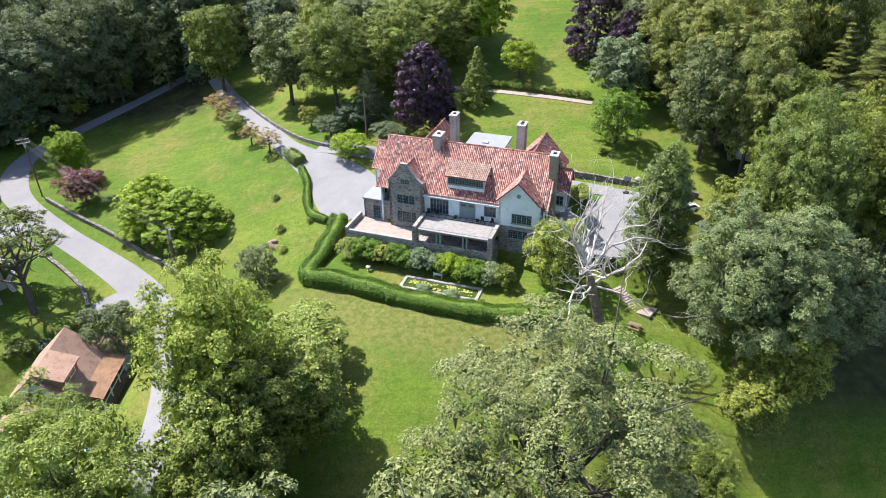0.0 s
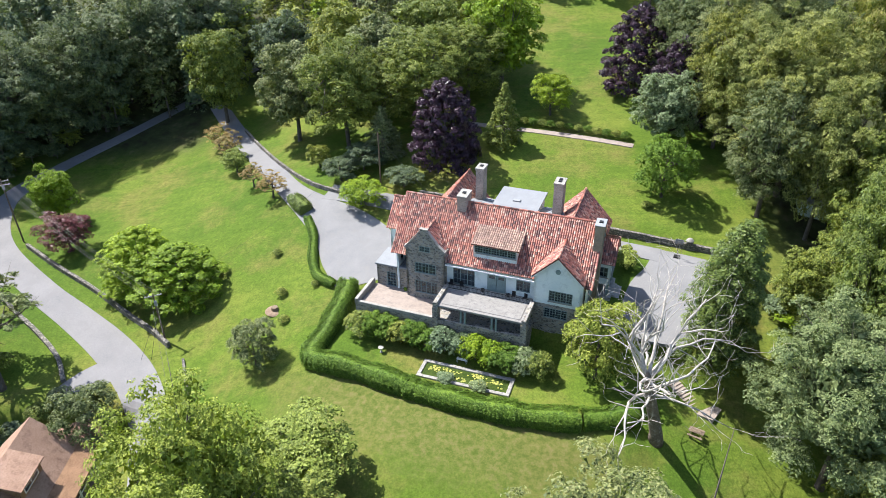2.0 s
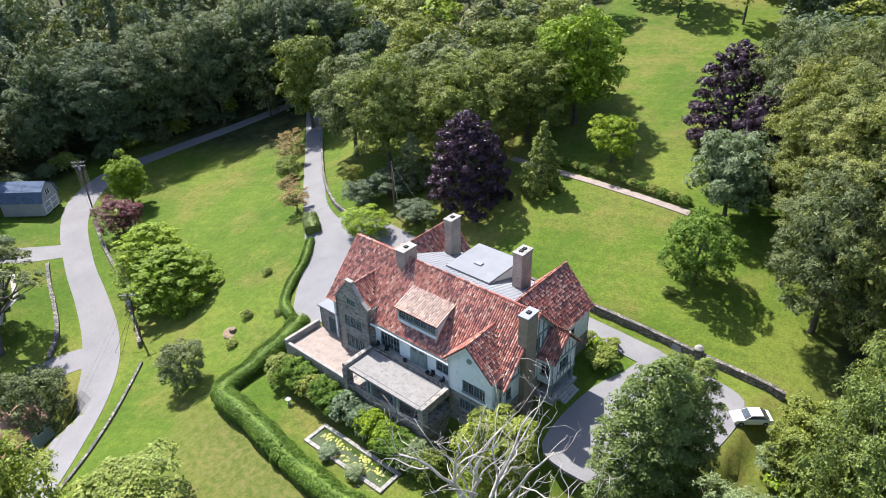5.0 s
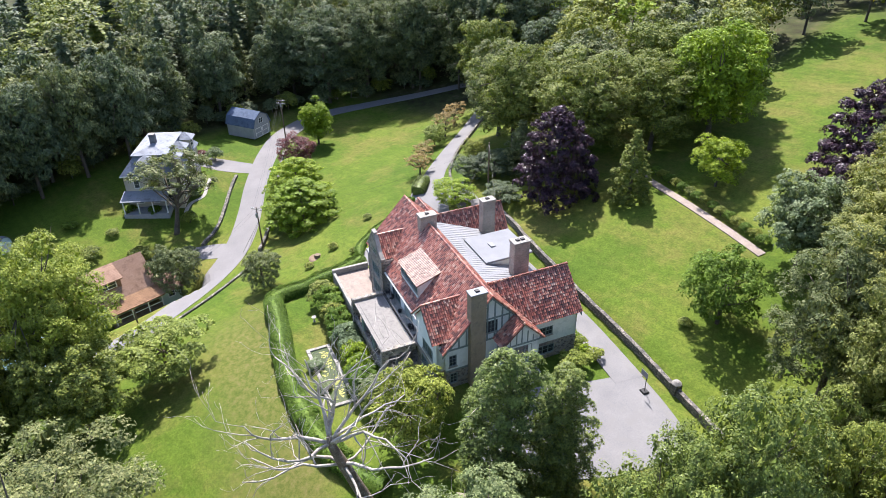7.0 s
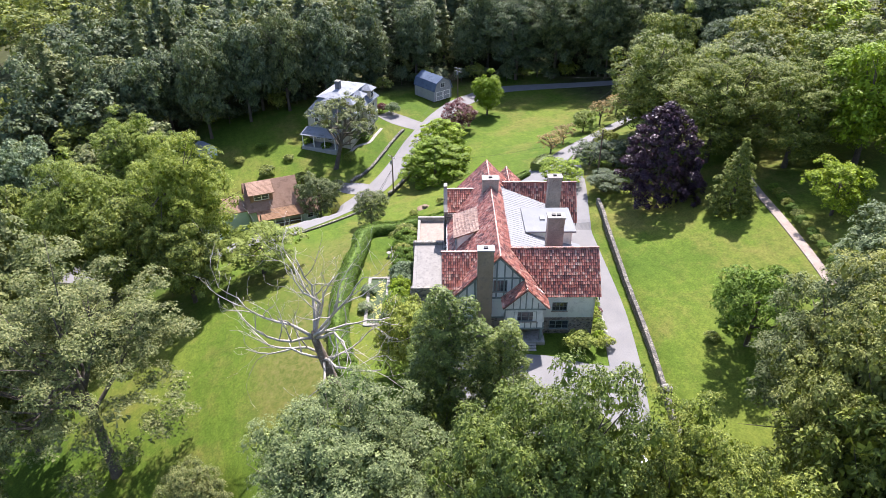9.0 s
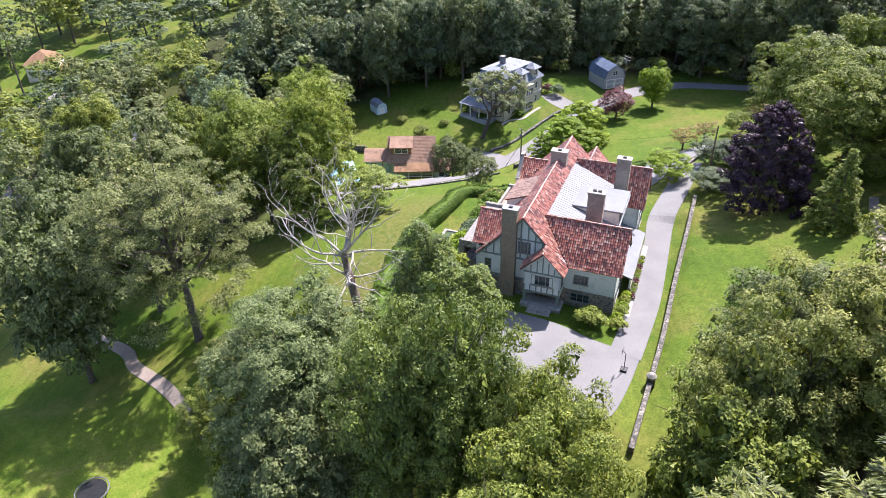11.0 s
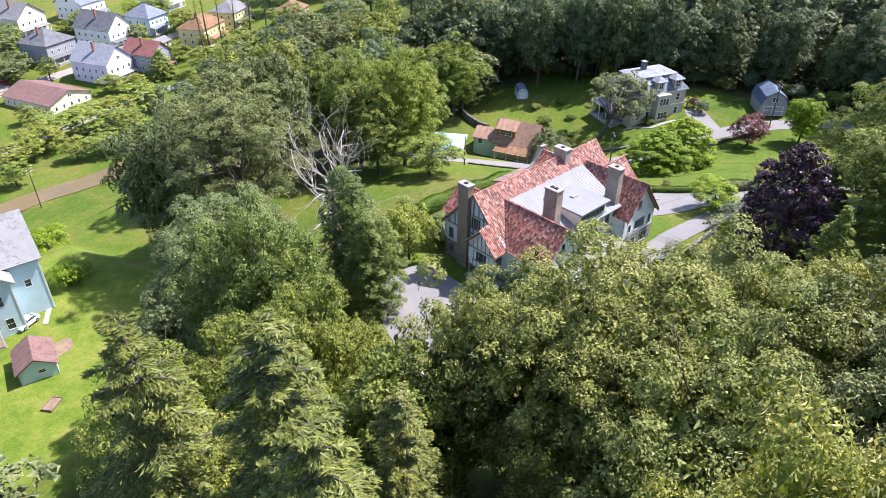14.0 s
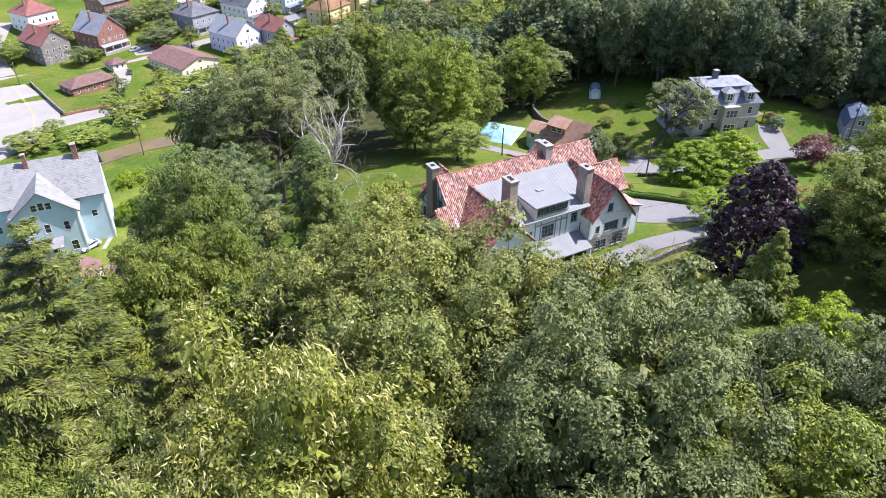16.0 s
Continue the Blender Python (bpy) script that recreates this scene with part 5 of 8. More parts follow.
        for hx, hy, top in heads:
            k = (np.arange(46) + 0.5) / 46
            th = np.pi * (1 + 5 ** 0.5) * np.arange(46) + hx
            prof = 2.75 * np.sin(np.pi * np.clip(k * 0.80 + 0.20, 0, 1)) ** 0.55 * rng.uniform(0.75, 1.05, 46)
            q = 0.95 * rng.uniform(0.75, 1.2, 46)
            C.append(np.stack([hx * (1 - 0.3 * k) + np.maximum(prof - 0.6 * q, 0) * np.cos(th), hy * (1 - 0.3 * k) + np.maximum(prof - 0.6 * q, 0) * np.sin(th), 0.6 + k * top * (H - 1.6)], 1))
            Q.append(q)
        c, r = np.concatenate(C), np.concatenate(Q)
        p, n = crown_leaves(rng, c, r, 34000, clumps=9, clump_size=0.5, flat=1.25, up=0.2)
        me = crown_mesh(rng, p, n, 0.25, 0.6, inner_leaves(rng, c, r, 1.2, 30, 0.62))
        tr = Mb().tube([(0, 0, -0.5), (0, 0, 8), (0.1, 0, H * 0.85)], [0.4, 0.3, 0.04], 7)
    elif kind == "hemlock":
        R, H = 6.5, 27.0
        tr = Mb().tube([(0, 0, -0.6), (0, 0, 9), (0.1, 0.1, 18), (0, 0, H * 0.97)], [0.42, 0.32, 0.2, 0.03], 8)
        P, N, A = [], [], []
        z = 2.5
        while z < H - 0.4:
            f = (z - 2.5) / (H - 2.5)
            for _ in range(8):
                th, ln = rng.uniform(0, 2 * np.pi), R * (1 - f) ** 0.7 * rng.uniform(0.55, 1.12) + 0.35
                d = np.array([math.cos(th), math.sin(th), 0])
                s = np.array([-d[1], d[0], 0])
                drop = 0.16 * ln - 0.055 * ln * ln
                tr.tube([(0, 0, z), np.array([0, 0, z]) + d * ln * 0.5 + np.array([0, 0, 0.10 * ln + drop * 0.2]), np.array([0, 0, z]) + d * ln + np.array([0, 0, drop])], [0.055, 0.04, 0.012], 3)
                k = int(100 * ln) + 20
                t = rng.uniform(0.10, 1.0, k) ** 0.85
                side = rng.choice((-1.0, 1.0), k)
                w = side * np.abs(rng.normal(0, 0.5, k)) * (1.12 - t) * min(ln, 3.4) * 0.62
                q = np.array([0, 0, z]) + np.outer(t * ln, d) + np.outer(w, s)
                q[:, 2] += 0.20 * ln * t * (1 - t) + drop * t ** 2 - np.abs(w) * 0.20 + rng.normal(0, 0.06, k)
                P.append(q)
                N.append(np.array([0, 0, 1.2]) + np.outer(np.full(k, 0.25), d) + rng.normal(0, 0.28, (k, 3)))
                A.append(np.outer(np.full(k, 0.7), d) + np.outer(side * 0.8, s) + np.array([0, 0, -0.12]))
            z += 0.95
        me = leaf_mesh("crown", np.concatenate(P), np.concatenate(N), 0.34, rng, 0.26, along=np.concatenate(A))
    else:
        R, H = 2.0, 2.6
        c, r = lobes_of(rng, 9, R, 0.1, H, 0.55, 0.46, -0.4)
        p, n = crown_leaves(rng, c, r, 2600)
        me, tr = crown_mesh(rng, p, n, 0.25, 0.7, inner_leaves(rng, c, r, per=30, scale=0.62)), trunk_of(rng, H, R, c, 0.08, 4, 0.1)
    me.materials.append(M["maple"])
    tm = tr.mesh("trunk", smooth=True, tidy=False)
    tm.materials.append(M["bark"])
    return tm, me, R, H


def plant(kind, seed, x, y, R, H, leaf, label, category="tree", group="", name="tree", lean=(0, 0), sink=0.0, flat=1.0):
    """One tree or shrub with its trunk and crown, at its place on the ground."""
    key = (kind, seed)
    if key not in KINDS:
        KINDS[key] = make_kind(kind, seed)
    tm, cm, r0, h0 = KINDS[key]
    turn = (x * 7.3 + y * 3.1 + seed * 50) % 360
    m = pose(x, y, ground_z(x, y) - sink, lean[0], lean[1], turn) @ Matrix.Diagonal((R / r0, R / r0 * flat, H / h0, 1))
    t = thing(name, label, category, m, group)
    part("trunk", tm, None, t)
    c = part("crown", cm, None, t)
    c.material_slots[0].link = "OBJECT"
    c.material_slots[0].material = M[leaf]
    if leaf == "chestnut":
        if key not in TASSELS:
            rg = np.random.default_rng(seed + 5)
            v = np.empty(len(cm.vertices) * 3)
            cm.vertices.foreach_get("co", v)
            v = v.reshape(-1, 3)[: 66000 * 3 : 3]
            at = v[rg.choice(len(v), 900, replace=False)]
            p = np.repeat(at, 11, 0) + rg.normal(0, 0.24, (9900, 3)) + np.array([0, 0, 0.12])
            out = np.repeat(at, 11, 0) * np.array([1, 1, 0]) / r0
            TASSELS[key] = leaf_mesh("tassels", p, out + rg.normal(0, 0.4, p.shape) + np.array([0, 0, 0.5]), 0.34, rg, 0.26, along=out * 0.7 + np.array([0, 0, -0.7]))
            TASSELS[key].materials.append(M["tassel"])
        part("tassels", TASSELS[key], None, t, "pale cream hanging seed tassels")
    return t


# single trees round the lawns
for x, y, R, top, kind, seed, leaf, label in (
    (-57.0, 115.6, 7.8, 5.8, "skirt", 1, "lime", "bright green rounded tree beside the lane wall"),
    (-48.8, 111.6, 8.0, 4.9, "skirt", 2, "lime", "bright green rounded tree beside the lane wall"),
    (-77.1, 127.6, 4.7, 1.8, "round", 1, "plum", "plum-red smoke bush at the lawn's edge"),
    (-85.0, 138.5, 4.6, 6.4, "broad", 1, "lime", "yellow-green tree beside the utility pole"),
    (-30.6, 92.6, 3.5, 4.2, "round", 2, "oak", "low rounded tree on the west lawn"),
    (6.2, 144.4, 4.0, 22.4, "cone", 1, "maple", "conical green tree on the back lawn"),
    (16.2, 154.4, 4.7, 21.2, "round", 1, "lime", "rounded bright green tree on the upper lawn"),
    (33.2, 126.2, 5.3, 19.2, "round", 2, "hedge", "dense rounded green tree on the back lawn"),
    (34.6, 162.6, 8.0, 33.0, "skirt", 1, "purple", "large dark purple copper beech"),
    (40.0, 149.2, 6.8, 29.6, "skirt", 2, "purple", "dark purple copper beech"),
    (31.4, 87.8, 5.4, 24.0, "column", 1, "cedar", "tall dense arborvitae clump beside the drive"),
    (34.0, 92.6, 4.2, 20.5, "column", 2, "cedar", "dense arborvitae clump beside the drive"),
    (16.6, 87.2, 4.7, 12.6, "round", 2, "yellow", "yellow-green tree beside the mansion's corner"),
    (-26.0, 60.2, 8.6, 22.4, "near", 1, "fresh", "tall bright green tree above the lane"),
    (-18.6, 70.8, 6.6, 6.4, "round", 1, "yellow", "low yellowing rounded tree on the south lawn"),
    (41.5, 74.5, 10.0, 22.5, "close", 1, "silver", "large silvery-green tree below the drive"),
    (-17.5, 143.0, 4.6, 18.0, "cone", 2, "oak", "weeping willow-like tree beside the drive"),
    (-19.4, 127.4, 4.2, 10.0, "round", 2, "lime", "bright green shrub tree at the forecourt's edge"),
    (-53.2, 85.6, 4.7, -2.4, "round", 1, "oak", "grey-green rounded tree beside the cottage"),
):
    plant(kind, seed, x, y, R, top - ground_z(x, y), leaf, label)

plant("loose", 2, -70.4, 92.6, 9.0, 19.0, "oak", "gnarled old tree with a leaning trunk in the garden", lean=(20, -6))

plant("skirt", 1, -5.0, 138.2, 7.2, 24.8 - ground_z(-5.0, 138.2), "purple", "dark purple copper beech behind the mansion")

# the old oak on the south slope, and the woods behind it
plant("airy", 3, 12.5, 47.6, 12.6, 34.5, "oak", "huge spreading oak on the south slope")
for x, y, R, top, kind, seed, leaf in (
    (-17.0, 59.0, 6.5, 11.0, "broad", 1, "maple"), (-23.0, 50.0, 7.0, 13.0, "broad", 2, "maple"), (-45.0, 53.0, 7.4, 10.0, "near", 2, "yellow"), (-34.0, 42.0, 9.0, 17.5, "near", 1, "yellow"), (44.5, 68.5, 5.5, 9.0, "broad", 3, "maple"), (40.0, 65.0, 4.5, 3.0, "broad", 2, "maple"), (51.5, 75.0, 7.2, 14.0, "near", 1, "oak"), (32.0, 57.0, 4.0, -0.5, "near", 2, "maple"), (24.5, 58.0, 4.2, 1.0, "near", 1, "oak"), (2.0, 36.0, 9.0, 20.0, "broad", 3, "oak"), (17.0, 30.0, 9.0, 16.0, "broad", 1, "oak"),
    (-16.0, 32.0, 9.0, 19.0, "broad", 2, "oak"), (-40.0, 28.0, 8.0, 13.0, "broad", 3, "maple"), (-70.4, 24.0, 8.5, 9.0, "broad", 1, "pale"), (-75.0, 47.0, 8.6, 10.0, "near", 2, "fresh"), (-64.0, -9.0, 9.0, 6.0, "broad", 1, "maple"),
    (33.5, 20.5, 3.6, -12.0, "round", 1, "lime"), (-30.0, 8.0, 9.0, 10.0, "broad", 2, "oak"), (-8.0, 12.0, 8.5, 10.0, "broad", 1, "oak"), (-38.0, 4.0, 8.0, 6.0, "broad", 2, "maple"),
):
    plant(kind, seed, x, y, R, top - ground_z(x, y), leaf, "tall leafy tree in the wood below the lawn", group="wood below the lawn")

# trees east and north-east of the house
for x, y, R, top, kind, seed, leaf, label in (
    (53.4, 127.5, 10.0, 37.8, "close", 2, "walnut", "broad spreading walnut tree north of the court"),
    (50.0, 136.0, 9.4, 38.6, "close", 1, "walnut", "spreading walnut tree north of the court"),
    (48.3, 147.0, 9.0, 40.0, "near", 1, "oak", "tall grey-green tree above the back lawn"),
    (57.0, 150.0, 9.0, 44.5, "close", 1, "oak", "tall green tree on the hill"),
    (73.5, 142.5, 8.5, 46.5, "close", 2, "chestnut", "tall chestnut with yellowing seed tassels"),
    (78.5, 139.0, 6.5, 43.0, "close", 1, "chestnut", "chestnut with yellowing seed tassels"),
    (48.2, 121.5, 7.6, 31.5, "near", 3, "oak", "dense dark-green tree north of the court"),
    (54.5, 116.5, 6.6, 33.0, "near", 2, "walnut", "spreading walnut tree beside the court"),
    (46.0, 141.5, 7.0, 38.0, "near", 3, "walnut", "spreading walnut tree on the slope"),
    (61.0, 136.0, 8.2, 38.2, "near", 1, "walnut", "spreading leafy tree on the hill"),
    (74.5, 114.5, 10.0, 41.0, "hemlock", 1, "needle", "tall hemlock with drooping sprays"),
    (79.5, 121.5, 9.0, 42.5, "hemlock", 2, "needle", "tall hemlock with drooping sprays"),
    (76.5, 105.5, 9.0, 39.0, "hemlock", 2, "needle", "hemlock with drooping sprays"),
    (68.5, 118.5, 6.4, 33.0, "hemlock", 1, "needle", "hemlock with drooping sprays"),
    (51.0, 87.0, 7.2, 29.0, "near", 3, "cedar", "tall maple east of the court"),
    (52.0, 92.0, 6.8, 31.0, "near", 1, "cedar", "tall olive-green maple east of the court"),
    (55.0, 99.5, 5.8, 27.5, "near", 2, "maple", "leafy maple at the court's edge"),
    (62.0, 99.0, 6.6, 28.0, "near", 3, "maple", "tall maple east of the court"),
    (60.0, 113.0, 6.5, 27.0, "broad", 2, "maple", "leafy tree east of the court"),
    (70.0, 95.0, 7.0, 27.0, "near", 1, "maple", "leafy tree on the east bank"),
    (53.0, 77.0, 6.0, 16.0, "broad", 2, "oak", "leafy tree on the east bank"),
    (72.0, 106.0, 6.5, 28.0, "near", 2, "maple", "leafy tree on the east bank"),
    (84.0, 128.0, 6.5, 38.0, "close", 1, "maple", "tall leafy tree on the slope"),
    (51.0, 158.0, 7.5, 38.0, "near", 1, "maple", "leafy green tree on the hill"),
    (60.0, 162.0, 7.0, 39.0, "close", 1, "walnut", "leafy tree on the hill"),
    (36.0, 141.0, 6.0, 26.0, "broad", 1, "pale", "leafy tree above the back lawn"),
    (46.5, 98.0, 4.4, 14.0, "broad", 1, "maple", "leafy tree beside the court"),
    (53.5, 103.5, 4.6, 14.5, "broad", 3, "maple", "leafy tree beside the court"),
    (45.0, 153.0, 7.0, 39.0, "near", 2, "oak", "tall leafy tree on the hill"),
    (42.0, 160.0, 7.0, 38.0, "near", 1, "oak", "tall leafy tree on the hill"),
    (66.0, 160.0, 7.0, 36.0, "broad", 1, "oak", "tall leafy tree on the hill"),
    (56.0, 168.0, 9.0, 38.0, "broad", 2, "dark", "tall leafy tree on the hill"),
):
    t = plant(kind, seed, x, y, R, top - ground_z(x, y), leaf, label)
    if leaf == "chestnut":
        g = np.random.default_rng(int(x))
        c, r = lobes_of(g, 110, 9.0, 1.5, 24.0, 0.86, 0.175, -0.4)
        p, n = crown_leaves(g, c, r, 4200, clumps=12, clump_size=0.3)
        part("seed_tassel_spray", leaf_mesh("seed_tassel_spray", p, n + g.normal(0, 0.6, n.shape), 0.27, g, 0.3), M["tassel"], t, "pale yellow seed tassels", tidy=False)

# the big trees along the drive, north-west of the house
for x, y, R, top, kind, seed, leaf in (
    (-25.5, 149.5, 9.0, 30.5, "near", 1, "maple"), (-11.5, 153.0, 9.6, 31.5, "near", 2, "maple"), (6.5, 168.0, 9.0, 37.0, "broad", 3, "lime"), (-60.6, 176.4, 8.0, 27.0, "broad", 1, "maple"),
    (-1.0, 161.0, 8.6, 31.5, "near", 3, "maple"), (-20.0, 165.0, 9.0, 31.0, "broad", 3, "oak"), (-38.0, 158.0, 8.0, 27.0, "broad", 2, "oak"), (-10.0, 176.0, 9.0, 34.0, "broad", 1, "maple"), (-30.0, 176.0, 9.0, 32.0, "broad", 2, "maple"),
    (2.0, 180.0, 8.5, 36.0, "broad", 2, "maple"), (-46.0, 184.0, 8.0, 28.0, "broad", 3, "dark"),
):
    plant(kind, seed, x, y, R, top - ground_z(x, y), leaf, "large spreading tree along the driveway", group="trees along the driveway")

# small ornamental trees along the drive
for x, y, R, h, leaf in ((-58.5, 163.0, 3.2, 6.0, "dryleaf"), (-53.5, 155.5, 3.4, 6.5, "dryleaf"), (-50.0, 149.0, 3.0, 5.5, "yellow"), (-43.8, 140.5, 2.6, 4.6, "dryleaf"), (-38.2, 134.6, 3.2, 5.0, "dryleaf"), (-30.5, 143.0, 2.5, 5.0, "maple"), (-25.0, 136.5, 3.6, 5.0, "dark"), (-21.0, 139.5, 4.2, 5.5, "dark"), (-12.5, 132.5, 3.6, 4.0, "dark")):
    plant("loose" if leaf == "dryleaf" else "round", 1, x, y, R, h, leaf, "small ornamental tree beside the driveway", group="ornamental trees along the driveway")


edge = curve_points([(-103, 40, 0), (-105, 52, 0), (-106, 64, 0), (-105, 76, 0), (-109, 88, 0), (-111, 100, 0), (-115, 112, 0), (-116, 122, 0), (-114, 140, 0), (-106, 158, 0), (-98, 170, 0), (-88, 182, 0)], 4.4)
for i, (x, y, _) in enumerate(edge):
    plant("bush", 1 + i % 3, x - 1.5 * math.sin(i * 2.3), y + 1.2 * math.cos(i * 1.7), 3.0 + 0.6 * math.sin(i * 3.1), 4.2 + 1.2 * math.cos(i * 2.7), ("dark", "maple", "dark")[i % 3], "bushy undergrowth at the wood's edge", "shrub", "undergrowth at the wood's edge", "shrub")


def arrays_of(me):
    v = np.empty(len(me.vertices) * 3)
    me.vertices.foreach_get("co", v)
    n = np.empty(len(me.polygons), int)
    me.polygons.foreach_get("loop_total", n)
    li = np.empty(len(me.loops), int)
    me.loops.foreach_get("vertex_index", li)
    return v.reshape(-1, 3), n, li


def wood(seed, count, box_, keep, leafs, tops, label, name, gap=6.0, kind="far", spires=0.0, wide=1.0):
    """A far wood as one mass: trees of several forms scattered where keep(x, y) holds."""
    rng, got = random.Random(seed), []
    VV, NN, LL, MI, off = [], [], [], [], 0
    for _ in range(count * 40):
        if len(got) >= count:
            break
        x, y = rng.uniform(box_[0], box_[1]), rng.uniform(box_[2], box_[3])
        if not keep(x, y) or any((x - a) ** 2 + (y - b) ** 2 < gap ** 2 for a, b in got):
            continue
        got.append((x, y))
        key = (kind, rng.randint(1, 3))
        if rng.random() < spires:
            key = ("spire", key[1])
        if key not in KINDS:
            KINDS[key] = make_kind(*key)
        tm, cm, r0, h0 = KINDS[key]
        R, h, a, leaf = rng.uniform(4.8, 7.4) * wide, rng.uniform(*tops), rng.uniform(0, 6.28), rng.randrange(len(leafs))
        z = ground_z(x, y)
        for me, slot in ((tm, 0), (cm, 1 + leaf)):
            v, n, li = arrays_of(me)
            w = v * np.array([R / r0, R / r0, h / h0])
            w = np.stack([w[:, 0] * math.cos(a) - w[:, 1] * math.sin(a) + x, w[:, 0] * math.sin(a) + w[:, 1] * math.cos(a) + y, w[:, 2] + z], 1)
            VV.append(w), NN.append(n), LL.append(li + off), MI.append(np.full(len(n), slot))
            off += len(w)
    V_, N_, L_, I_ = (np.concatenate(q) for q in (VV, NN, LL, MI))
    me = bpy.data.meshes.new(name)
    me.vertices.add(len(V_)), me.loops.add(len(L_)), me.polygons.add(len(N_))
    me.vertices.foreach_set("co", V_.reshape(-1))
    me.loops.foreach_set("vertex_index", L_)
    me.polygons.foreach_set("loop_start", np.concatenate([[0], np.cumsum(N_)[:-1]]))
    me.polygons.foreach_set("loop_total", N_)
    for k in ["bark"] + list(leafs):
        me.materials.append(M[k])
    me.polygons.foreach_set("material_index", I_)
    me.update(calc_edges=True)
    solid(name, me, None, label, "wood", kind="stuff")


for x, y, h in ((-118, 146, 22), (-109, 160, 23), (-119, 161, 24), (-102, 171, 24), (-93, 182, 24), (-84, 192, 24), (-110, 174, 24), (-113, 104, 22), (-115, 95, 24), (-111, 87, 24), (-108, 79, 23), (-111, 70, 24), (-107, 54, 24), (-104, 44, 23), (-110, 62, 24), (-118, 112, 22), (-119, 152, 29), (-106, 97, 28), (-104, 86, 29), (-102, 75, 29), (-98, 64, 28), (-120, 128, 26)):
    plant("broad", 1 + int(-x) % 3, x, y, 7.5, h, "dark", "tall dark tree at the wood's edge", group="trees at the wood's edge")
for i, (x, y, h) in enumerate(((-106.5, 156.5, 29), (-100.5, 166.5, 31), (-92.5, 177.5, 32), (-84, 188, 31), (-76, 196, 29), (-68, 200, 28))):
    plant("near", 1 + i % 3, x, y, 10.4, h, "dark", "tall dark tree overhanging the lane", group="trees at the wood's edge")

wood(5, 160, (-152, -64, 20, 218), lambda x, y: (x < -117 - 0.10 * abs(y - 110) or (x < -108 and 40 < y < 98) or (y < 52 and x < -97) or (y > 170 - 0.15 * (x + 66) and x < -70)) and not (-126 < x < -100 and 118 < y < 148), ["dark", "dark", "oak"], (19, 30), "dense dark wood on the hillside beyond the houses", "hillside_wood", 5.4, spires=0.4)
wood(10, 85, (-290, -148, 25, 270), lambda x, y: True, ["dark", "dark", "maple"], (18, 28), "dense dark wood on the upper hillside", "upper_hillside_wood", 9.5, spires=0.3, wide=1.5)
wood(6, 84, (-96, 60, 190, 300), lambda x, y: x < -1 or y > 216 or x > 46, ["maple", "oak", "dark", "lime"], (16, 24), "mixed leafy wood beyond the upper lawn", "northern_wood", 8.0)
wood(7, 58, (44, 150, 40, 250), lambda x, y: (x > 96 or y > 172 or (y < 74 and x > 70)) and not (x < 125 and 95 < y < 178), ["maple", "oak", "dark", "pale"], (16, 24), "mixed leafy wood on the eastern slope", "eastern_wood", 8.0)
wood(9, 60, (-330, -122, -110, 30), lambda x, y: x < -150 or y > -30, ["dark", "maple"], (18, 28), "far wooded slope beyond the creek", "western_wood", 11.0, wide=1.5)
wood(8, 52, (-120, -50, -45, 50), lambda x, y: (x < -72 or y < 30) and not (-86 < x < -48 and -6 < y < 26), ["dark", "maple", "oak"], (14, 22), "leafy wood along the creek", "creekside_wood", 7.0)


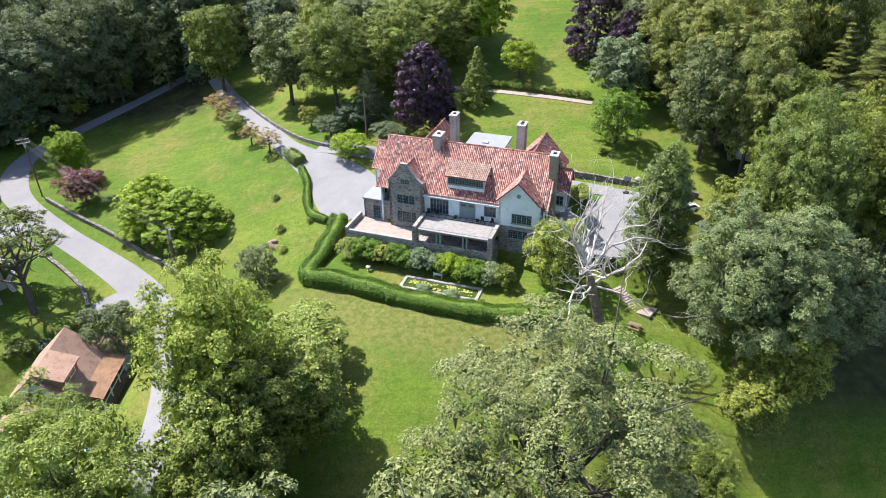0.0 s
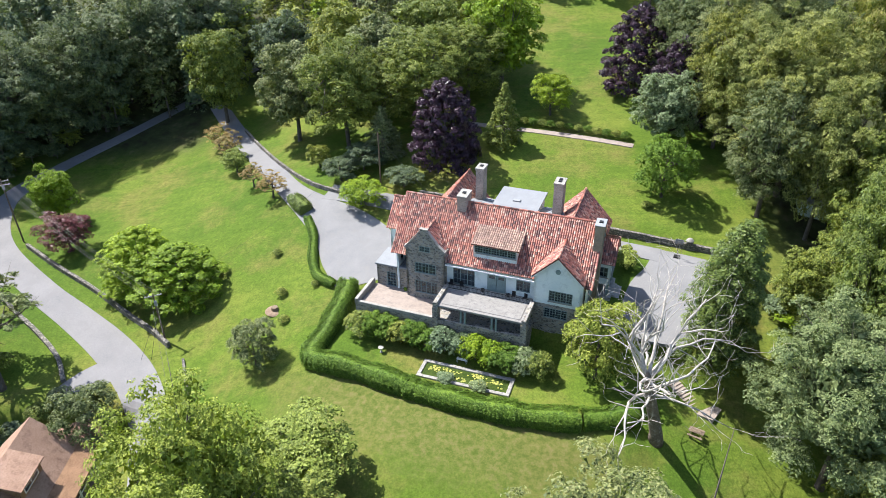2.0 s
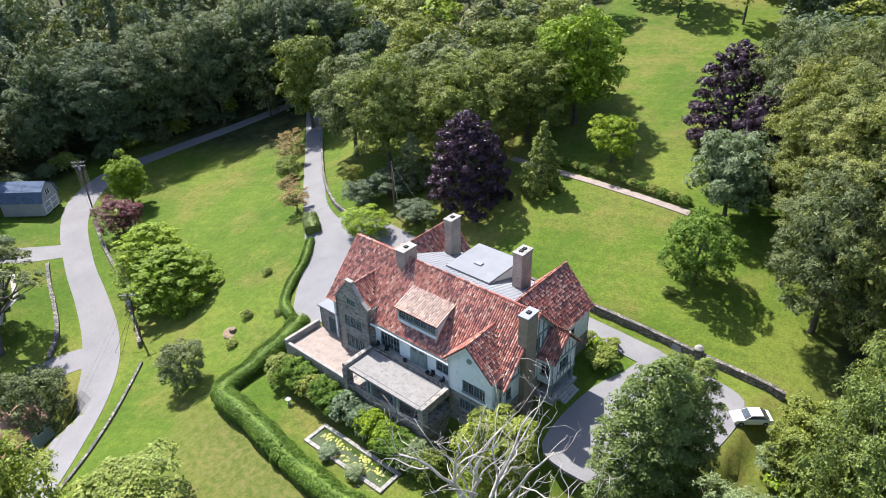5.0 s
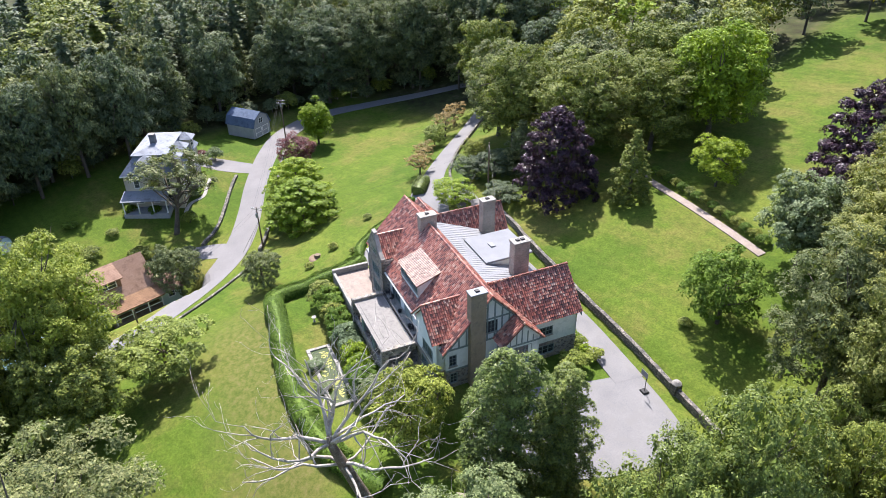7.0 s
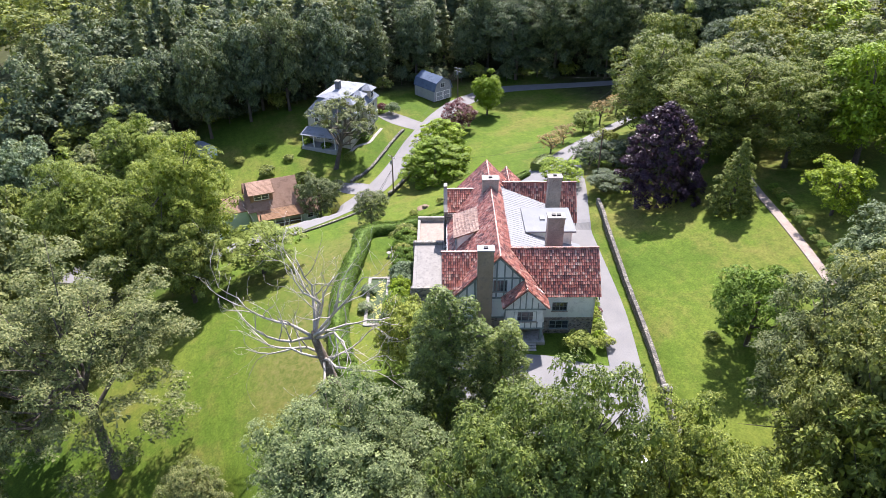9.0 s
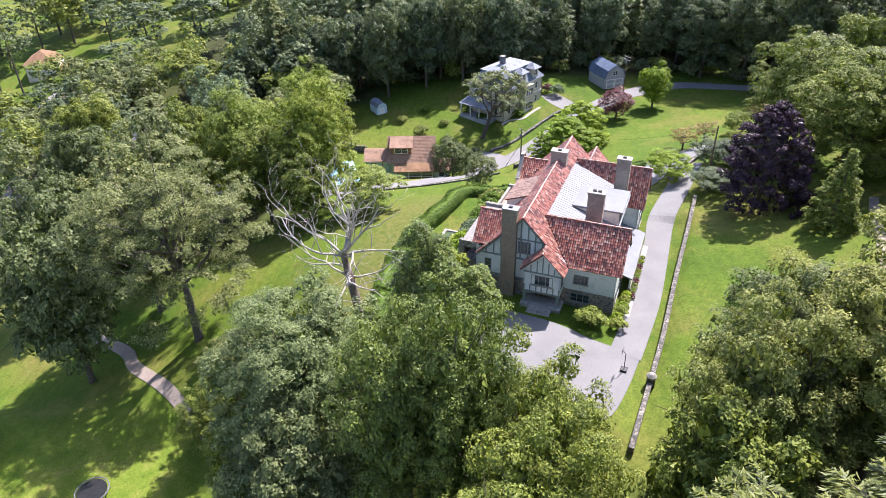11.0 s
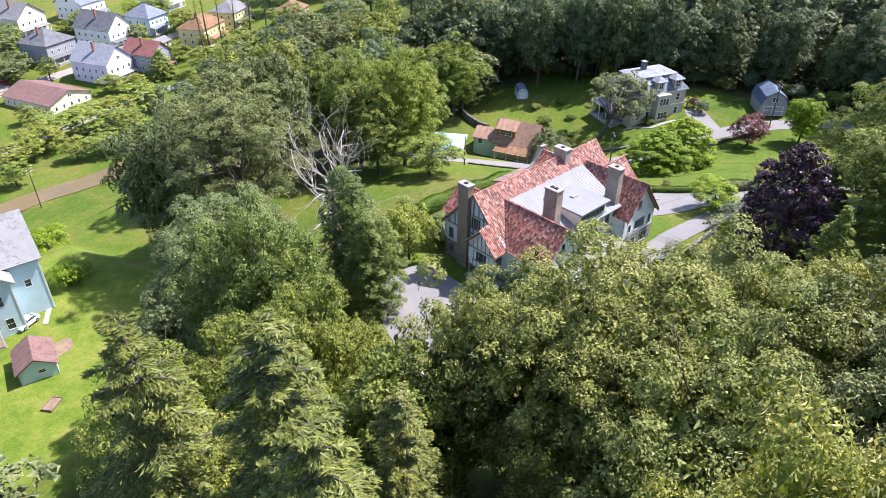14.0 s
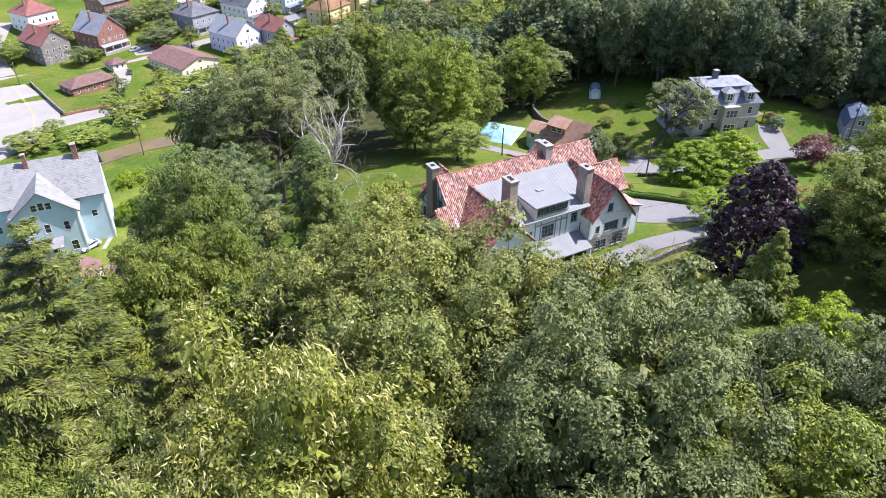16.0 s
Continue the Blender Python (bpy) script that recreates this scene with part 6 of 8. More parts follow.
# ---- garden: hedge, shrubs, pond, walls ----
def hedge_along(rows, wide, high, name, label, leaf="hedge", seed=1, per=150, size=0.22, rounded=0.5):
    """A clipped hedge on the ground: a dense body under a skin of small leaves."""
    rng = np.random.default_rng(seed)
    c = curve_points([(*p, 0) for p in rows], 0.5)[:, :2]
    d = np.gradient(c, axis=0)
    d /= np.linalg.norm(d, axis=1)[:, None]
    s = np.stack([-d[:, 1], d[:, 0]], 1)
    z = height(c[:, 0], c[:, 1])
    bumps = 1 + 0.07 * np.sin(np.arange(len(c)) * 0.5 + seed) + rng.normal(0, 0.025, len(c))
    prof = [(-0.5, -0.1), (-0.53, 0.5), (-0.44, 0.86), (-0.25, 0.98), (0, 1.0), (0.25, 0.98), (0.44, 0.86), (0.53, 0.5), (0.5, -0.1)]
    k = len(prof)
    V3 = np.array([[*(c[i] + s[i] * x * wide * 0.86 * bumps[i]), z[i] + y * high * 0.90 * bumps[i]] for i in range(len(c)) for x, y in prof])
    F = [(i * k + j, i * k + j + 1, (i + 1) * k + j + 1, (i + 1) * k + j) for i in range(len(c) - 1) for j in range(k - 1)]
    F += [tuple(range(k)), tuple(range((len(c) - 1) * k, len(c) * k))[::-1]]
    length = np.linalg.norm(np.diff(c, axis=0), axis=1).sum()
    n = int(length * (wide + 2 * high) * per)
    i, t = rng.integers(0, len(c), n), rng.uniform(-0.98, 0.98, n)
    ang = t * np.pi / 2
    side = np.sign(np.sin(ang)) * np.abs(np.sin(ang)) ** 0.45
    up = np.abs(np.cos(ang)) ** 0.45
    low = rng.uniform(0, 1, n) < 0.3
    up = np.where(low, rng.uniform(0.05, 0.8, n), up)
    side = np.where(low, np.sign(t), side)
    jit = rng.uniform(0.92, 1.07, n)
    p = np.stack([c[i, 0] + s[i, 0] * side * wide * 0.5 * jit * bumps[i], c[i, 1] + s[i, 1] * side * wide * 0.5 * jit * bumps[i], z[i] + up * high * jit * bumps[i]], 1)
    p[:, :2] += d[i] * rng.uniform(-0.3, 0.3, (n, 1))
    nr = np.stack([s[i, 0] * side, s[i, 1] * side, up + 0.2], 1) + rng.normal(0, 0.4, (n, 3))
    t_ = thing(name, label, "hedge")
    body = bpy.data.meshes.new("body")
    body.from_pydata(V3.tolist(), [], F)
    part("body", body, M[leaf], t_, tidy=False)
    part("foliage", leaf_mesh("foliage", p, nr, size, rng, 0.6), M[leaf], t_, tidy=False)
    return t_


hedge_along([(-18.9, 105.4), (-19.4, 101.5), (-20.6, 96), (-22.0, 91.6), (-20.2, 89.2), (-14.5, 86.9), (-8.0, 83.8)], 2.9, 2.1, "hedge", "thick clipped green hedge round the garden terrace", seed=1)
hedge_along([(-7.6, 83.6), (-3, 81.8), (3, 80.0), (9, 79.0), (13.2, 78.8)], 2.9, 2.0, "hedge", "thick clipped green hedge below the pond", seed=2)
hedge_along([(14.0, 79.0), (17.5, 79.3), (20.0, 80.2)], 2.8, 1.9, "hedge", "short clipped hedge beside the dead tree", seed=3)
hedge_along([(-29.4, 125.0), (-27.3, 119.5), (-26.3, 113.5), (-24.6, 109.4), (-21.6, 106.8)], 1.5, 1.1, "hedge", "low clipped hedge bordering the forecourt", seed=4)
hedge_along([(-33.4, 131.6), (-31.8, 129.4), (-30.2, 127.4)], 2.6, 1.9, "hedge", "rounded clipped yew at the drive's bend", "cedar", seed=5)

# rhododendrons under the porch
rng = random.Random(21)
for i, u in enumerate((-13.2, -11.2, -9.4, -7.2, -5.2, -3.0, -0.8, 1.6, 3.8, 6.0, 8.4, 10.8, 12.6)):
    x, y = H2(u, -8.9 + rng.uniform(-0.4, 0.4))
    leaf = "lime" if u in (3.8, 6.0) else "pale" if u in (-0.8, 1.6, 10.8) else "hedge" if i % 3 else "maple"
    plant("bush", 1 + i % 3, x, y, rng.uniform(2.1, 2.7), rng.uniform(3.0, 3.8), leaf, "bushy rhododendron against the porch wall", "shrub", "shrubs below the porch", "shrub")

# pond
px, py = H2(3.7, -12.8)
pond = thing("pond", "long stone-edged lily pond on the garden terrace", "pond", pose(px, py, 0.1, 0, 0, -17.0))
L, B = 6.35, 1.75
for a, b, c_, d_ in ((-L, -B, L, -B + 0.5), (-L, B - 0.5, L, B), (-L, -B + 0.5, -L + 0.5, B - 0.5), (L - 0.5, -B + 0.5, L, B - 0.5)):
    horizontal = c_ - a > d_ - b
    k = max(1, int(round(max(c_ - a, d_ - b) / 0.9)))
    for i in range(k):
        q = Mb()
        if horizontal:
            q.block((a + (c_ - a) * i / k + 0.01, b, -0.5), (a + (c_ - a) * (i + 1) / k - 0.01, d_, 0.24 + 0.03 * math.sin(i * 5)), 0.04)
        else:
            q.block((a, b + (d_ - b) * i / k + 0.01, -0.5), (c_, b + (d_ - b) * (i + 1) / k - 0.01, 0.24 + 0.03 * math.sin(i * 5)), 0.04)
        part("coping_stone", q, M["coping"], pond)
part("water", Mb().block((-L + 0.45, -B + 0.45, -0.4), (L - 0.45, B - 0.45, 0.06), 0.0), M["water"], pond, "dark green water")
rng = random.Random(5)
pad_leaf = leaves("lily_pad_leaves", (0.10, 0.13, 0.02), (0.22, 0.24, 0.05), (0.42, 0.40, 0.12))
for _ in range(120):
    k = rng.choice(((-4.2, 0.4), (-2.2, 0.5), (-0.6, -0.6), (1.4, 0.6), (2.2, -0.3), (4.4, 0.2)))
    x, y, r_ = k[0] + rng.gauss(0, 0.55), k[1] + rng.gauss(0, 0.33), rng.uniform(0.1, 0.2)
    if abs(x) < L - 0.7 and abs(y) < B - 0.7:
        pad = Mb()
        pad.add([(x, y, 0.075)] + [(x + r_ * math.cos(a * 0.75), y + r_ * math.sin(a * 0.75), 0.07 + rng.uniform(0, 0.02)) for a in range(9)], [(0, i, i + 1) for i in range(1, 9)])
        part("lily_pad", pad, pad_leaf, pond, tidy=False)
for a, b in ((-2.2, -1.6), (2.4, -1.6)):
    x, y = H2(3.7 + a, -12.8 + b)
    plant("bush", 2, x, y, 1.25, 1.1, "pale", "low blue-grey juniper at the pond's edge", "shrub", "junipers at the pond", "shrub")
x, y = H2(3.7, -12.8)


def garden_bench(x, y, turn):
    b = thing("garden_bench", "white painted garden bench beside the pond", "bench", pose(x, y, ground_z(x, y), 0, 0, turn))
    for i in range(4):
        part("seat_slat", Mb().block((-0.7, -0.22 + i * 0.12, 0.42), (0.7, -0.13 + i * 0.12, 0.46), 0.01), M["white"], b)
    for i in range(3):
        part("back_slat", Mb().block((-0.7, 0.26, 0.55 + i * 0.13), (0.7, 0.30, 0.64 + i * 0.13), 0.01), M["white"], b)
    for u in (-0.68, 0.62):
        for v, h in ((-0.22, 0.62), (0.25, 0.95)):
            part("leg", Mb().block((u, v, 0), (u + 0.06, v + 0.06, h), 0.01), M["white"], b)
        part("armrest", Mb().block((u - 0.01, -0.24, 0.62), (u + 0.07, 0.3, 0.66), 0.01), M["white"], b)


garden_bench(-0.9, 89.9, 162)
bb = thing("bird_bath", "small pale stone bird bath on the lawn", "bird bath", pose(-12.2, 91.6, ground_z(-12.2, 91.6)))
part("pedestal", Mb().lathe([(0.22, 0), (0.2, 0.08), (0.1, 0.16), (0.09, 0.6), (0.16, 0.7)], 10), M["concrete"], bb, smooth=True)
part("bowl", Mb().lathe([(0.1, 0.68), (0.36, 0.82), (0.4, 0.86), (0.33, 0.85), (0.1, 0.77)], 12), M["concrete"], bb, smooth=True)
st = thing("tree_stump", "sawn grey tree stump in bare earth", "stump", pose(-30.5, 103.6, ground_z(-30.5, 103.6)))
part("stump", Mb().lathe([(0.75, -0.2), (0.6, 0.1), (0.52, 0.5), (0.5, 0.62), (0.05, 0.63)], 11), M["wood"], st)
part("bare_patch", Mb().lathe([(1.6, -0.1), (1.3, 0.05), (0.6, 0.1)], 12), M["earth"], st, "bare earth around the stump")


def picnic_table(x, y, turn):
    t = thing("picnic_table", "weathered wooden picnic table on the lawn", "table", pose(x, y, ground_z(x, y), 0, 0, turn))
    for i in range(5):
        part("top_plank", Mb().block((-0.9, -0.37 + i * 0.15, 0.72), (0.9, -0.24 + i * 0.15, 0.76), 0.01), M["wood"], t)
    for s in (-1, 1):
        part("seat_plank", Mb().block((-0.9, s * 0.72 - 0.13, 0.43), (0.9, s * 0.72 + 0.13, 0.47), 0.01), M["wood"], t)
        for k in (-1, 1):
            part("leg", Mb().tube([(s * 0.62, k * 0.62, 0), (s * 0.62, k * 0.2, 0.72)], [0.05, 0.05], 4), M["wood"], t)
        part("brace", Mb().block((s * 0.62 - 0.04, -0.8, 0.37), (s * 0.62 + 0.04, 0.8, 0.43), 0.01), M["wood"], t)


picnic_table(27.8, 79.1, -30)

# small shrubs on the west lawn
for x, y, R, h in ((-33.3, 117.0, 0.9, 1.0), (-30.2, 106.8, 1.0, 1.2), (-28.4, 100.6, 0.9, 1.0), (-24.8, 107.6, 0.7, 0.9), (30.2, 123.5, 1.0, 1.0)):
    plant("bush", 1, x, y, R, h, "maple", "small rounded shrub on the open lawn", "shrub", "small lawn shrubs", "shrub")
plant("bush", 3, *H2(20.4, 15.0), 2.0, 2.6, "yellow", "yellow-green flowering shrub by the entrance", "shrub", name="shrub")
for i, (u, v, r_) in enumerate(((12.6, 18.6, 0.75), (14.0, 18.6, 0.85), (15.4, 18.6, 0.8), (16.9, 18.5, 1.0), (18.3, 18.2, 0.85), (20.0, 18.6, 1.15))):
    plant("bush", 1 + i % 3, *H2(u, v), r_, r_ * 1.5, "yellow" if i % 2 else "lime", "clipped golden ball shrub along the walk", "shrub", "clipped balls along the walk", "shrub")
for i in range(9):
    plant("bush", 1 + i % 3, *H2(2 + i * 1.3, 19.35), 0.5, 0.8, ("yellow", "lime", "plum")[i % 3], "low flowering border plant behind the mansion", "plant", "border plants", "plant")

# walls and paths
solid("garden_wall", wall_along([H2(-18, 25.2), H2(-8, 25.0), H2(6, 24.6), H2(20, 24.4), H2(28.5, 24.0), H2(40, 23.4)], 0.6, 1.05, seed=3), M["fieldstone"], "low grey fieldstone wall along the drive", "wall", kind="structure")
wp = thing("gate_pier", "round-capped fieldstone pier in the garden wall", "pier", pose(*H2(29.2, 24.0), ground_z(*H2(29.2, 24.0)), 0, 0, -18))
part("pier", Mb().block((-0.5, -0.5, -0.5), (0.5, 0.5, 1.5), 0.06), M["fieldstone"], wp)
part("cap", Mb().lathe([(0.62, 1.5), (0.62, 1.62), (0.3, 1.95), (0.05, 2.02)], 12), M["coping"], wp)
solid("lane_wall", wall_along([(-86.6, 128.9), (-77.4, 122.2), (-66.6, 115.1), (-57.4, 108.3), (-51.4, 103.9), (-47.2, 100.2)], 0.6, 0.95, seed=4), M["fieldstone"], "long grey fieldstone wall beside the lane", "wall", kind="structure")
solid("edging_wall", wall_along([(-43.6, 96.8), (-41.2, 91.5), (-38.6, 85.5), (-36.4, 79.0), (-35.0, 72.0)], 0.4, 0.4, seed=5, wobble=0.02), M["fieldstone"], "low pale stone edging beside the lane", "wall", kind="structure")
solid("drive_wall", wall_along([(-54, 169.5), (-46.5, 157.5), (-38.6, 145.6), (-31.0, 136.6), (-24.0, 131.6)], 0.5, 0.75, seed=6), M["fieldstone"], "low fieldstone wall beside the driveway", "wall", kind="structure")
solid("garden_path", ribbon([(-2, 154.2, 1.2), (4.5, 151.4, 1.3), (14, 148.0, 1.3), (24, 144.3, 1.3), (31, 141.6, 1.3)], 0.14), M["paving"], "straight pinkish stone path across the upper lawn", "path", kind="structure")
for i in range(15):
    x, y = 5.5 + i * 1.75, 153.2 - i * 0.66
    plant("bush", 1 + i % 3, x, y, 1.1, 1.5, "maple" if i % 2 else "hedge", "low shrub in the row beside the upper path", "shrub", "shrubs beside the upper path", "shrub")

# steps down the east bank
steps = thing("garden_steps", "weathered stone garden steps down the bank", "steps", pose(26.4, 86.6, 0, 0, 0, -54))
for i in range(12):
    part("step", Mb().block((i * 0.42, -0.9, -1.6 - i * 0.13), (i * 0.42 + 0.5, 0.9, 0.5 - i * 0.13), 0.03), M["paving"], steps)
solid("landing", Mb().prism([(28.6, 82.0, -1.6), (30.4, 81.0, -1.6), (32.0, 83.0, -1.6), (30.2, 84.2, -1.6)], (0, 0, 0.75)), M["paving"], "pinkish paved landing at the foot of the steps", "paving", kind="structure")
solid("lower_path", ribbon([(33.4, 60.0, 1.1), (29, 54, 1.3), (22.9, 47, 1.8), (15.7, 37.2, 2.0), (11, 33, 2.0), (4, 22, 1.6)], 0.12), M["paving"], "worn pinkish path winding down the slope", "path", kind="structure")
plant("bush", 2, 47.0, 98.5, 3.2, 2.0, "lime", "bright ivy mound beside the court", "shrub", name="shrub")
plant("bush", 1, 44.6, 100.5, 2.2, 2.6, "pale", "grey-green shrub beside the court", "shrub", name="shrub")

# basketball hoop
bh = thing("basketball_hoop", "freestanding basketball hoop on the court", "hoop", pose(32.5, 110.9, ground_z(32.5, 110.9), 0, 0, -20))
part("base", Mb().block((-0.45, -0.1, 0.1), (0.45, 0.7, 0.35), 0.05), M["iron"], bh)
part("pole", Mb().tube([(0, 0.3, 0.3), (0, 0.25, 2.6), (0, -0.1, 3.0)], [0.05, 0.05, 0.04], 8), M["iron"], bh)
part("backboard", Mb().block((-0.6, -0.18, 2.75), (0.6, -0.14, 3.6), 0.01), M["metal"], bh, "grey backboard")
part("rim", Mb().tube([(0.23 * math.cos(a * math.pi / 6), -0.42 + 0.23 * math.sin(a * math.pi / 6), 3.05) for a in range(13)], [0.015] * 13, 4), M["redbrick"], bh)


# ---- dead tree ----
def dead_tree(x, y):
    rng = random.Random(11)
    t = thing("dead_tree", "bare bleached dead tree with forking limbs", "tree", pose(x, y, ground_z(x, y)))
    trunk = [Vector((0, 0, -0.6)), Vector((-0.15, -0.1, 1.2)), Vector((-1.2, -1.0, 5.0)), Vector((-2.6, -2.2, 9.6)), Vector((-3.3, -2.9, 12.4)), Vector((-3.5, -3.0, 13.3))]
    part("trunk", Mb().tube(trunk, [1.05, 0.80, 0.68, 0.60, 0.42, 0.16], 11), M["deadbark"], t, "dark brown barked trunk", smooth=True, tidy=False)

    def grow(r, p, d, length, rad, depth, droop):
        pts, rads, q = [p], [rad], p.copy()
        k = 7 if depth < 2 else 5 if depth < 3 else 3
        for i in range(k):
            d = (d + Vector((rng.gauss(0, 0.25), rng.gauss(0, 0.25), rng.gauss(0.05 - droop, 0.20)))).normalized()
            q = q + d * length / k
            pts.append(q.copy())
            rads.append(max(0.014, rad * (1 - 0.72 * (i + 1) / k)))
        r.tube(pts, rads, 7 if depth < 2 else 5 if depth < 3 else 4)
        if depth < 4:
            for i in range(2, len(pts)):
                if rng.random() < (0.85 if depth < 2 else 0.68 if depth < 3 else 0.42):
                    side = d.cross(Vector((rng.gauss(0, 1), rng.gauss(0, 1), rng.gauss(0, 0.6)))).normalized()
                    nd = (d * 0.8 + side * rng.uniform(0.5, 1.0) + Vector((0, 0, 0.16))).normalized()
                    grow(r, pts[i], nd, length * rng.uniform(0.34, 0.60), rads[i] * rng.uniform(0.5, 0.75), depth + 1, droop * 0.5)

    for turn, rise, ln, rad, at in ((10, 8, 10.4, 0.30, 3), (50, 30, 10.2, 0.32, 4), (95, 16, 9.0, 0.27, 4), (130, 46, 11.0, 0.34, 4), (165, 24, 10.8, 0.33, 4), (200, 2, 10.2, 0.30, 3), (225, 40, 10.6, 0.33, 4), (255, -4, 9.0, 0.27, 3), (285, 18, 10.0, 0.30, 4), (320, 44, 10.2, 0.31, 4), (345, -8, 9.4, 0.26, 3), (25, 62, 10.6, 0.34, 4), (185, 68, 10.4, 0.33, 4), (75, 0, 8.2, 0.24, 3), (110, 72, 9.6, 0.28, 4)):
        r = Mb()
        c_, s_ = math.cos(radians(rise)), math.sin(radians(rise))
        grow(r, trunk[at].copy(), Vector((c_ * math.cos(radians(turn)), c_ * math.sin(radians(turn)), s_)), ln * 1.06, rad * 0.66, 1, 0.05 if rise < 15 else -0.02)
        part("limb", r, M["dead"], t, smooth=True, tidy=False)


dead_tree(22.6, 77.8)


# ---- poles and wires ----
def utility_pole(x, y, top, turn, label, can=True, arms=1):
    z = ground_z(x, y)
    h = top - z
    t = thing("utility_pole", label, "pole", pose(x, y, z, 0, 0, turn), "utility poles")
    part("pole", Mb().tube([(0, 0, -0.8), (0, 0, h * 0.5), (0, 0, h)], [0.17, 0.15, 0.11], 8), M["pole"], t)
    for i in range(arms):
        a = part("crossarm", Mb().block((-1.25, -0.06, h - 0.5 - i * 0.8), (1.25, 0.06, h - 0.36 - i * 0.8), 0.01), M["coping"], t)
        for u in (-1.15, -0.6, 0.6, 1.15):
            part("insulator", Mb().lathe([(0.05, 0), (0.06, 0.08), (0.03, 0.14)], 6, (u, 0, h - 0.36 - i * 0.8)), M["white"], a)
    if can:
        c = part("transformer", Mb().lathe([(0.22, 0), (0.24, 0.06), (0.24, 0.72), (0.2, 0.82), (0.06, 0.9)], 10, (0.1, -0.36, h - 2.0)), M["metal"], t, "grey transformer can")
        part("bracket", Mb().block((0.02, -0.2, h - 1.5), (0.14, -0.05, h - 1.4), 0.01), M["iron"], c)
    return x, y, top


POLES = {
    "lane": utility_pole(-48.3, 101.6, 2.3, 25, "wooden utility pole with transformer beside the lane"),
    "bend": utility_pole(-88.7, 131.0, 7.2, 30, "tall wooden utility pole at the lane's bend", True, 2),
    "drive": utility_pole(-17.0, 133.6, 16.0, 60, "wooden pole among trees by the drive", False, 0),
    "lower": utility_pole(-33.0, 72.0, 0.8, 0, "thin wooden pole below the cottage", False, 0),
    "creek": utility_pole(11.6, -25.0, -11.8, 20, "wooden utility pole beside the creek", False, 2),
    "town": utility_pole(-8.0, -84.0, -17.0, 60, "wooden utility pole along the town street", False, 1),
    "street": utility_pole(-58.0, -122.0, -16.0, 60, "wooden utility pole along the town street", False, 1),
    "corner": utility_pole(12.0, -124.0, -18.0, 60, "wooden utility pole at the street corner", False, 1),
}


def wire(a, b, sag, off=(0, 0), r_=0.014):
    p, q = Vector(a), Vector(b)
    pts = []
    for i in range(13):
        t = i / 12
        w = p.lerp(q, t) + Vector((off[0], off[1], -0.3 - sag * 4 * t * (1 - t)))
        pts.append(w)
    solid("wire", Mb().tube(pts, [r_] * 13, 3), M["iron"], "thin sagging overhead wire between poles", "wire", group="overhead wires", tidy=False)


for k in (-1.0, -0.5, 0.5, 1.0):
    wire(POLES["bend"], POLES["lane"], 1.3, (k * 0.7, k * 0.5))
for k in (-0.4, 0.4):
    wire(POLES["lane"], POLES["lower"], 0.8, (k, 0))
wire(POLES["lane"], POLES["drive"], 2.4)
wire(POLES["drive"], (*H2(-6.0, 18.0), 11.5), 0.6)
wire(POLES["drive"], (*H2(-10.0, 12.0), 13.0), 0.5)
wire(POLES["bend"], (-60.0, 178.0, 9.0), 1.5)
for k in (-0.5, 0.5):
    wire(POLES["creek"], (60.0, -8.0, -10.0), 1.2, (k, 0))
    wire(POLES["creek"], (-60.0, -20.0, -9.0), 1.6, (k, 0))
    wire(POLES["town"], POLES["street"], 1.2, (k, 0))
    wire(POLES["town"], POLES["corner"], 1.0, (k, 0))
wire((-48.3, 101.6, -0.5), (-51.5, 98.0, -8.6), 0.0, r_=0.03)
wire((-48.3, 101.6, -0.8), (-49.5, 97.6, -8.4), 0.0, r_=0.03)


# ---- neighbouring houses ----
def shingle(name, dark, light):
    return surface(name, dark, light, 0.5, 7, 0.9, 0.02, stain=tuple(0.75 * x for x in dark))


M["brown_shingle"] = shingle("brown_shingle", (0.165, 0.094, 0.053), (0.270, 0.161, 0.094))
M["tan_shingle"] = shingle("tan_shingle", (0.226, 0.136, 0.092), (0.321, 0.213, 0.157))
M["slate"] = shingle("blue_grey_slate", (0.12, 0.142, 0.178), (0.20, 0.228, 0.275))
M["barn_roof"] = shingle("blue_barn_shingle", (0.065, 0.095, 0.150), (0.115, 0.155, 0.225))
M["pale_roof"] = shingle("pale_grey_roof", (0.20, 0.22, 0.25), (0.28, 0.30, 0.335))
M["house_roof"] = shingle("light_grey_shingle", (0.19, 0.195, 0.20), (0.26, 0.262, 0.265))
M["grey_roof"] = shingle("grey_shingle", (0.149, 0.151, 0.158), (0.223, 0.227, 0.234))
M["dark_roof"] = shingle("charcoal_shingle", (0.085, 0.09, 0.10), (0.16, 0.165, 0.18))
M["red_roof"] = shingle("faded_red_shingle", (0.13, 0.075, 0.068), (0.20, 0.122, 0.110))
M["rust_roof"] = shingle("brick_red_metal_roof", (0.190, 0.074, 0.066), (0.255, 0.118, 0.104))
M["aqua_roof"] = surface("pale_blue_roof", (0.15, 0.32, 0.42), (0.24, 0.43, 0.53), 0.3, 5, 0.6, 0.005, stain=(0.32, 0.45, 0.50))
M["beige_wall"] = surface("beige_clapboard", (0.40, 0.37, 0.30), (0.50, 0.47, 0.39), 0.6, 12, 0.85, 0.01)
M["green_wall"] = surface("pale_green_clapboard", (0.36, 0.46, 0.40), (0.46, 0.56, 0.49), 0.6, 12, 0.85, 0.01)
M["blue_wall"] = surface("pale_blue_clapboard", (0.42, 0.56, 0.62), (0.52, 0.66, 0.71), 0.6, 12, 0.85, 0.01)
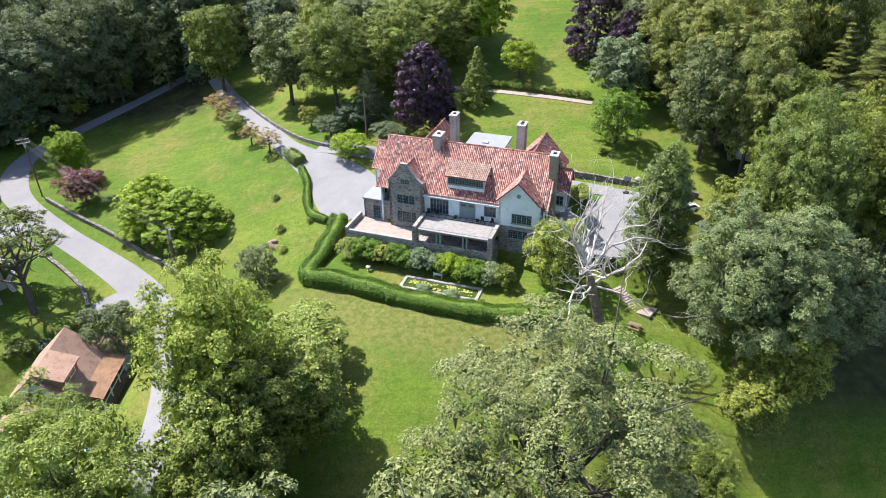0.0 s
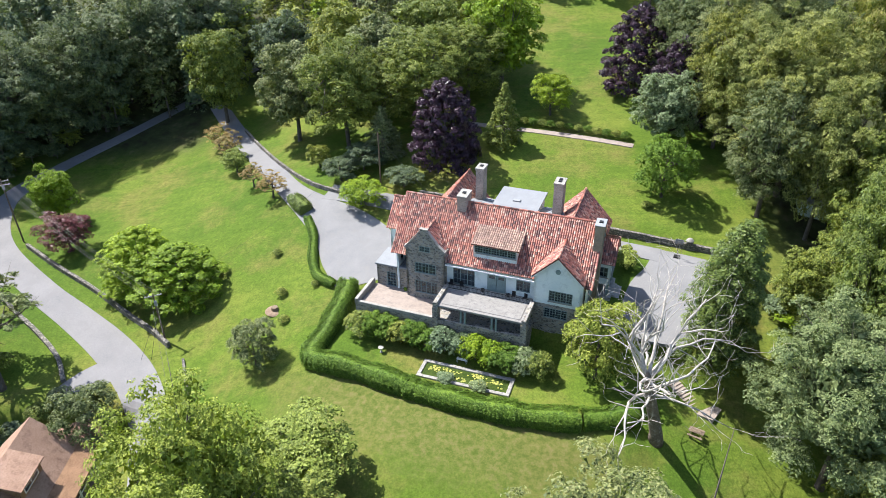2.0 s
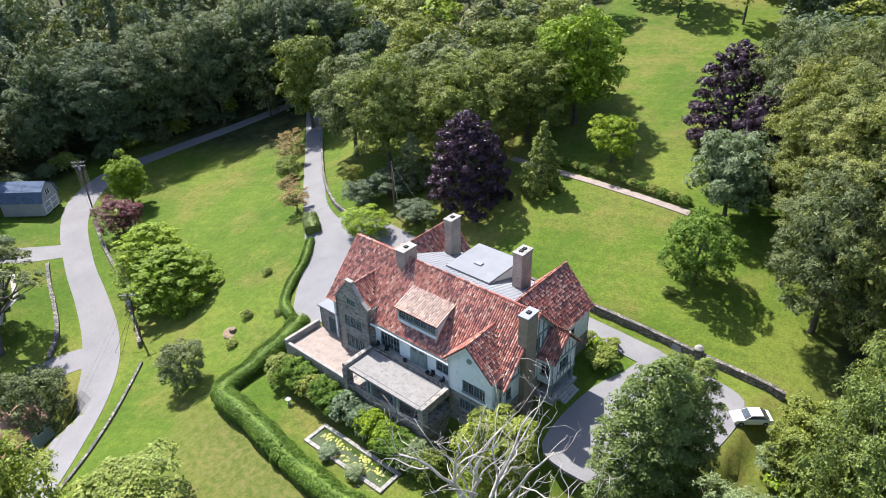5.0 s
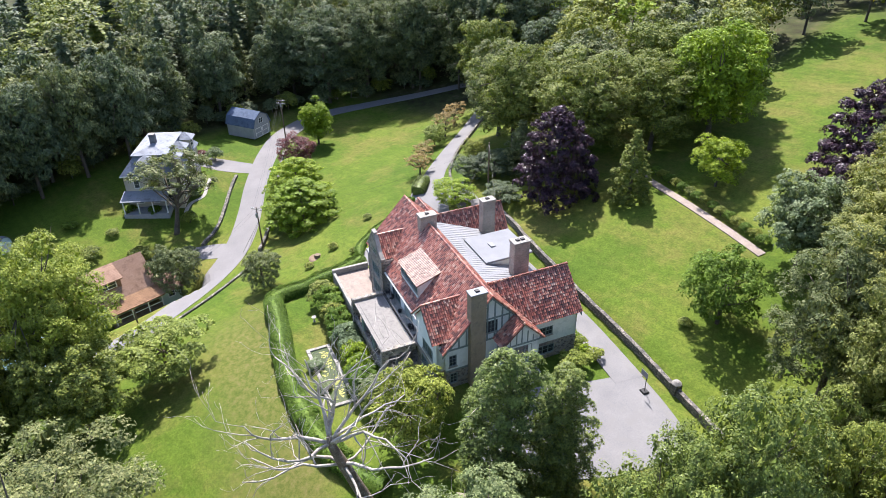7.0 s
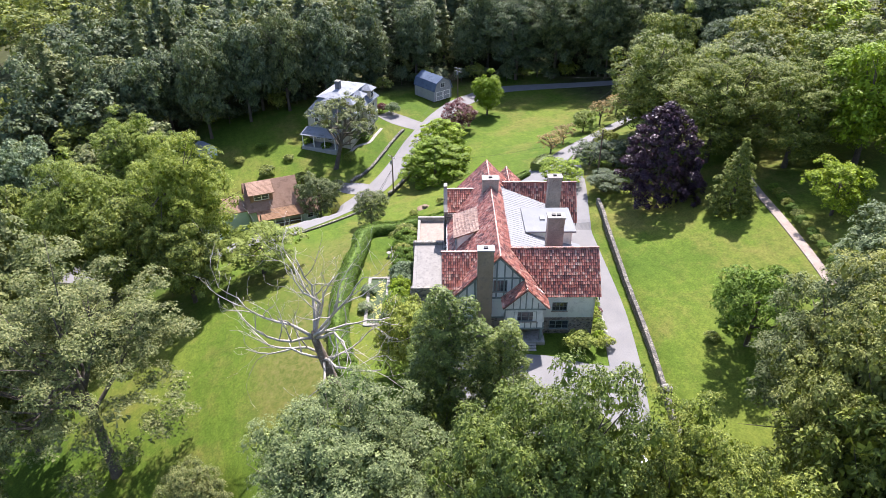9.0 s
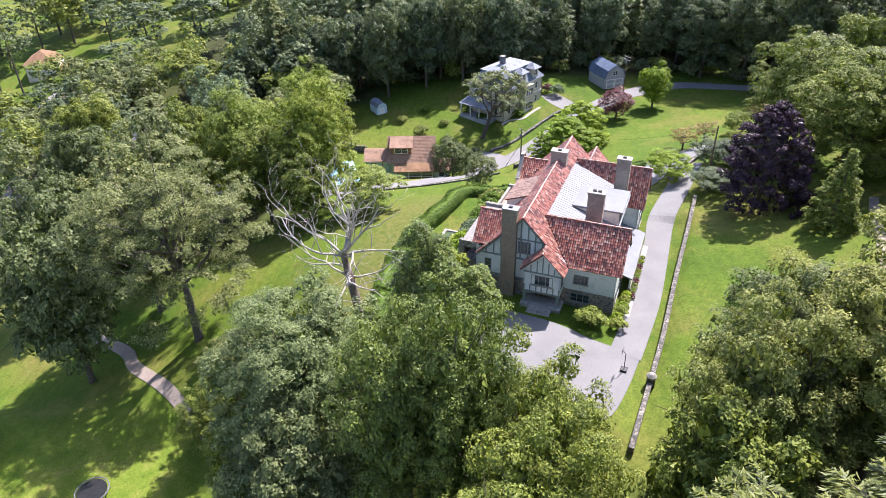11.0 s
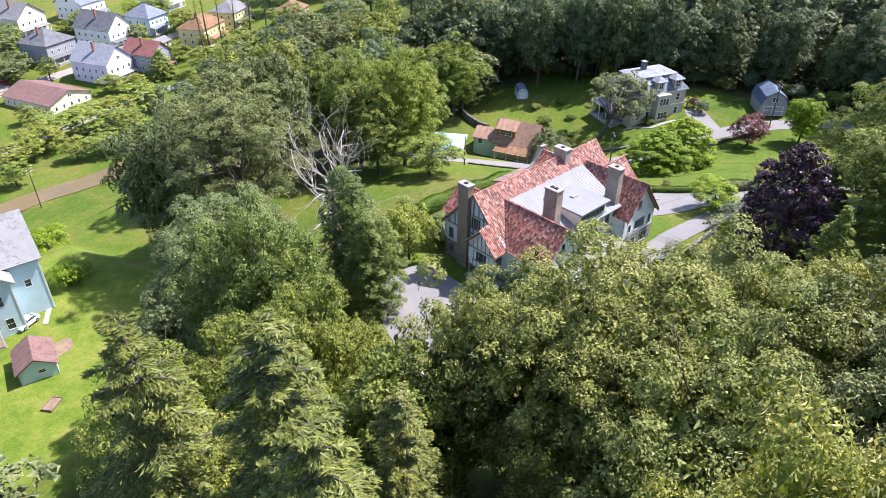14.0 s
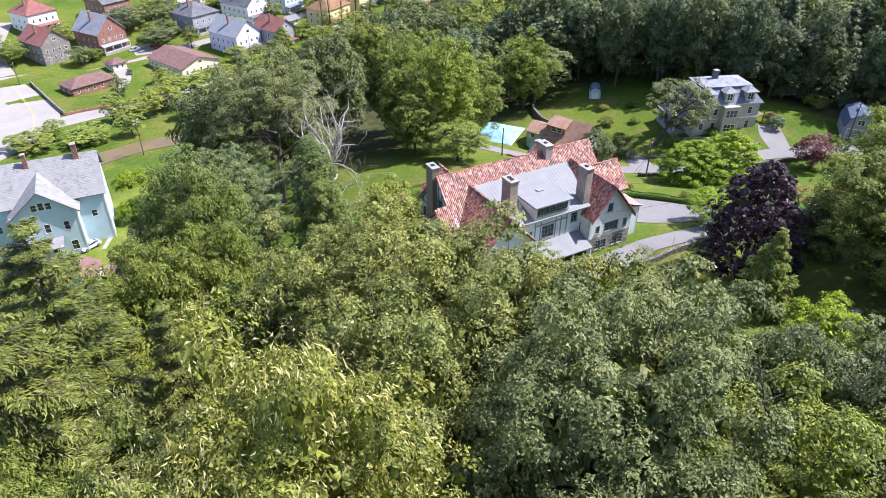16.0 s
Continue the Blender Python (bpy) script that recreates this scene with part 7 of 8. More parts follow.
M["lilac_wall"] = surface("lilac_clapboard", (0.56, 0.54, 0.68), (0.68, 0.66, 0.80), 0.6, 12, 0.85, 0.01)
M["grey_wall"] = surface("grey_clapboard", (0.24, 0.25, 0.27), (0.34, 0.35, 0.37), 0.6, 12, 0.85, 0.01)
M["cream_wall"] = surface("cream_clapboard", (0.58, 0.52, 0.40), (0.70, 0.64, 0.52), 0.6, 12, 0.85, 0.01)
M["yellow_wall"] = surface("yellow_clapboard", (0.62, 0.52, 0.24), (0.74, 0.63, 0.34), 0.6, 12, 0.85, 0.01)
X, Y = Vector((1, 0, 0)), Vector((0, 1, 0))


def lap_roof(parent, o, along, up, poly, material, course=0.32):
    """A shingled slope: thin lapped courses over a deck."""
    o, a, b = Vector(o), Vector(along).normalized(), Vector(up).normalized()
    n = a.cross(b)
    n = n if n.z > 0 else -n
    d = part("roof", Mb().prism([o + a * x + b * y for x, y in poly], -n * 0.18), material, parent)
    ys = [p[1] for p in poly]
    r, y = Mb(), min(ys)
    while y < max(ys) - 0.05:
        t = min(y + course, max(ys))
        m = (y + t) / 2
        cut = []
        for i in range(len(poly)):
            (x0, y0), (x1, y1) = poly[i - 1], poly[i]
            if (y0 > m) != (y1 > m):
                cut.append(x0 + (x1 - x0) * (m - y0) / (y1 - y0))
        cut.sort()
        for k in range(0, len(cut) - 1, 2):
            q = [o + a * cut[k] + b * y + n * 0.035, o + a * cut[k + 1] + b * y + n * 0.035, o + a * cut[k + 1] + b * t + n * 0.008, o + a * cut[k] + b * t + n * 0.008]
            r.add(q + [q[0] - n * 0.034, q[1] - n * 0.034], [(0, 1, 2, 3), (4, 5, 1, 0)])
        y = t
    tagged(part("shingles", r, material, d, tidy=False), kind="stuff")
    return d


def gable_roof(parent, w, d, z, rise, material, over=0.4, axis="x", at=(0, 0)):
    """Two slopes; the ridge runs along the given axis."""
    cx, cy = at
    half = (d if axis == "x" else w) / 2 + over
    ln = (w if axis == "x" else d) + 2 * over
    drop = over * rise / (half - over)
    for s in (-1, 1):
        if axis == "x":
            lap_roof(parent, (cx - ln / 2, cy + s * half, z - drop), X, (0, -s * half, rise + drop), [(0, 0), (ln, 0), (ln, math.hypot(half, rise + drop)), (0, math.hypot(half, rise + drop))], material)
        else:
            lap_roof(parent, (cx + s * half, cy - ln / 2, z - drop), Y, (-s * half, 0, rise + drop), [(0, 0), (ln, 0), (ln, math.hypot(half, rise + drop)), (0, math.hypot(half, rise + drop))], material)


def hip_roof(parent, w, d, z, rise, material, over=0.5, top=0.0, at=(0, 0)):
    """Four slopes up to a ridge, or to a flat of side top."""
    cx, cy = at
    a, b = w / 2 + over, d / 2 + over
    ra, rb = max(a - b, 0) + top, max(b - a, 0) + top
    for s in (-1, 1):
        ln = math.hypot(b - rb, rise)
        lap_roof(parent, (cx - a, cy + s * b, z), X, (0, -s * (b - rb), rise), [(0, 0), (2 * a, 0), (a + ra, ln), (a - ra, ln)], material)
        ln = math.hypot(a - ra, rise)
        lap_roof(parent, (cx + s * a, cy - b, z), Y, (-s * (a - ra), 0, rise), [(0, 0), (2 * b, 0), (b + rb, ln), (b - rb, ln)], material)
    if top:
        part("roof_flat", Mb().block((cx - ra, cy - rb, z + rise - 0.1), (cx + ra, cy + rb, z + rise + 0.06), 0.03), M["pale_roof"], parent)


def box_walls(parent, w, d, z0, z1, material, wins, gable=0.0, axis="x", at=(0, 0), frame_mat=None, label=""):
    """Four walls with windows: wins maps a side (s, n, e, w) to rows of (x0, x1, za, zb)."""
    cx, cy = at
    r = Mb()
    sides = {"s": ((cx - w / 2, cy - d / 2), X, -Y, w), "n": ((cx - w / 2, cy + d / 2), X, Y, w), "w": ((cx - w / 2, cy - d / 2), Y, -X, d), "e": ((cx + w / 2, cy - d / 2), Y, X, d)}
    for k, (p, a, o, ln) in sides.items():
        wall_panel(r, (*p, 0), a, o, ln, z0, z1, [q[:4] for q in wins.get(k, ()) if q[3] < z1], 0.2)
    if gable:
        if axis == "x":
            for x, s in ((cx - w / 2, 1), (cx + w / 2 - 0.2, 1)):
                r.prism([(x, cy - d / 2, z1), (x, cy + d / 2, z1), (x, cy, z1 + gable)], (0.2, 0, 0))
        else:
            for y in (cy - d / 2, cy + d / 2 - 0.2):
                r.prism([(cx - w / 2, y, z1), (cx + w / 2, y, z1), (cx, y, z1 + gable)], (0, 0.2, 0))
    part("wall", r, material, parent, label)
    for k, rows in wins.items():
        p, a, o, ln = sides[k]
        for q in rows:
            window(parent, p, a, o, *q[:4], 1, 2, frame_mat or M["white"], deep=0.08 if q[3] < z1 else -0.02, sill=False, lights=2 if q[1] - q[0] > 1.5 else 1)


def rows_of(ln, n, w, za, zb, pad=0.8):
    step = (ln - 2 * pad) / n
    return [(pad + step * (i + 0.5) - w / 2, pad + step * (i + 0.5) + w / 2, za, zb) for i in range(n)]


def stack(parent, x, y, z0, z1, material, s=0.45):
    c = part("chimney", Mb().block((x - s, y - s, z0), (x + s, y + s, z1), 0.03), material, parent)
    part("chimney_cap", Mb().block((x - s - 0.07, y - s - 0.07, z1), (x + s + 0.07, y + s + 0.07, z1 + 0.14), 0.03), M["coping"], c)


# beige three-storey house with a slate mansard and dormers
z = -7.3
h3 = thing("house", "beige three-storey house with slate mansard and dormers", "house", pose(-88.4, 98.6, z, 0, 0, -37) @ Matrix.Scale(1.18, 4))
wn_ = {"n": rows_of(15, 5, 1.1, 0.9, 2.6) + rows_of(15, 5, 1.1, 4.1, 5.8), "e": rows_of(10, 3, 1.1, 0.9, 2.6) + rows_of(10, 3, 1.1, 4.1, 5.8), "w": rows_of(10, 3, 1.1, 4.1, 5.8), "s": rows_of(15, 4, 1.1, 4.1, 5.8)}
box_walls(h3, 15, 10, -1, 6.6, M["beige_wall"], wn_, label="beige clapboard wall")
part("string_course", Mb().block((-7.58, -5.08, 3.25), (7.58, 5.08, 3.45), 0.02), M["white"], h3)
part("cornice", Mb().block((-7.9, -5.4, 6.5), (7.9, 5.4, 6.75), 0.05), M["white"], h3)
hip_roof(h3, 15, 10, 6.7, 3.3, M["slate"], 0.4, top=2.6)
hip_roof(h3, 10.6, 5.6, 9.9, 0.9, M["pale_roof"], 0.5)
for cx, cy, ax in ((-4.6, 4.4, "y"), (0.2, 4.4, "y"), (4.8, 4.4, "y"), (6.7, 0, "x")):
    part("dormer", Mb().block((cx - 1.0, cy - 1.2, 6.9), (cx + 1.0, cy + 0.7, 9.2), 0.02), M["beige_wall"], h3)
    hip_roof(h3, 2.2, 2.4, 9.2, 1.1, M["pale_roof"], 0.4, at=(cx, cy - 0.3))
    if ax == "y":
        window(h3, (cx - 1.0, cy + 0.7), X, Y, 0.35, 1.65, 7.4, 8.9, 1, 2, M["white"], deep=-0.02, sill=False, lights=2)
    else:
        window(h3, (cx + 1.0, cy - 1.2), Y, X, 0.3, 1.6, 7.4, 8.9, 1, 2, M["white"], deep=-0.02, sill=False, lights=2)
stack(h3, 1.6, 0.0, 9.0, 12.4, M["dark_roof"], 0.5)
part("bay", Mb().block((-2.0, 5.0, -1), (1.6, 6.6, 6.5), 0.05), M["beige_wall"], h3, "two-storey bay")
for zz in (0.9, 4.1):
    window(h3, (-2.0, 6.6), X, Y, 0.5, 3.1, zz, zz + 1.7, 1, 2, M["white"], deep=-0.02, sill=False, lights=3)
vr = part("porch", Mb().prism([(7.5, -5.4, 3.6), (10.8, -5.4, 2.9), (10.8, 3.0, 2.9), (7.5, 3.0, 3.6)], (0, 0, -0.15)), M["pale_roof"], h3, "front porch with white posts")
part("porch_floor", Mb().block((7.4, -5.3, -1.5), (10.7, 2.9, 0.2), 0.03), M["grey_wall"], vr)
for y in (-5.1, -2.4, 0.2, 2.7):
    part("post", Mb().lathe([(0.16, 0.2), (0.12, 0.4), (0.11, 2.6), (0.16, 2.85)], 8, (10.4, y, 0)), M["white"], vr)
dk = part("deck", Mb().block((-10.5, -3.5, 2.6), (-7.5, 3.5, 2.8), 0.02), M["wood"], h3, "raised wooden side deck")
for y in (-3.3, 0, 3.3):
    part("deck_post", Mb().block((-10.4, y - 0.08, -1), (-10.24, y + 0.08, 3.7), 0.01), M["wood"], dk)

# barn
bn = thing("barn", "blue-grey gambrel barn with white doors", "barn", pose(-104.8, 128.8, -5.9, 0, 0, 22))
prof = [(-3.4, 0), (3.4, 0), (3.4, 3.0), (2.5, 5.2), (0, 6.6), (-2.5, 5.2), (-3.4, 3.0)]
part("wall", Mb().prism([(4.5, y, z_) for y, z_ in prof], (-9, 0, 0)), M["grey_wall"], bn)
for (y0, z0), (y1, z1) in zip(prof[2:], prof[3:]):
    d = Vector((0, y1 - y0, z1 - z0))
    q = Vector((0, -d.z, d.y)).normalized()
    q = q if q.z > 0 else -q
    lap_roof(bn, Vector((4.9, y0, z0)) + q * 0.2 if z0 < z1 else Vector((4.9, y1, z1)) + q * 0.2, (-1, 0, 0), d if z0 < z1 else -d, [(0, 0), (9.8, 0), (9.8, d.length + 0.1), (0, d.length + 0.1)], M["barn_roof"])
window(bn, (4.5, -0.9), Y, X, 0.1, 1.7, 3.7, 5.1, 1, 2, M["white"], deep=-0.02, sill=False, lights=2)
for y in (-2.6, 0.1):
    dd = part("barn_door", bar(Mb(), Vector((4.5, y, 0)), Y, X, 0, 2.5, 0.05, 2.7, 0.0, 0.07), M["grey_wall"], bn)
    for a, b, c_, e in ((0, 2.5, 0.05, 0.2), (0, 2.5, 2.55, 2.7), (0, 0.15, 0.2, 2.55), (2.35, 2.5, 0.2, 2.55), (0.15, 2.35, 1.3, 1.42)):
        part("trim_board", bar(Mb(), Vector((4.5, y, 0)), Y, X, a, b, c_, e, 0.07, 0.1), M["white"], dd)

# shed with a round-shouldered roof
sh = thing("shed", "small pale gambrel garden shed with double doors", "shed", pose(-89.6, 62.2, ground_z(-89.6, 62.2), 0, 0, 33))
prof = [(-1.6, 0), (1.6, 0), (1.6, 2.0), (1.15, 2.9), (0, 3.4), (-1.15, 2.9), (-1.6, 2.0)]
part("wall", Mb().prism([(2.4, y, z_) for y, z_ in prof], (-4.8, 0, 0)), M["blue_wall"], sh)
for (y0, z0), (y1, z1) in zip(prof[2:], prof[3:]):
    part("roof", Mb().prism([(2.6, y0, z0 + 0.02), (2.6, y1, z1 + 0.02), (-2.6, y1, z1 + 0.02), (-2.6, y0, z0 + 0.02)], (0, 0, 0.09)), M["slate"], sh)
for y in (-0.85, 0.05):
    part("door", bar(Mb(), Vector((2.4, y, 0)), Y, X, 0, 0.8, 0.1, 2.0, 0, 0.06), M["white"], sh)

# cottage
ct = thing("cottage", "pale green cottage with tan shingled roof, dormer and porch", "cottage", pose(-57.2, 75.4, -11.2, 0, 0, 94) @ Matrix.Scale(1.16, 4))
box_walls(ct, 9.2, 8.0, -2.0, 2.9, M["green_wall"], {"s": rows_of(9.2, 3, 1.0, 0.9, 2.3), "e": rows_of(8, 2, 1.0, 0.9, 2.3), "w": rows_of(8, 2, 1.0, 0.9, 2.3), "n": rows_of(9.2, 3, 1.0, 0.9, 2.3)}, gable=3.8, axis="x", label="pale green clapboard wall")
gable_roof(ct, 9.2, 8.0, 2.9, 3.8, M["tan_shingle"], 0.45, "x")
part("dormer", Mb().prism([(-4.2, -3.0, 3.6), (-4.2, -3.0, 5.6), (-4.2, -0.5, 6.55), (-4.2, -0.3, 6.2)], (4.2, 0, 0)), M["brown_shingle"], ct, "shed dormer clad in brown shingles")
lap_roof(ct, (-4.5, -3.5, 5.5), X, (0, 3.4, 1.25), [(0, 0), (4.8, 0), (4.8, 3.6), (0, 3.6)], M["tan_shingle"])
window(ct, (-4.2, -3.0), X, -Y, 0.7, 3.5, 4.1, 5.3, 1, 2, M["white"], deep=-0.02, sill=False, lights=2)
lap_roof(ct, (-3.6, -6.9, 1.75), X, (0, 3.0, 0.95), [(0, 0), (8.3, 0), (8.3, 3.15), (0, 3.15)], M["brown_shingle"])
part("porch_floor", Mb().block((-3.4, -6.6, -2.2), (4.5, -4.0, -0.5), 0.03), M["wood"], ct)
for x in (-3.2, -0.6, 2.0, 4.3):
    part("post", Mb().block((x - 0.08, -6.5, -0.5), (x + 0.08, -6.34, 1.85), 0.01), M["white"], ct)
part("porch_rail", Mb().block((-3.2, -6.5, 0.35), (4.3, -6.42, 0.45), 0.01), M["white"], ct)
for cx, cy, w, d, zz in ((-7.2, 0.2, 5.0, 6.0, 2.6), (6.2, -3.2, 3.2, 5.2, 1.6)):
    box_walls(ct, w, d, -2.2, zz, M["green_wall"], {"s": [(1.0, 2.2, zz - 1.6, zz - 0.5)], "e" if cx > 0 else "w": [(2.0, 3.2, zz - 1.6, zz - 0.5)]}, gable=1.3, axis="x", at=(cx, cy))
    gable_roof(ct, w, d, zz, 1.3, M["tan_shingle"], 0.4, "x", (cx, cy))

# pool house with a pale blue roof
ph = thing("pool_house", "low building with a pale blue roof and white eaves", "outbuilding", pose(-50.4, 57.4, -13.6, 0, 0, 20))
box_walls(ph, 11, 9, -1, 3.0, M["green_wall"], {"e": [(2.0, 3.4, 1.2, 2.2)], "n": [(3.0, 4.4, 1.2, 2.2)], "s": [(6.0, 7.4, 1.2, 2.2)]})
hip_roof(ph, 11, 9, 3.0, 1.9, M["aqua_roof"], 0.7)
part("fascia", Mb().block((-6.22, -5.22, 2.75), (6.22, 5.22, 2.98), 0.02), M["white"], ph)

# blue house below the east bank, with its white gable and garage
bz = -15.2
bl = thing("house", "pale blue frame house with grey roof and white trim", "house", pose(44.6, 16.6, bz, 0, 0, -22) @ Matrix.Scale(1.16, 4))
wb = {"n": rows_of(19.6, 6, 1.0, 5.2, 6.6), "e": rows_of(13, 4, 1.0, 5.0, 6.6), "w": rows_of(13, 3, 1.0, 5.0, 6.6) + rows_of(13, 3, 1.0, 1.2, 2.8)}
box_walls(bl, 19.6, 13, -4, 10.0, M["blue_wall"], wb, gable=5.0, axis="x", at=(4.2, 0), label="pale blue clapboard wall")
gable_roof(bl, 19.6, 13, 10.0, 5.0, M["house_roof"], 0.5, "x", (4.2, 0))
gable_roof(bl, 10.0, 9.6, 9.3, 4.2, M["house_roof"], 0.6, "y", (4.0, 5.0))
box_walls(bl, 10.0, 9.6, -2, 9.3, M["blue_wall"], {"n": [(1.2, 2.4, 1.2, 3.2), (4.4, 5.6, 1.2, 3.2), (1.6, 2.6, 5.4, 7.2), (4.6, 5.6, 5.4, 7.2), (7.4, 8.4, 5.4, 7.2), (3.4, 4.4, 9.9, 11.2), (4.5, 5.5, 9.9, 11.4), (5.6, 6.6, 9.9, 11.2)], "w": [(6.6, 7.6, 5.4, 7.0), (6.6, 7.6, 1.2, 2.8)]}, gable=4.1, axis="y", at=(4.0, 5.1))
stack(bl, -2.6, 0.6, 13.0, 17.0, M["redbrick"], 0.42)
stack(bl, 5.4, 0.9, 12.5, 16.6, M["redbrick"], 0.36)
for x, y in ((-5.62, 6.45), (-1.05, 9.85), (8.85, 9.85)):
    part("corner_board", Mb().block((x, y, -2), (x + 0.22, y + 0.12, 9.4), 0.01), M["white"], bl)
part("porch_roof", Mb().prism([(2.2, 9.95, 4.4), (9.4, 9.95, 4.4), (9.4, 12.8, 3.8), (2.2, 12.8, 3.8)], (0, 0, -0.15)), M["house_roof"], bl)
part("porch_floor", Mb().block((2.3, 9.95, -0.6), (9.3, 12.6, 0.3), 0.03), M["wood"], bl)
for x in (2.5, 5.8, 9.1):
    part("post", Mb().block((x - 0.1, 12.3, 0.3), (x + 0.1, 12.5, 3.9), 0.01), M["white"], bl)
ga = thing("garage", "small blue garage with a faded red roof", "garage", pose(53.2, 38.2, ground_z(53.2, 38.2), 0, 0, -28))
box_walls(ga, 5.5, 6.5, -1, 2.6, M["blue_wall"], {"e": [(2.4, 3.8, 1.2, 2.0)], "n": [(1.6, 2.8, 1.2, 2.0)]}, gable=1.8, axis="y")
gable_roof(ga, 5.5, 6.5, 2.6, 1.8, M["red_roof"], 0.4, "y")

# pale shed under the trees
s2 = thing("shed", "pale green shed half hidden under trees", "shed", pose(58.5, 124.0, ground_z(58.5, 124.0), 0, 0, -15))
box_walls(s2, 5, 4, -0.5, 2.6, M["green_wall"], {"s": [(1.8, 2.9, 1.1, 2.1)], "w": [(1.2, 2.4, 1.1, 2.1)]}, gable=1.4, axis="x")
gable_roof(s2, 5, 4, 2.6, 1.4, M["grey_roof"], 0.35, "x")


# ---- the town beyond the creek ----
def town_house(x, y, turn, w, d, h, rise, wall, roof, label, axis="x", porch=True, chim=True, hip=False):
    z = ground_z(x, y)
    t = thing("house", label, "house", pose(x, y, z, 0, 0, turn), "town houses")
    n = max(2, int(w / 3))
    wins = {k: rows_of(ln, m, 1.0, 1.0, 2.4) + (rows_of(ln, m, 1.0, 3.9, 5.3) if h > 5 else []) for k, ln, m in (("n", w, n), ("s", w, n), ("e", d, max(2, int(d / 3.4))), ("w", d, max(2, int(d / 3.4))))}
    if rise > 2.4 and not hip:
        for k, ln in (("e", d), ("w", d)) if axis == "x" else (("n", w), ("s", w)):
            wins[k] = wins[k] + [(ln / 2 - 0.8, ln / 2 + 0.8, h + 0.5, h + 1.6)]
    box_walls(t, w, d, -3, h, M[wall], wins, gable=0 if hip else rise, axis=axis)
    if hip:
        hip_roof(t, w, d, h, rise, M[roof], 0.5)
    else:
        gable_roof(t, w, d, h, rise, M[roof], 0.5, axis)
    if porch:
        p = part("porch_roof", Mb().prism([(-w / 2 + 0.3, d / 2, 2.9), (w / 2 - 0.3, d / 2, 2.9), (w / 2 - 0.3, d / 2 + 2.3, 2.4), (-w / 2 + 0.3, d / 2 + 2.3, 2.4)], (0, 0, 0.14)), M[roof], t)
        part("porch_floor", Mb().block((-w / 2 + 0.3, d / 2, -1), (w / 2 - 0.3, d / 2 + 2.2, 0.25), 0.02), M["concrete"], p)
        for i in range(4):
            q = -w / 2 + 0.6 + i * (w - 1.2) / 3
            part("post", Mb().block((q - 0.09, d / 2 + 2.0, 0.25), (q + 0.09, d / 2 + 2.18, 2.45), 0.01), M["white"], p)
    if chim:
        stack(t, w * 0.2, 0.3, h, h + rise + 1.2, M["redbrick"], 0.4)
    return t


M["street"] = surface("sunlit_street_concrete", (0.216, 0.204, 0.192), (0.280, 0.268, 0.252), 0.15, 4, 0.92, 0.01, stain=(0.240, 0.228, 0.212), world_space=True)
solid("street", ribbon([(100, -38, 12), (62, -50, 13), (42, -63, 20), (29, -84, 29), (22.5, -104, 26), (18, -128, 16), (10, -160, 10), (-6, -190, 8)], 0.16), M["street"], "wide pale concrete street curving into the town", "road", kind="structure")
solid("street", ribbon([(24, -74, 9), (8, -75.5, 10.5), (-7, -73.5, 8), (-35, -76, 6), (-64, -74.5, 5.5), (-95, -66, 5.5), (-130, -60, 5)], 0.13), M["street"], "pale concrete street beside the creek", "road", kind="structure")
solid("street", ribbon([(16, -131, 6), (-12, -128, 6), (-34, -126, 6.5), (-60, -124, 6), (-100, -119, 6), (-150, -112, 6)], 0.19), M["street"], "pale town street between the houses", "road", kind="structure")
solid("driveway", ribbon([(-40, -127, 9), (-42, -133, 10), (-43, -138, 8)], 0.22), M["street"], "pale concrete driveway with parked cars", "driveway", kind="structure")
solid("driveway", ribbon([(-23, -124, 5), (-23, -117, 5), (-21, -108, 4.5), (-14, -97, 3)], 0.22), M["street"], "pale concrete driveway beside the garage", "driveway", kind="structure")
M["road_paint"] = surface("worn_yellow_road_paint", (0.34, 0.29, 0.13), (0.44, 0.38, 0.19), 0.8, 6, 0.9, 0.005, world_space=True)
for off in (0.0, 0.45):
    solid("road_line", ribbon([(31 - off, -62, 0.18), (24.5 - off, -76, 0.18), (19.5 - off, -92, 0.18), (16.5 - off, -110, 0.18), (14.5 - off, -124, 0.18)], 0.21, 0.03, 3), M["road_paint"], "faded yellow line painted along the street", "road marking", kind="structure")
solid("street_wall", wall_along([(8.6, -123), (9.8, -108), (11.4, -92), (12.4, -82)], 0.35, 1.5, seed=21), M["stone"], "dark stone wall along the street", "wall", kind="structure")
solid("brick_wall", wall_along([(12.2, -81.4), (4.5, -81.0), (-3.2, -79.8)], 0.35, 1.0, seed=22), M["redbrick"], "low red brick wall before the ranch house", "wall", kind="structure")
solid("creek", ribbon([(110, -6, 9), (70, -20, 9), (40, -29, 9), (12, -32, 9), (-5, -27.5, 9), (-25, -27, 9), (-60, -34, 9), (-100, -46, 9), (-150, -60, 9)], 0.2, 0.6), M["creek"], "slow brown creek between green banks", "water", kind="structure")
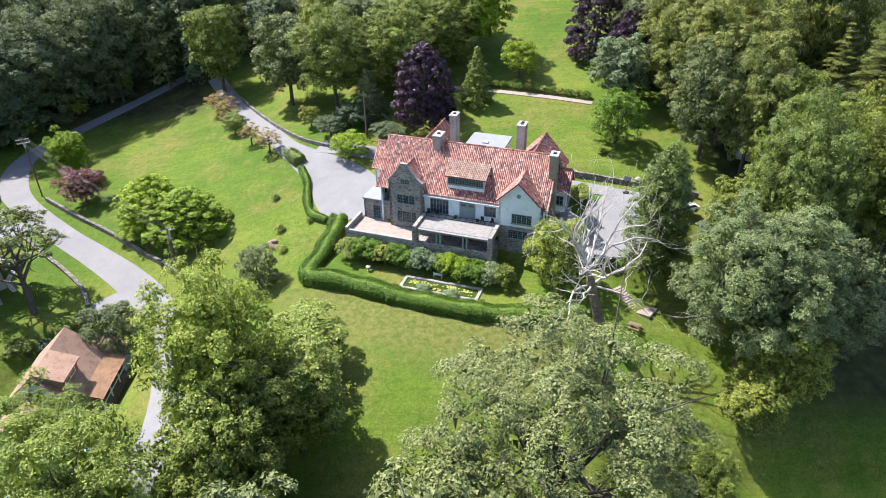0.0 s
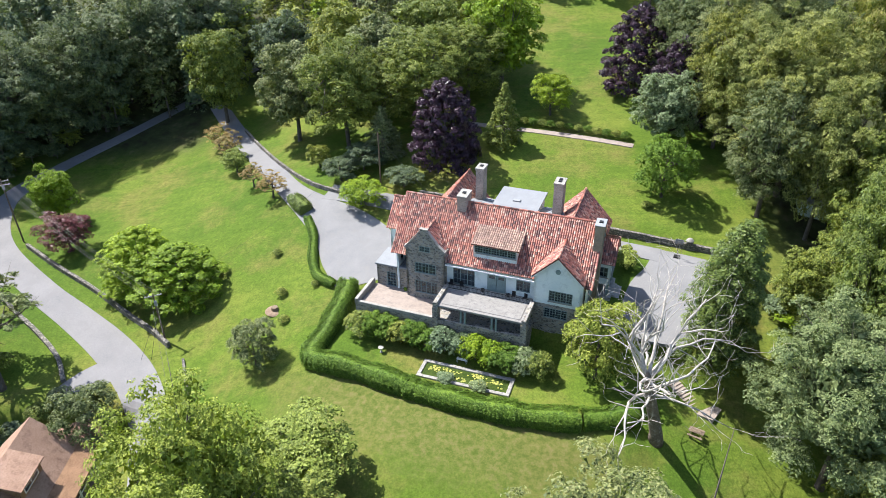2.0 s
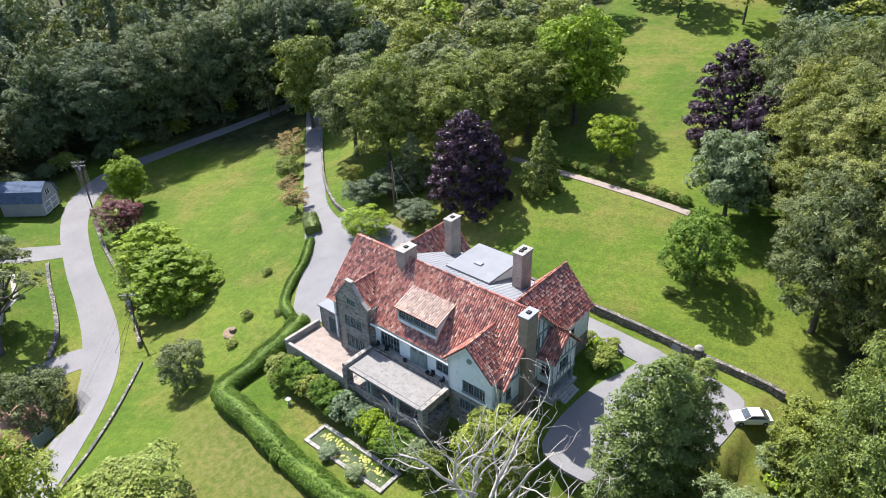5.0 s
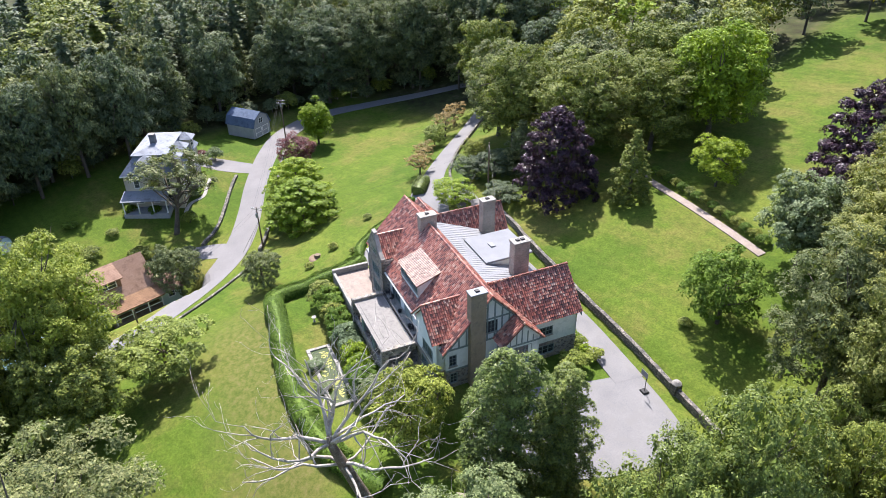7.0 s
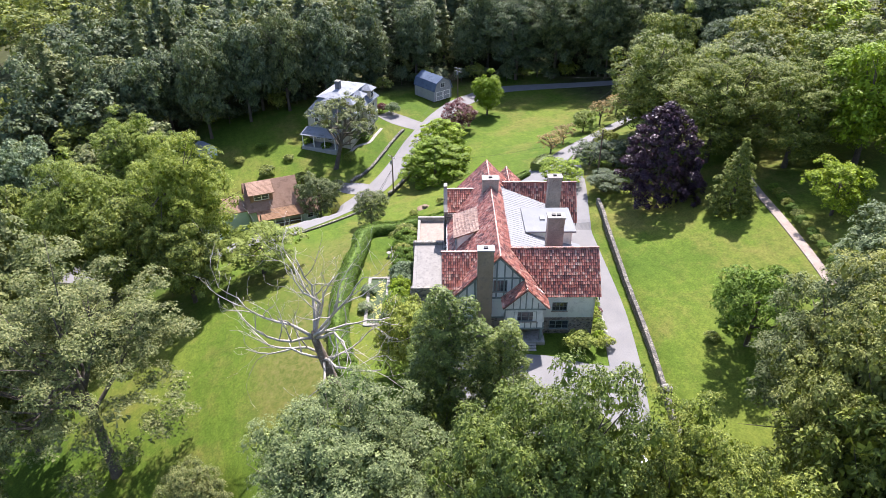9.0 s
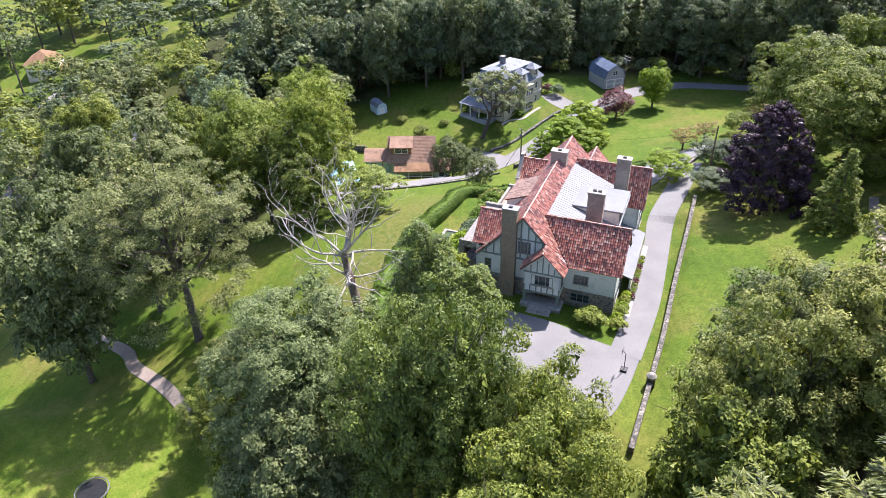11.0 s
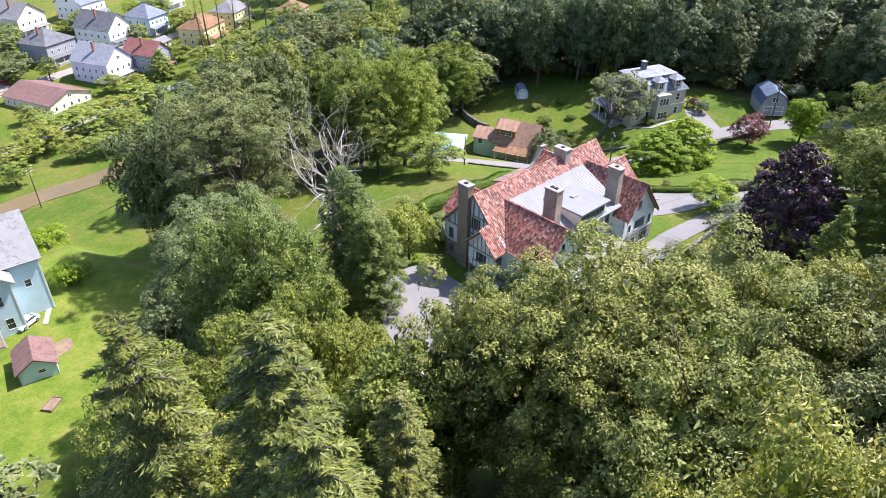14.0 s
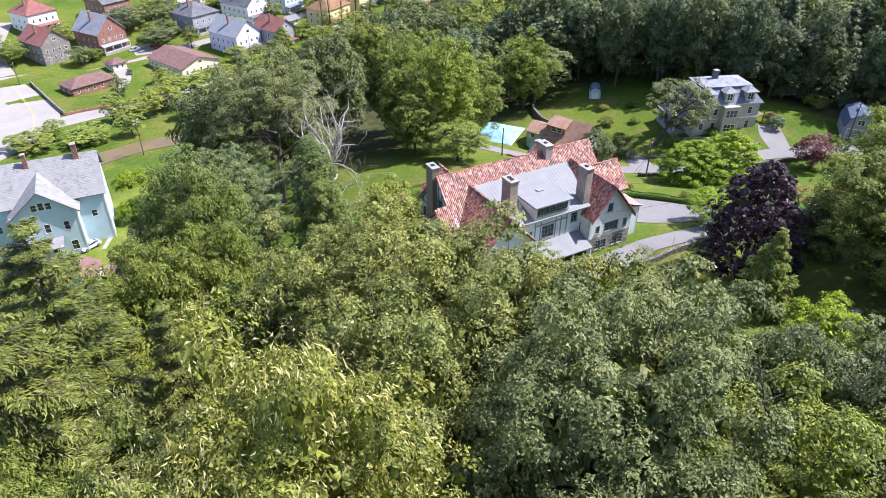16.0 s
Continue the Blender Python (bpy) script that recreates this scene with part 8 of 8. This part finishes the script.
for row in (
    (-6, -106, 5, 14, 8, 2.9, 2.0, "redbrick", "red_roof", "long brick ranch house with a faded red roof", "x", False, False, True),
    (-44.5, -104, 4, 14.5, 20, 3.4, 2.5, "cream_wall", "red_roof", "cream ranch house with a faded red roof", "y", False, False, False),
    (-71.5, -107, 8, 10, 13, 6.2, 4.2, "lilac_wall", "pale_roof", "lilac three-storey house with grey roof", "y", True, True, False),
    (-86, -98, 8, 8, 11, 5.8, 3.2, "grey_wall", "rust_roof", "dark house with a brick-red roof", "y", True, True, False),
    (-7.5, -146, 10, 9, 11.5, 6.2, 3.6, "stone", "rust_roof", "grey stone house with a red roof", "y", False, True, False),
    (-30, -146, 12, 10, 12, 6.2, 4.8, "redbrick", "pale_roof", "red brick house with a steep pale grey roof", "y", True, True, False),
    (-72, -140, 8, 11, 11, 6.0, 3.6, "grey_wall", "dark_roof", "grey house with a charcoal roof", "x", True, True, True),
    (-96, -136, 8, 10, 14, 6.0, 4.4, "white", "dark_roof", "white house with a charcoal roof", "y", True, True, False),
    (-116, -132, 8, 9, 10, 5.6, 3.4, "blue_wall", "slate", "pale blue house with a slate roof", "y", True, False, True),
    (-118, -100, 15, 13, 9, 5.6, 3.2, "yellow_wall", "brown_shingle", "yellow house with a weathered brown roof", "x", True, True, True),
    (-140, -104, 15, 12, 9, 5.2, 3.0, "yellow_wall", "grey_roof", "yellow cottage with a wide porch", "x", True, False, True),
    (-16, -178, 12, 10, 10, 6.0, 3.6, "white", "rust_roof", "white house with a red roof", "x", True, True, True),
    (20, -170, 12, 12, 11, 6.6, 3.2, "white", "grey_roof", "white house at the street's end", "x", True, True, True),
    (-48, -176, 10, 10, 11, 6.0, 4.0, "redbrick", "dark_roof", "brick house with a charcoal roof", "x", True, True, False),
    (-82, -172, 10, 11, 11, 6.0, 4.0, "cream_wall", "grey_roof", "cream house with a grey roof", "y", True, True, False),
    (-110, -168, 10, 11, 11, 6.0, 4.0, "white", "slate", "white house with a slate roof", "x", True, True, False),
    (-140, -150, 10, 10, 11, 6.0, 4.0, "white", "pale_roof", "white house with a pale roof", "y", True, True, False),
    (-23.5, -120.5, 5, 5, 5, 2.6, 1.5, "cream_wall", "red_roof", "small garage with a faded red roof", "y", False, False, True),
    (-104, -112, 8, 6, 5, 2.6, 1.2, "white", "grey_roof", "small white outbuilding with a grey roof", "x", False, False, False),
    (-66, 7, 62, 11, 9, 7.0, 3.4, "white", "grey_roof", "pale house with a grey roof among the trees", "x", False, True, False),
    (-150, -76, 18, 11, 9, 5.0, 3.0, "cream_wall", "brown_shingle", "cream house behind tall pines", "x", True, False, True),
):
    x, y, turn, w, d, h, rise = row[:7]
    k = 1.35 if h > 5 else 1.2
    town_house(x, y, turn, w * k, d * k, h * (1.25 if h > 5 else 1.1), rise * k, *row[7:])


def car(x, y, turn, paint, label, name="car"):
    """A parked car: lower body, cabin with glass, lamps and four wheels."""
    t = thing(name, label, "car", pose(x, y, ground_z(x, y) + 0.1, 0, 0, turn), "parked cars")
    prof = [(-2.1, 0.32), (2.1, 0.32), (2.15, 0.62), (1.9, 0.86), (0.95, 0.96), (-1.6, 1.0), (-2.1, 0.9), (-2.15, 0.6)]
    part("body", Mb().prism([(u, -0.85, z_) for u, z_ in prof], (0, 1.7, 0)), paint, t)
    cab = [(1.0, 0.95), (0.35, 1.42), (-1.0, 1.45), (-1.75, 0.98)]
    c = part("cabin", Mb().prism([(u, -0.74, z_) for u, z_ in cab], (0, 1.48, 0)), M["glass"], t, "dark tinted cabin glass")
    part("roof_panel", Mb().block((-1.0, -0.7, 1.42), (0.38, 0.7, 1.5), 0.05), paint, c)
    for u in (-0.95, 0.36):
        part("pillar", Mb().tube([(u, -0.75, 1.42), (u + (0.62 if u > 0 else -0.7), -0.78, 0.96)], [0.04, 0.05], 4).tube([(u, 0.75, 1.42), (u + (0.62 if u > 0 else -0.7), 0.78, 0.96)], [0.04, 0.05], 4), paint, c)
    for u in (-1.35, 1.35):
        for v in (-0.8, 0.8):
            w = part("wheel", Mb().tube([(u, v - 0.1, 0.32), (u, v + 0.1, 0.32)], [0.32, 0.32], 12), M["iron"], t)
            part("rim", Mb().tube([(u, v - 0.115, 0.32), (u, v + 0.115, 0.32)], [0.18, 0.18], 10), M["metal"], w)
    for v in (-0.6, 0.6):
        part("headlight", Mb().block((2.05, v - 0.16, 0.6), (2.17, v + 0.16, 0.74), 0.02), M["white"], t)
        part("tail_light", Mb().block((-2.18, v - 0.16, 0.66), (-2.08, v + 0.16, 0.8), 0.02), M["rust_roof"], t)
    return t


def paint(name, c):
    m, n, l, p = nodes_of(name)
    v = coord(n, False)
    l.new(ramp(n, l, noise_of(n, l, v, 2.0, 3), [(0.3, tuple(0.9 * x for x in c)), (0.7, c)]), p.inputs["Base Color"])
    p.inputs["Roughness"].default_value, p.inputs["Coat Weight"].default_value = 0.3, 0.5
    return m


white_car, silver_car, red_car, black_car = paint("white_car_paint", (0.75, 0.75, 0.75)), paint("silver_car_paint", (0.55, 0.58, 0.6)), paint("red_car_paint", (0.35, 0.02, 0.02)), paint("black_car_paint", (0.03, 0.03, 0.035))
car(41.6, 104.6, 200, white_car, "white car parked at the court's edge")
car(47.2, 26.6, 12, silver_car, "small silver car parked beside the blue house")
car(-64.6, -74.2, -160, black_car, "dark van parked along the street", "van")
car(-45.8, -131.5, 100, red_car, "red car on the driveway")
car(-37.8, -133.5, 170, silver_car, "grey car on the driveway")
car(-24.5, -111.5, 60, black_car, "black car beside the garage")
car(-84, -116, 95, black_car, "black car between the houses")
car(-92, -117, 10, red_car, "red car between the houses")

# trampoline, dirt patch and raised bed in the yard of the blue house
tx, ty = 39.4, 42.2
tr = thing("trampoline", "round black trampoline on the grass", "trampoline", pose(tx, ty, ground_z(tx, ty)))
part("mat", Mb().lathe([(1.9, 0.78), (1.9, 0.8), (0.02, 0.74)], 20), M["iron"], tr, "black jumping mat")
part("rim", Mb().tube([(2.15 * math.cos(a * math.pi / 12), 2.15 * math.sin(a * math.pi / 12), 0.82) for a in range(25)], [0.09] * 25, 5), M["dark_roof"], tr)
for a in range(6):
    c_, s_ = math.cos(a * math.pi / 3), math.sin(a * math.pi / 3)
    part("leg", Mb().tube([(2.1 * c_, 2.1 * s_, 0.8), (2.2 * c_, 2.2 * s_, -0.3)], [0.035, 0.035], 5), M["metal"], tr)
rb = thing("raised_bed", "raised garden bed edged with boards", "planter", pose(57.4, 47.6, ground_z(57.4, 47.6), 0, 0, 20))
for a, b in (((-1.4, -0.9), (1.4, -0.8)), ((-1.4, 0.8), (1.4, 0.9)), ((-1.4, -0.8), (-1.3, 0.8)), ((1.3, -0.8), (1.4, 0.8))):
    part("board", Mb().block((*a, -0.1), (*b, 0.4), 0.01), M["wood"], rb)
part("soil", Mb().block((-1.3, -0.8, -0.1), (1.3, 0.8, 0.3), 0.05), M["earth"], rb)
solid("bare_patch", ribbon([(46.2, 35.8, 1.2), (47.6, 36.6, 3.4), (49.4, 37.4, 3.2), (50.6, 38, 1.0)], 0.06), M["earth"], "bare sandy patch worn in the grass", "bare ground", kind="structure")
solid("yard_path", ribbon([(41.2, 24.4, 0.9), (43.4, 26.6, 0.9), (45.6, 29.0, 0.9)], 0.08), M["concrete"], "short pale concrete path", "path", kind="structure")
plant("bush", 2, 35.8, 22.6, 3.0, 4.2, "lime", "bright rounded tree beside the blue house", "tree")
plant("round", 2, 27.0, 2.0, 4.5, 6.5, "lime", "rounded tree on the creek bank")

# gardens of the beige house
for x, y, R, h, leaf in ((-81.5, 102.0, 1.8, 1.8, "hedge"), (-85.5, 104.6, 1.8, 1.8, "hedge"), (-80.0, 92.0, 1.7, 1.6, "hedge"), (-83.6, 88.0, 1.6, 1.4, "hedge"), (-78.5, 82.0, 1.5, 1.3, "maple"), (-94.0, 113.5, 2.2, 3.2, "pale"), (-96.0, 111.0, 1.8, 2.6, "plum"), (-72.0, 96.5, 1.6, 2.6, "yellow"), (-86.0, 76.0, 1.5, 1.4, "hedge"), (-82.0, 70.0, 1.6, 1.5, "maple"), (-66.0, 86.0, 2.2, 2.6, "dark"), (-63.0, 88.5, 2.0, 2.2, "maple"), (-60.5, 91.0, 1.8, 2.0, "dark"), (-68.5, 83.5, 2.4, 3.0, "maple"), (-74.0, 76.0, 2.2, 2.4, "maple"), (-62.0, 69.0, 2.4, 3.0, "dark")):
    plant("bush", 1 + int(-x) % 3, x, y, R, h, leaf, "garden shrub near the beige house", "shrub", "garden shrubs", "shrub")
solid("rockery_wall", wall_along([(-62.0, 94.6), (-65.5, 99.5), (-71, 104.2), (-77.5, 109.0), (-83, 113.5)], 0.7, 0.6, seed=8, wobble=0.12), M["fieldstone"], "rough rockery wall along the garden's edge", "wall", kind="structure")
solid("terrace_wall", wall_along([(-80.0, 47.5), (-75.5, 50.0), (-71.8, 53.9), (-68.5, 58.5), (-67.2, 62.0)], 0.7, 1.6, seed=9, wobble=0.1), M["fieldstone"], "curved fieldstone retaining wall above the pool house", "wall", kind="structure")
solid("side_drive", ribbon([(-84, 118.5, 5), (-90, 114, 6), (-95, 111, 5)], 0.05), M["road"], "pale asphalt side drive to the beige house", "driveway", kind="structure")
solid("lay_by", ribbon([(-54.5, 98.0, 5), (-58.5, 94.6, 5.5), (-61.5, 91.6, 3.6)], 0.05), M["road"], "short asphalt pull-in beside the lane", "driveway", kind="structure")
solid("curved_path", ribbon([(-86, 108.2, 0.8), (-82.5, 105.5, 0.8), (-79.5, 103.2, 0.8), (-78.6, 99.6, 0.8), (-76, 97.2, 0.8)], 0.09), M["concrete"], "curved pale garden path", "path", kind="structure")

# trees of the town and the creek's banks
rng = random.Random(14)
for x, y in ((-8, -58), (4, -62), (24, -58), (-14, -131), (-50, -140), (-58, -122), (-28, -92), (-62, -90), (-78, -118), (-84, -126), (-104, -124), (-90, -110), (-110, -90), (-58, -140), (-20, -160), (8, -158), (-70, -160), (-92, -156), (-124, -150), (-130, -122), (-96, -92), (-11, -88), (-24, -80), (-68, -84), (-34, -164), (-134, -90), (-76, -60), (-64, -52), (-36, -50), (-14, -46), (6, -44), (48, -46), (-110, -60)):
    plant("far", 1 + int(-x) % 3, x, y, rng.uniform(3.4, 5.4), rng.uniform(6, 10), ("maple", "oak", "yellow", "dark")[int(x - y) % 4], "leafy tree in a town garden", group="town garden trees")
for x, y, R, h, kind, leaf in ((-22, -70, 5, 7, "far", "yellow"), (-30, -64, 5.5, 8, "far", "yellow"), (-14, -62, 5, 7, "far", "maple"), (-2, -58, 4.5, 6, "far", "maple"), (-42, -62, 5, 8, "far", "maple"), (-52, -60, 5, 9, "far", "yellow"), (18, -48, 5, 4, "far", "yellow"), (32, -54, 5, 4, "far", "maple"), (-20, -40, 4, 6, "far", "yellow"), (-30, -42, 5, 9, "far", "maple"), (-80, -84, 4.5, 9, "cone", "yellow"), (-48, -132, 5, 7, "far", "oak"), (-55, -140, 5, 6, "far", "oak"), (-20, -134, 3.5, 4, "far", "maple"), (6, -147, 4.5, 6, "far", "maple"), (-62, -152, 5, 8, "far", "oak"), (-46, -156, 6, 9, "far", "oak"), (-122, -116, 5, 9, "far", "maple"), (-100, -152, 5, 8, "far", "maple"), (-130, -140, 5, 8, "far", "yellow"), (-90, -70, 5, 9, "far", "maple"), (-104, -64, 6, 11, "far", "maple"), (-120, -50, 7, 14, "far", "maple"), (-60, -160, 5, 9, "far", "maple")):
    plant(kind, 1 + int(-x) % 2, x, y, R * 1.45, h * 1.3, leaf, "leafy tree in the town", group="town trees")
for i, (x, y) in enumerate(((-108, -86), (-112, -83), (-119, -82), (-124, -78), (-130, -74), (-99, -80))):
    z = ground_z(x, y)
    t = thing("pine_tree", "tall bare-stemmed pine with sparse needles", "tree", pose(x, y, z, 0, 3, i * 50), "tall pines")
    part("trunk", Mb().tube([(0, 0, -0.5), (0.2, 0, 10), (0, 0.2, 24)], [0.4, 0.3, 0.06], 7), M["bark"], t)
    rg = np.random.default_rng(i)
    k = 420
    zz = rg.uniform(9, 24.5, k)
    th = rg.uniform(0, 6.28, k)
    rad = rg.uniform(0.2, 2.2, k) * (1.2 - (zz - 9) / 18)
    part("crown", leaf_mesh("crown", np.stack([rad * np.cos(th), rad * np.sin(th), zz], 1), rg.normal(0, 1, (k, 3)) + [0, 0, 1], 0.55, rg, 0.4), M["needle"], t, tidy=False)
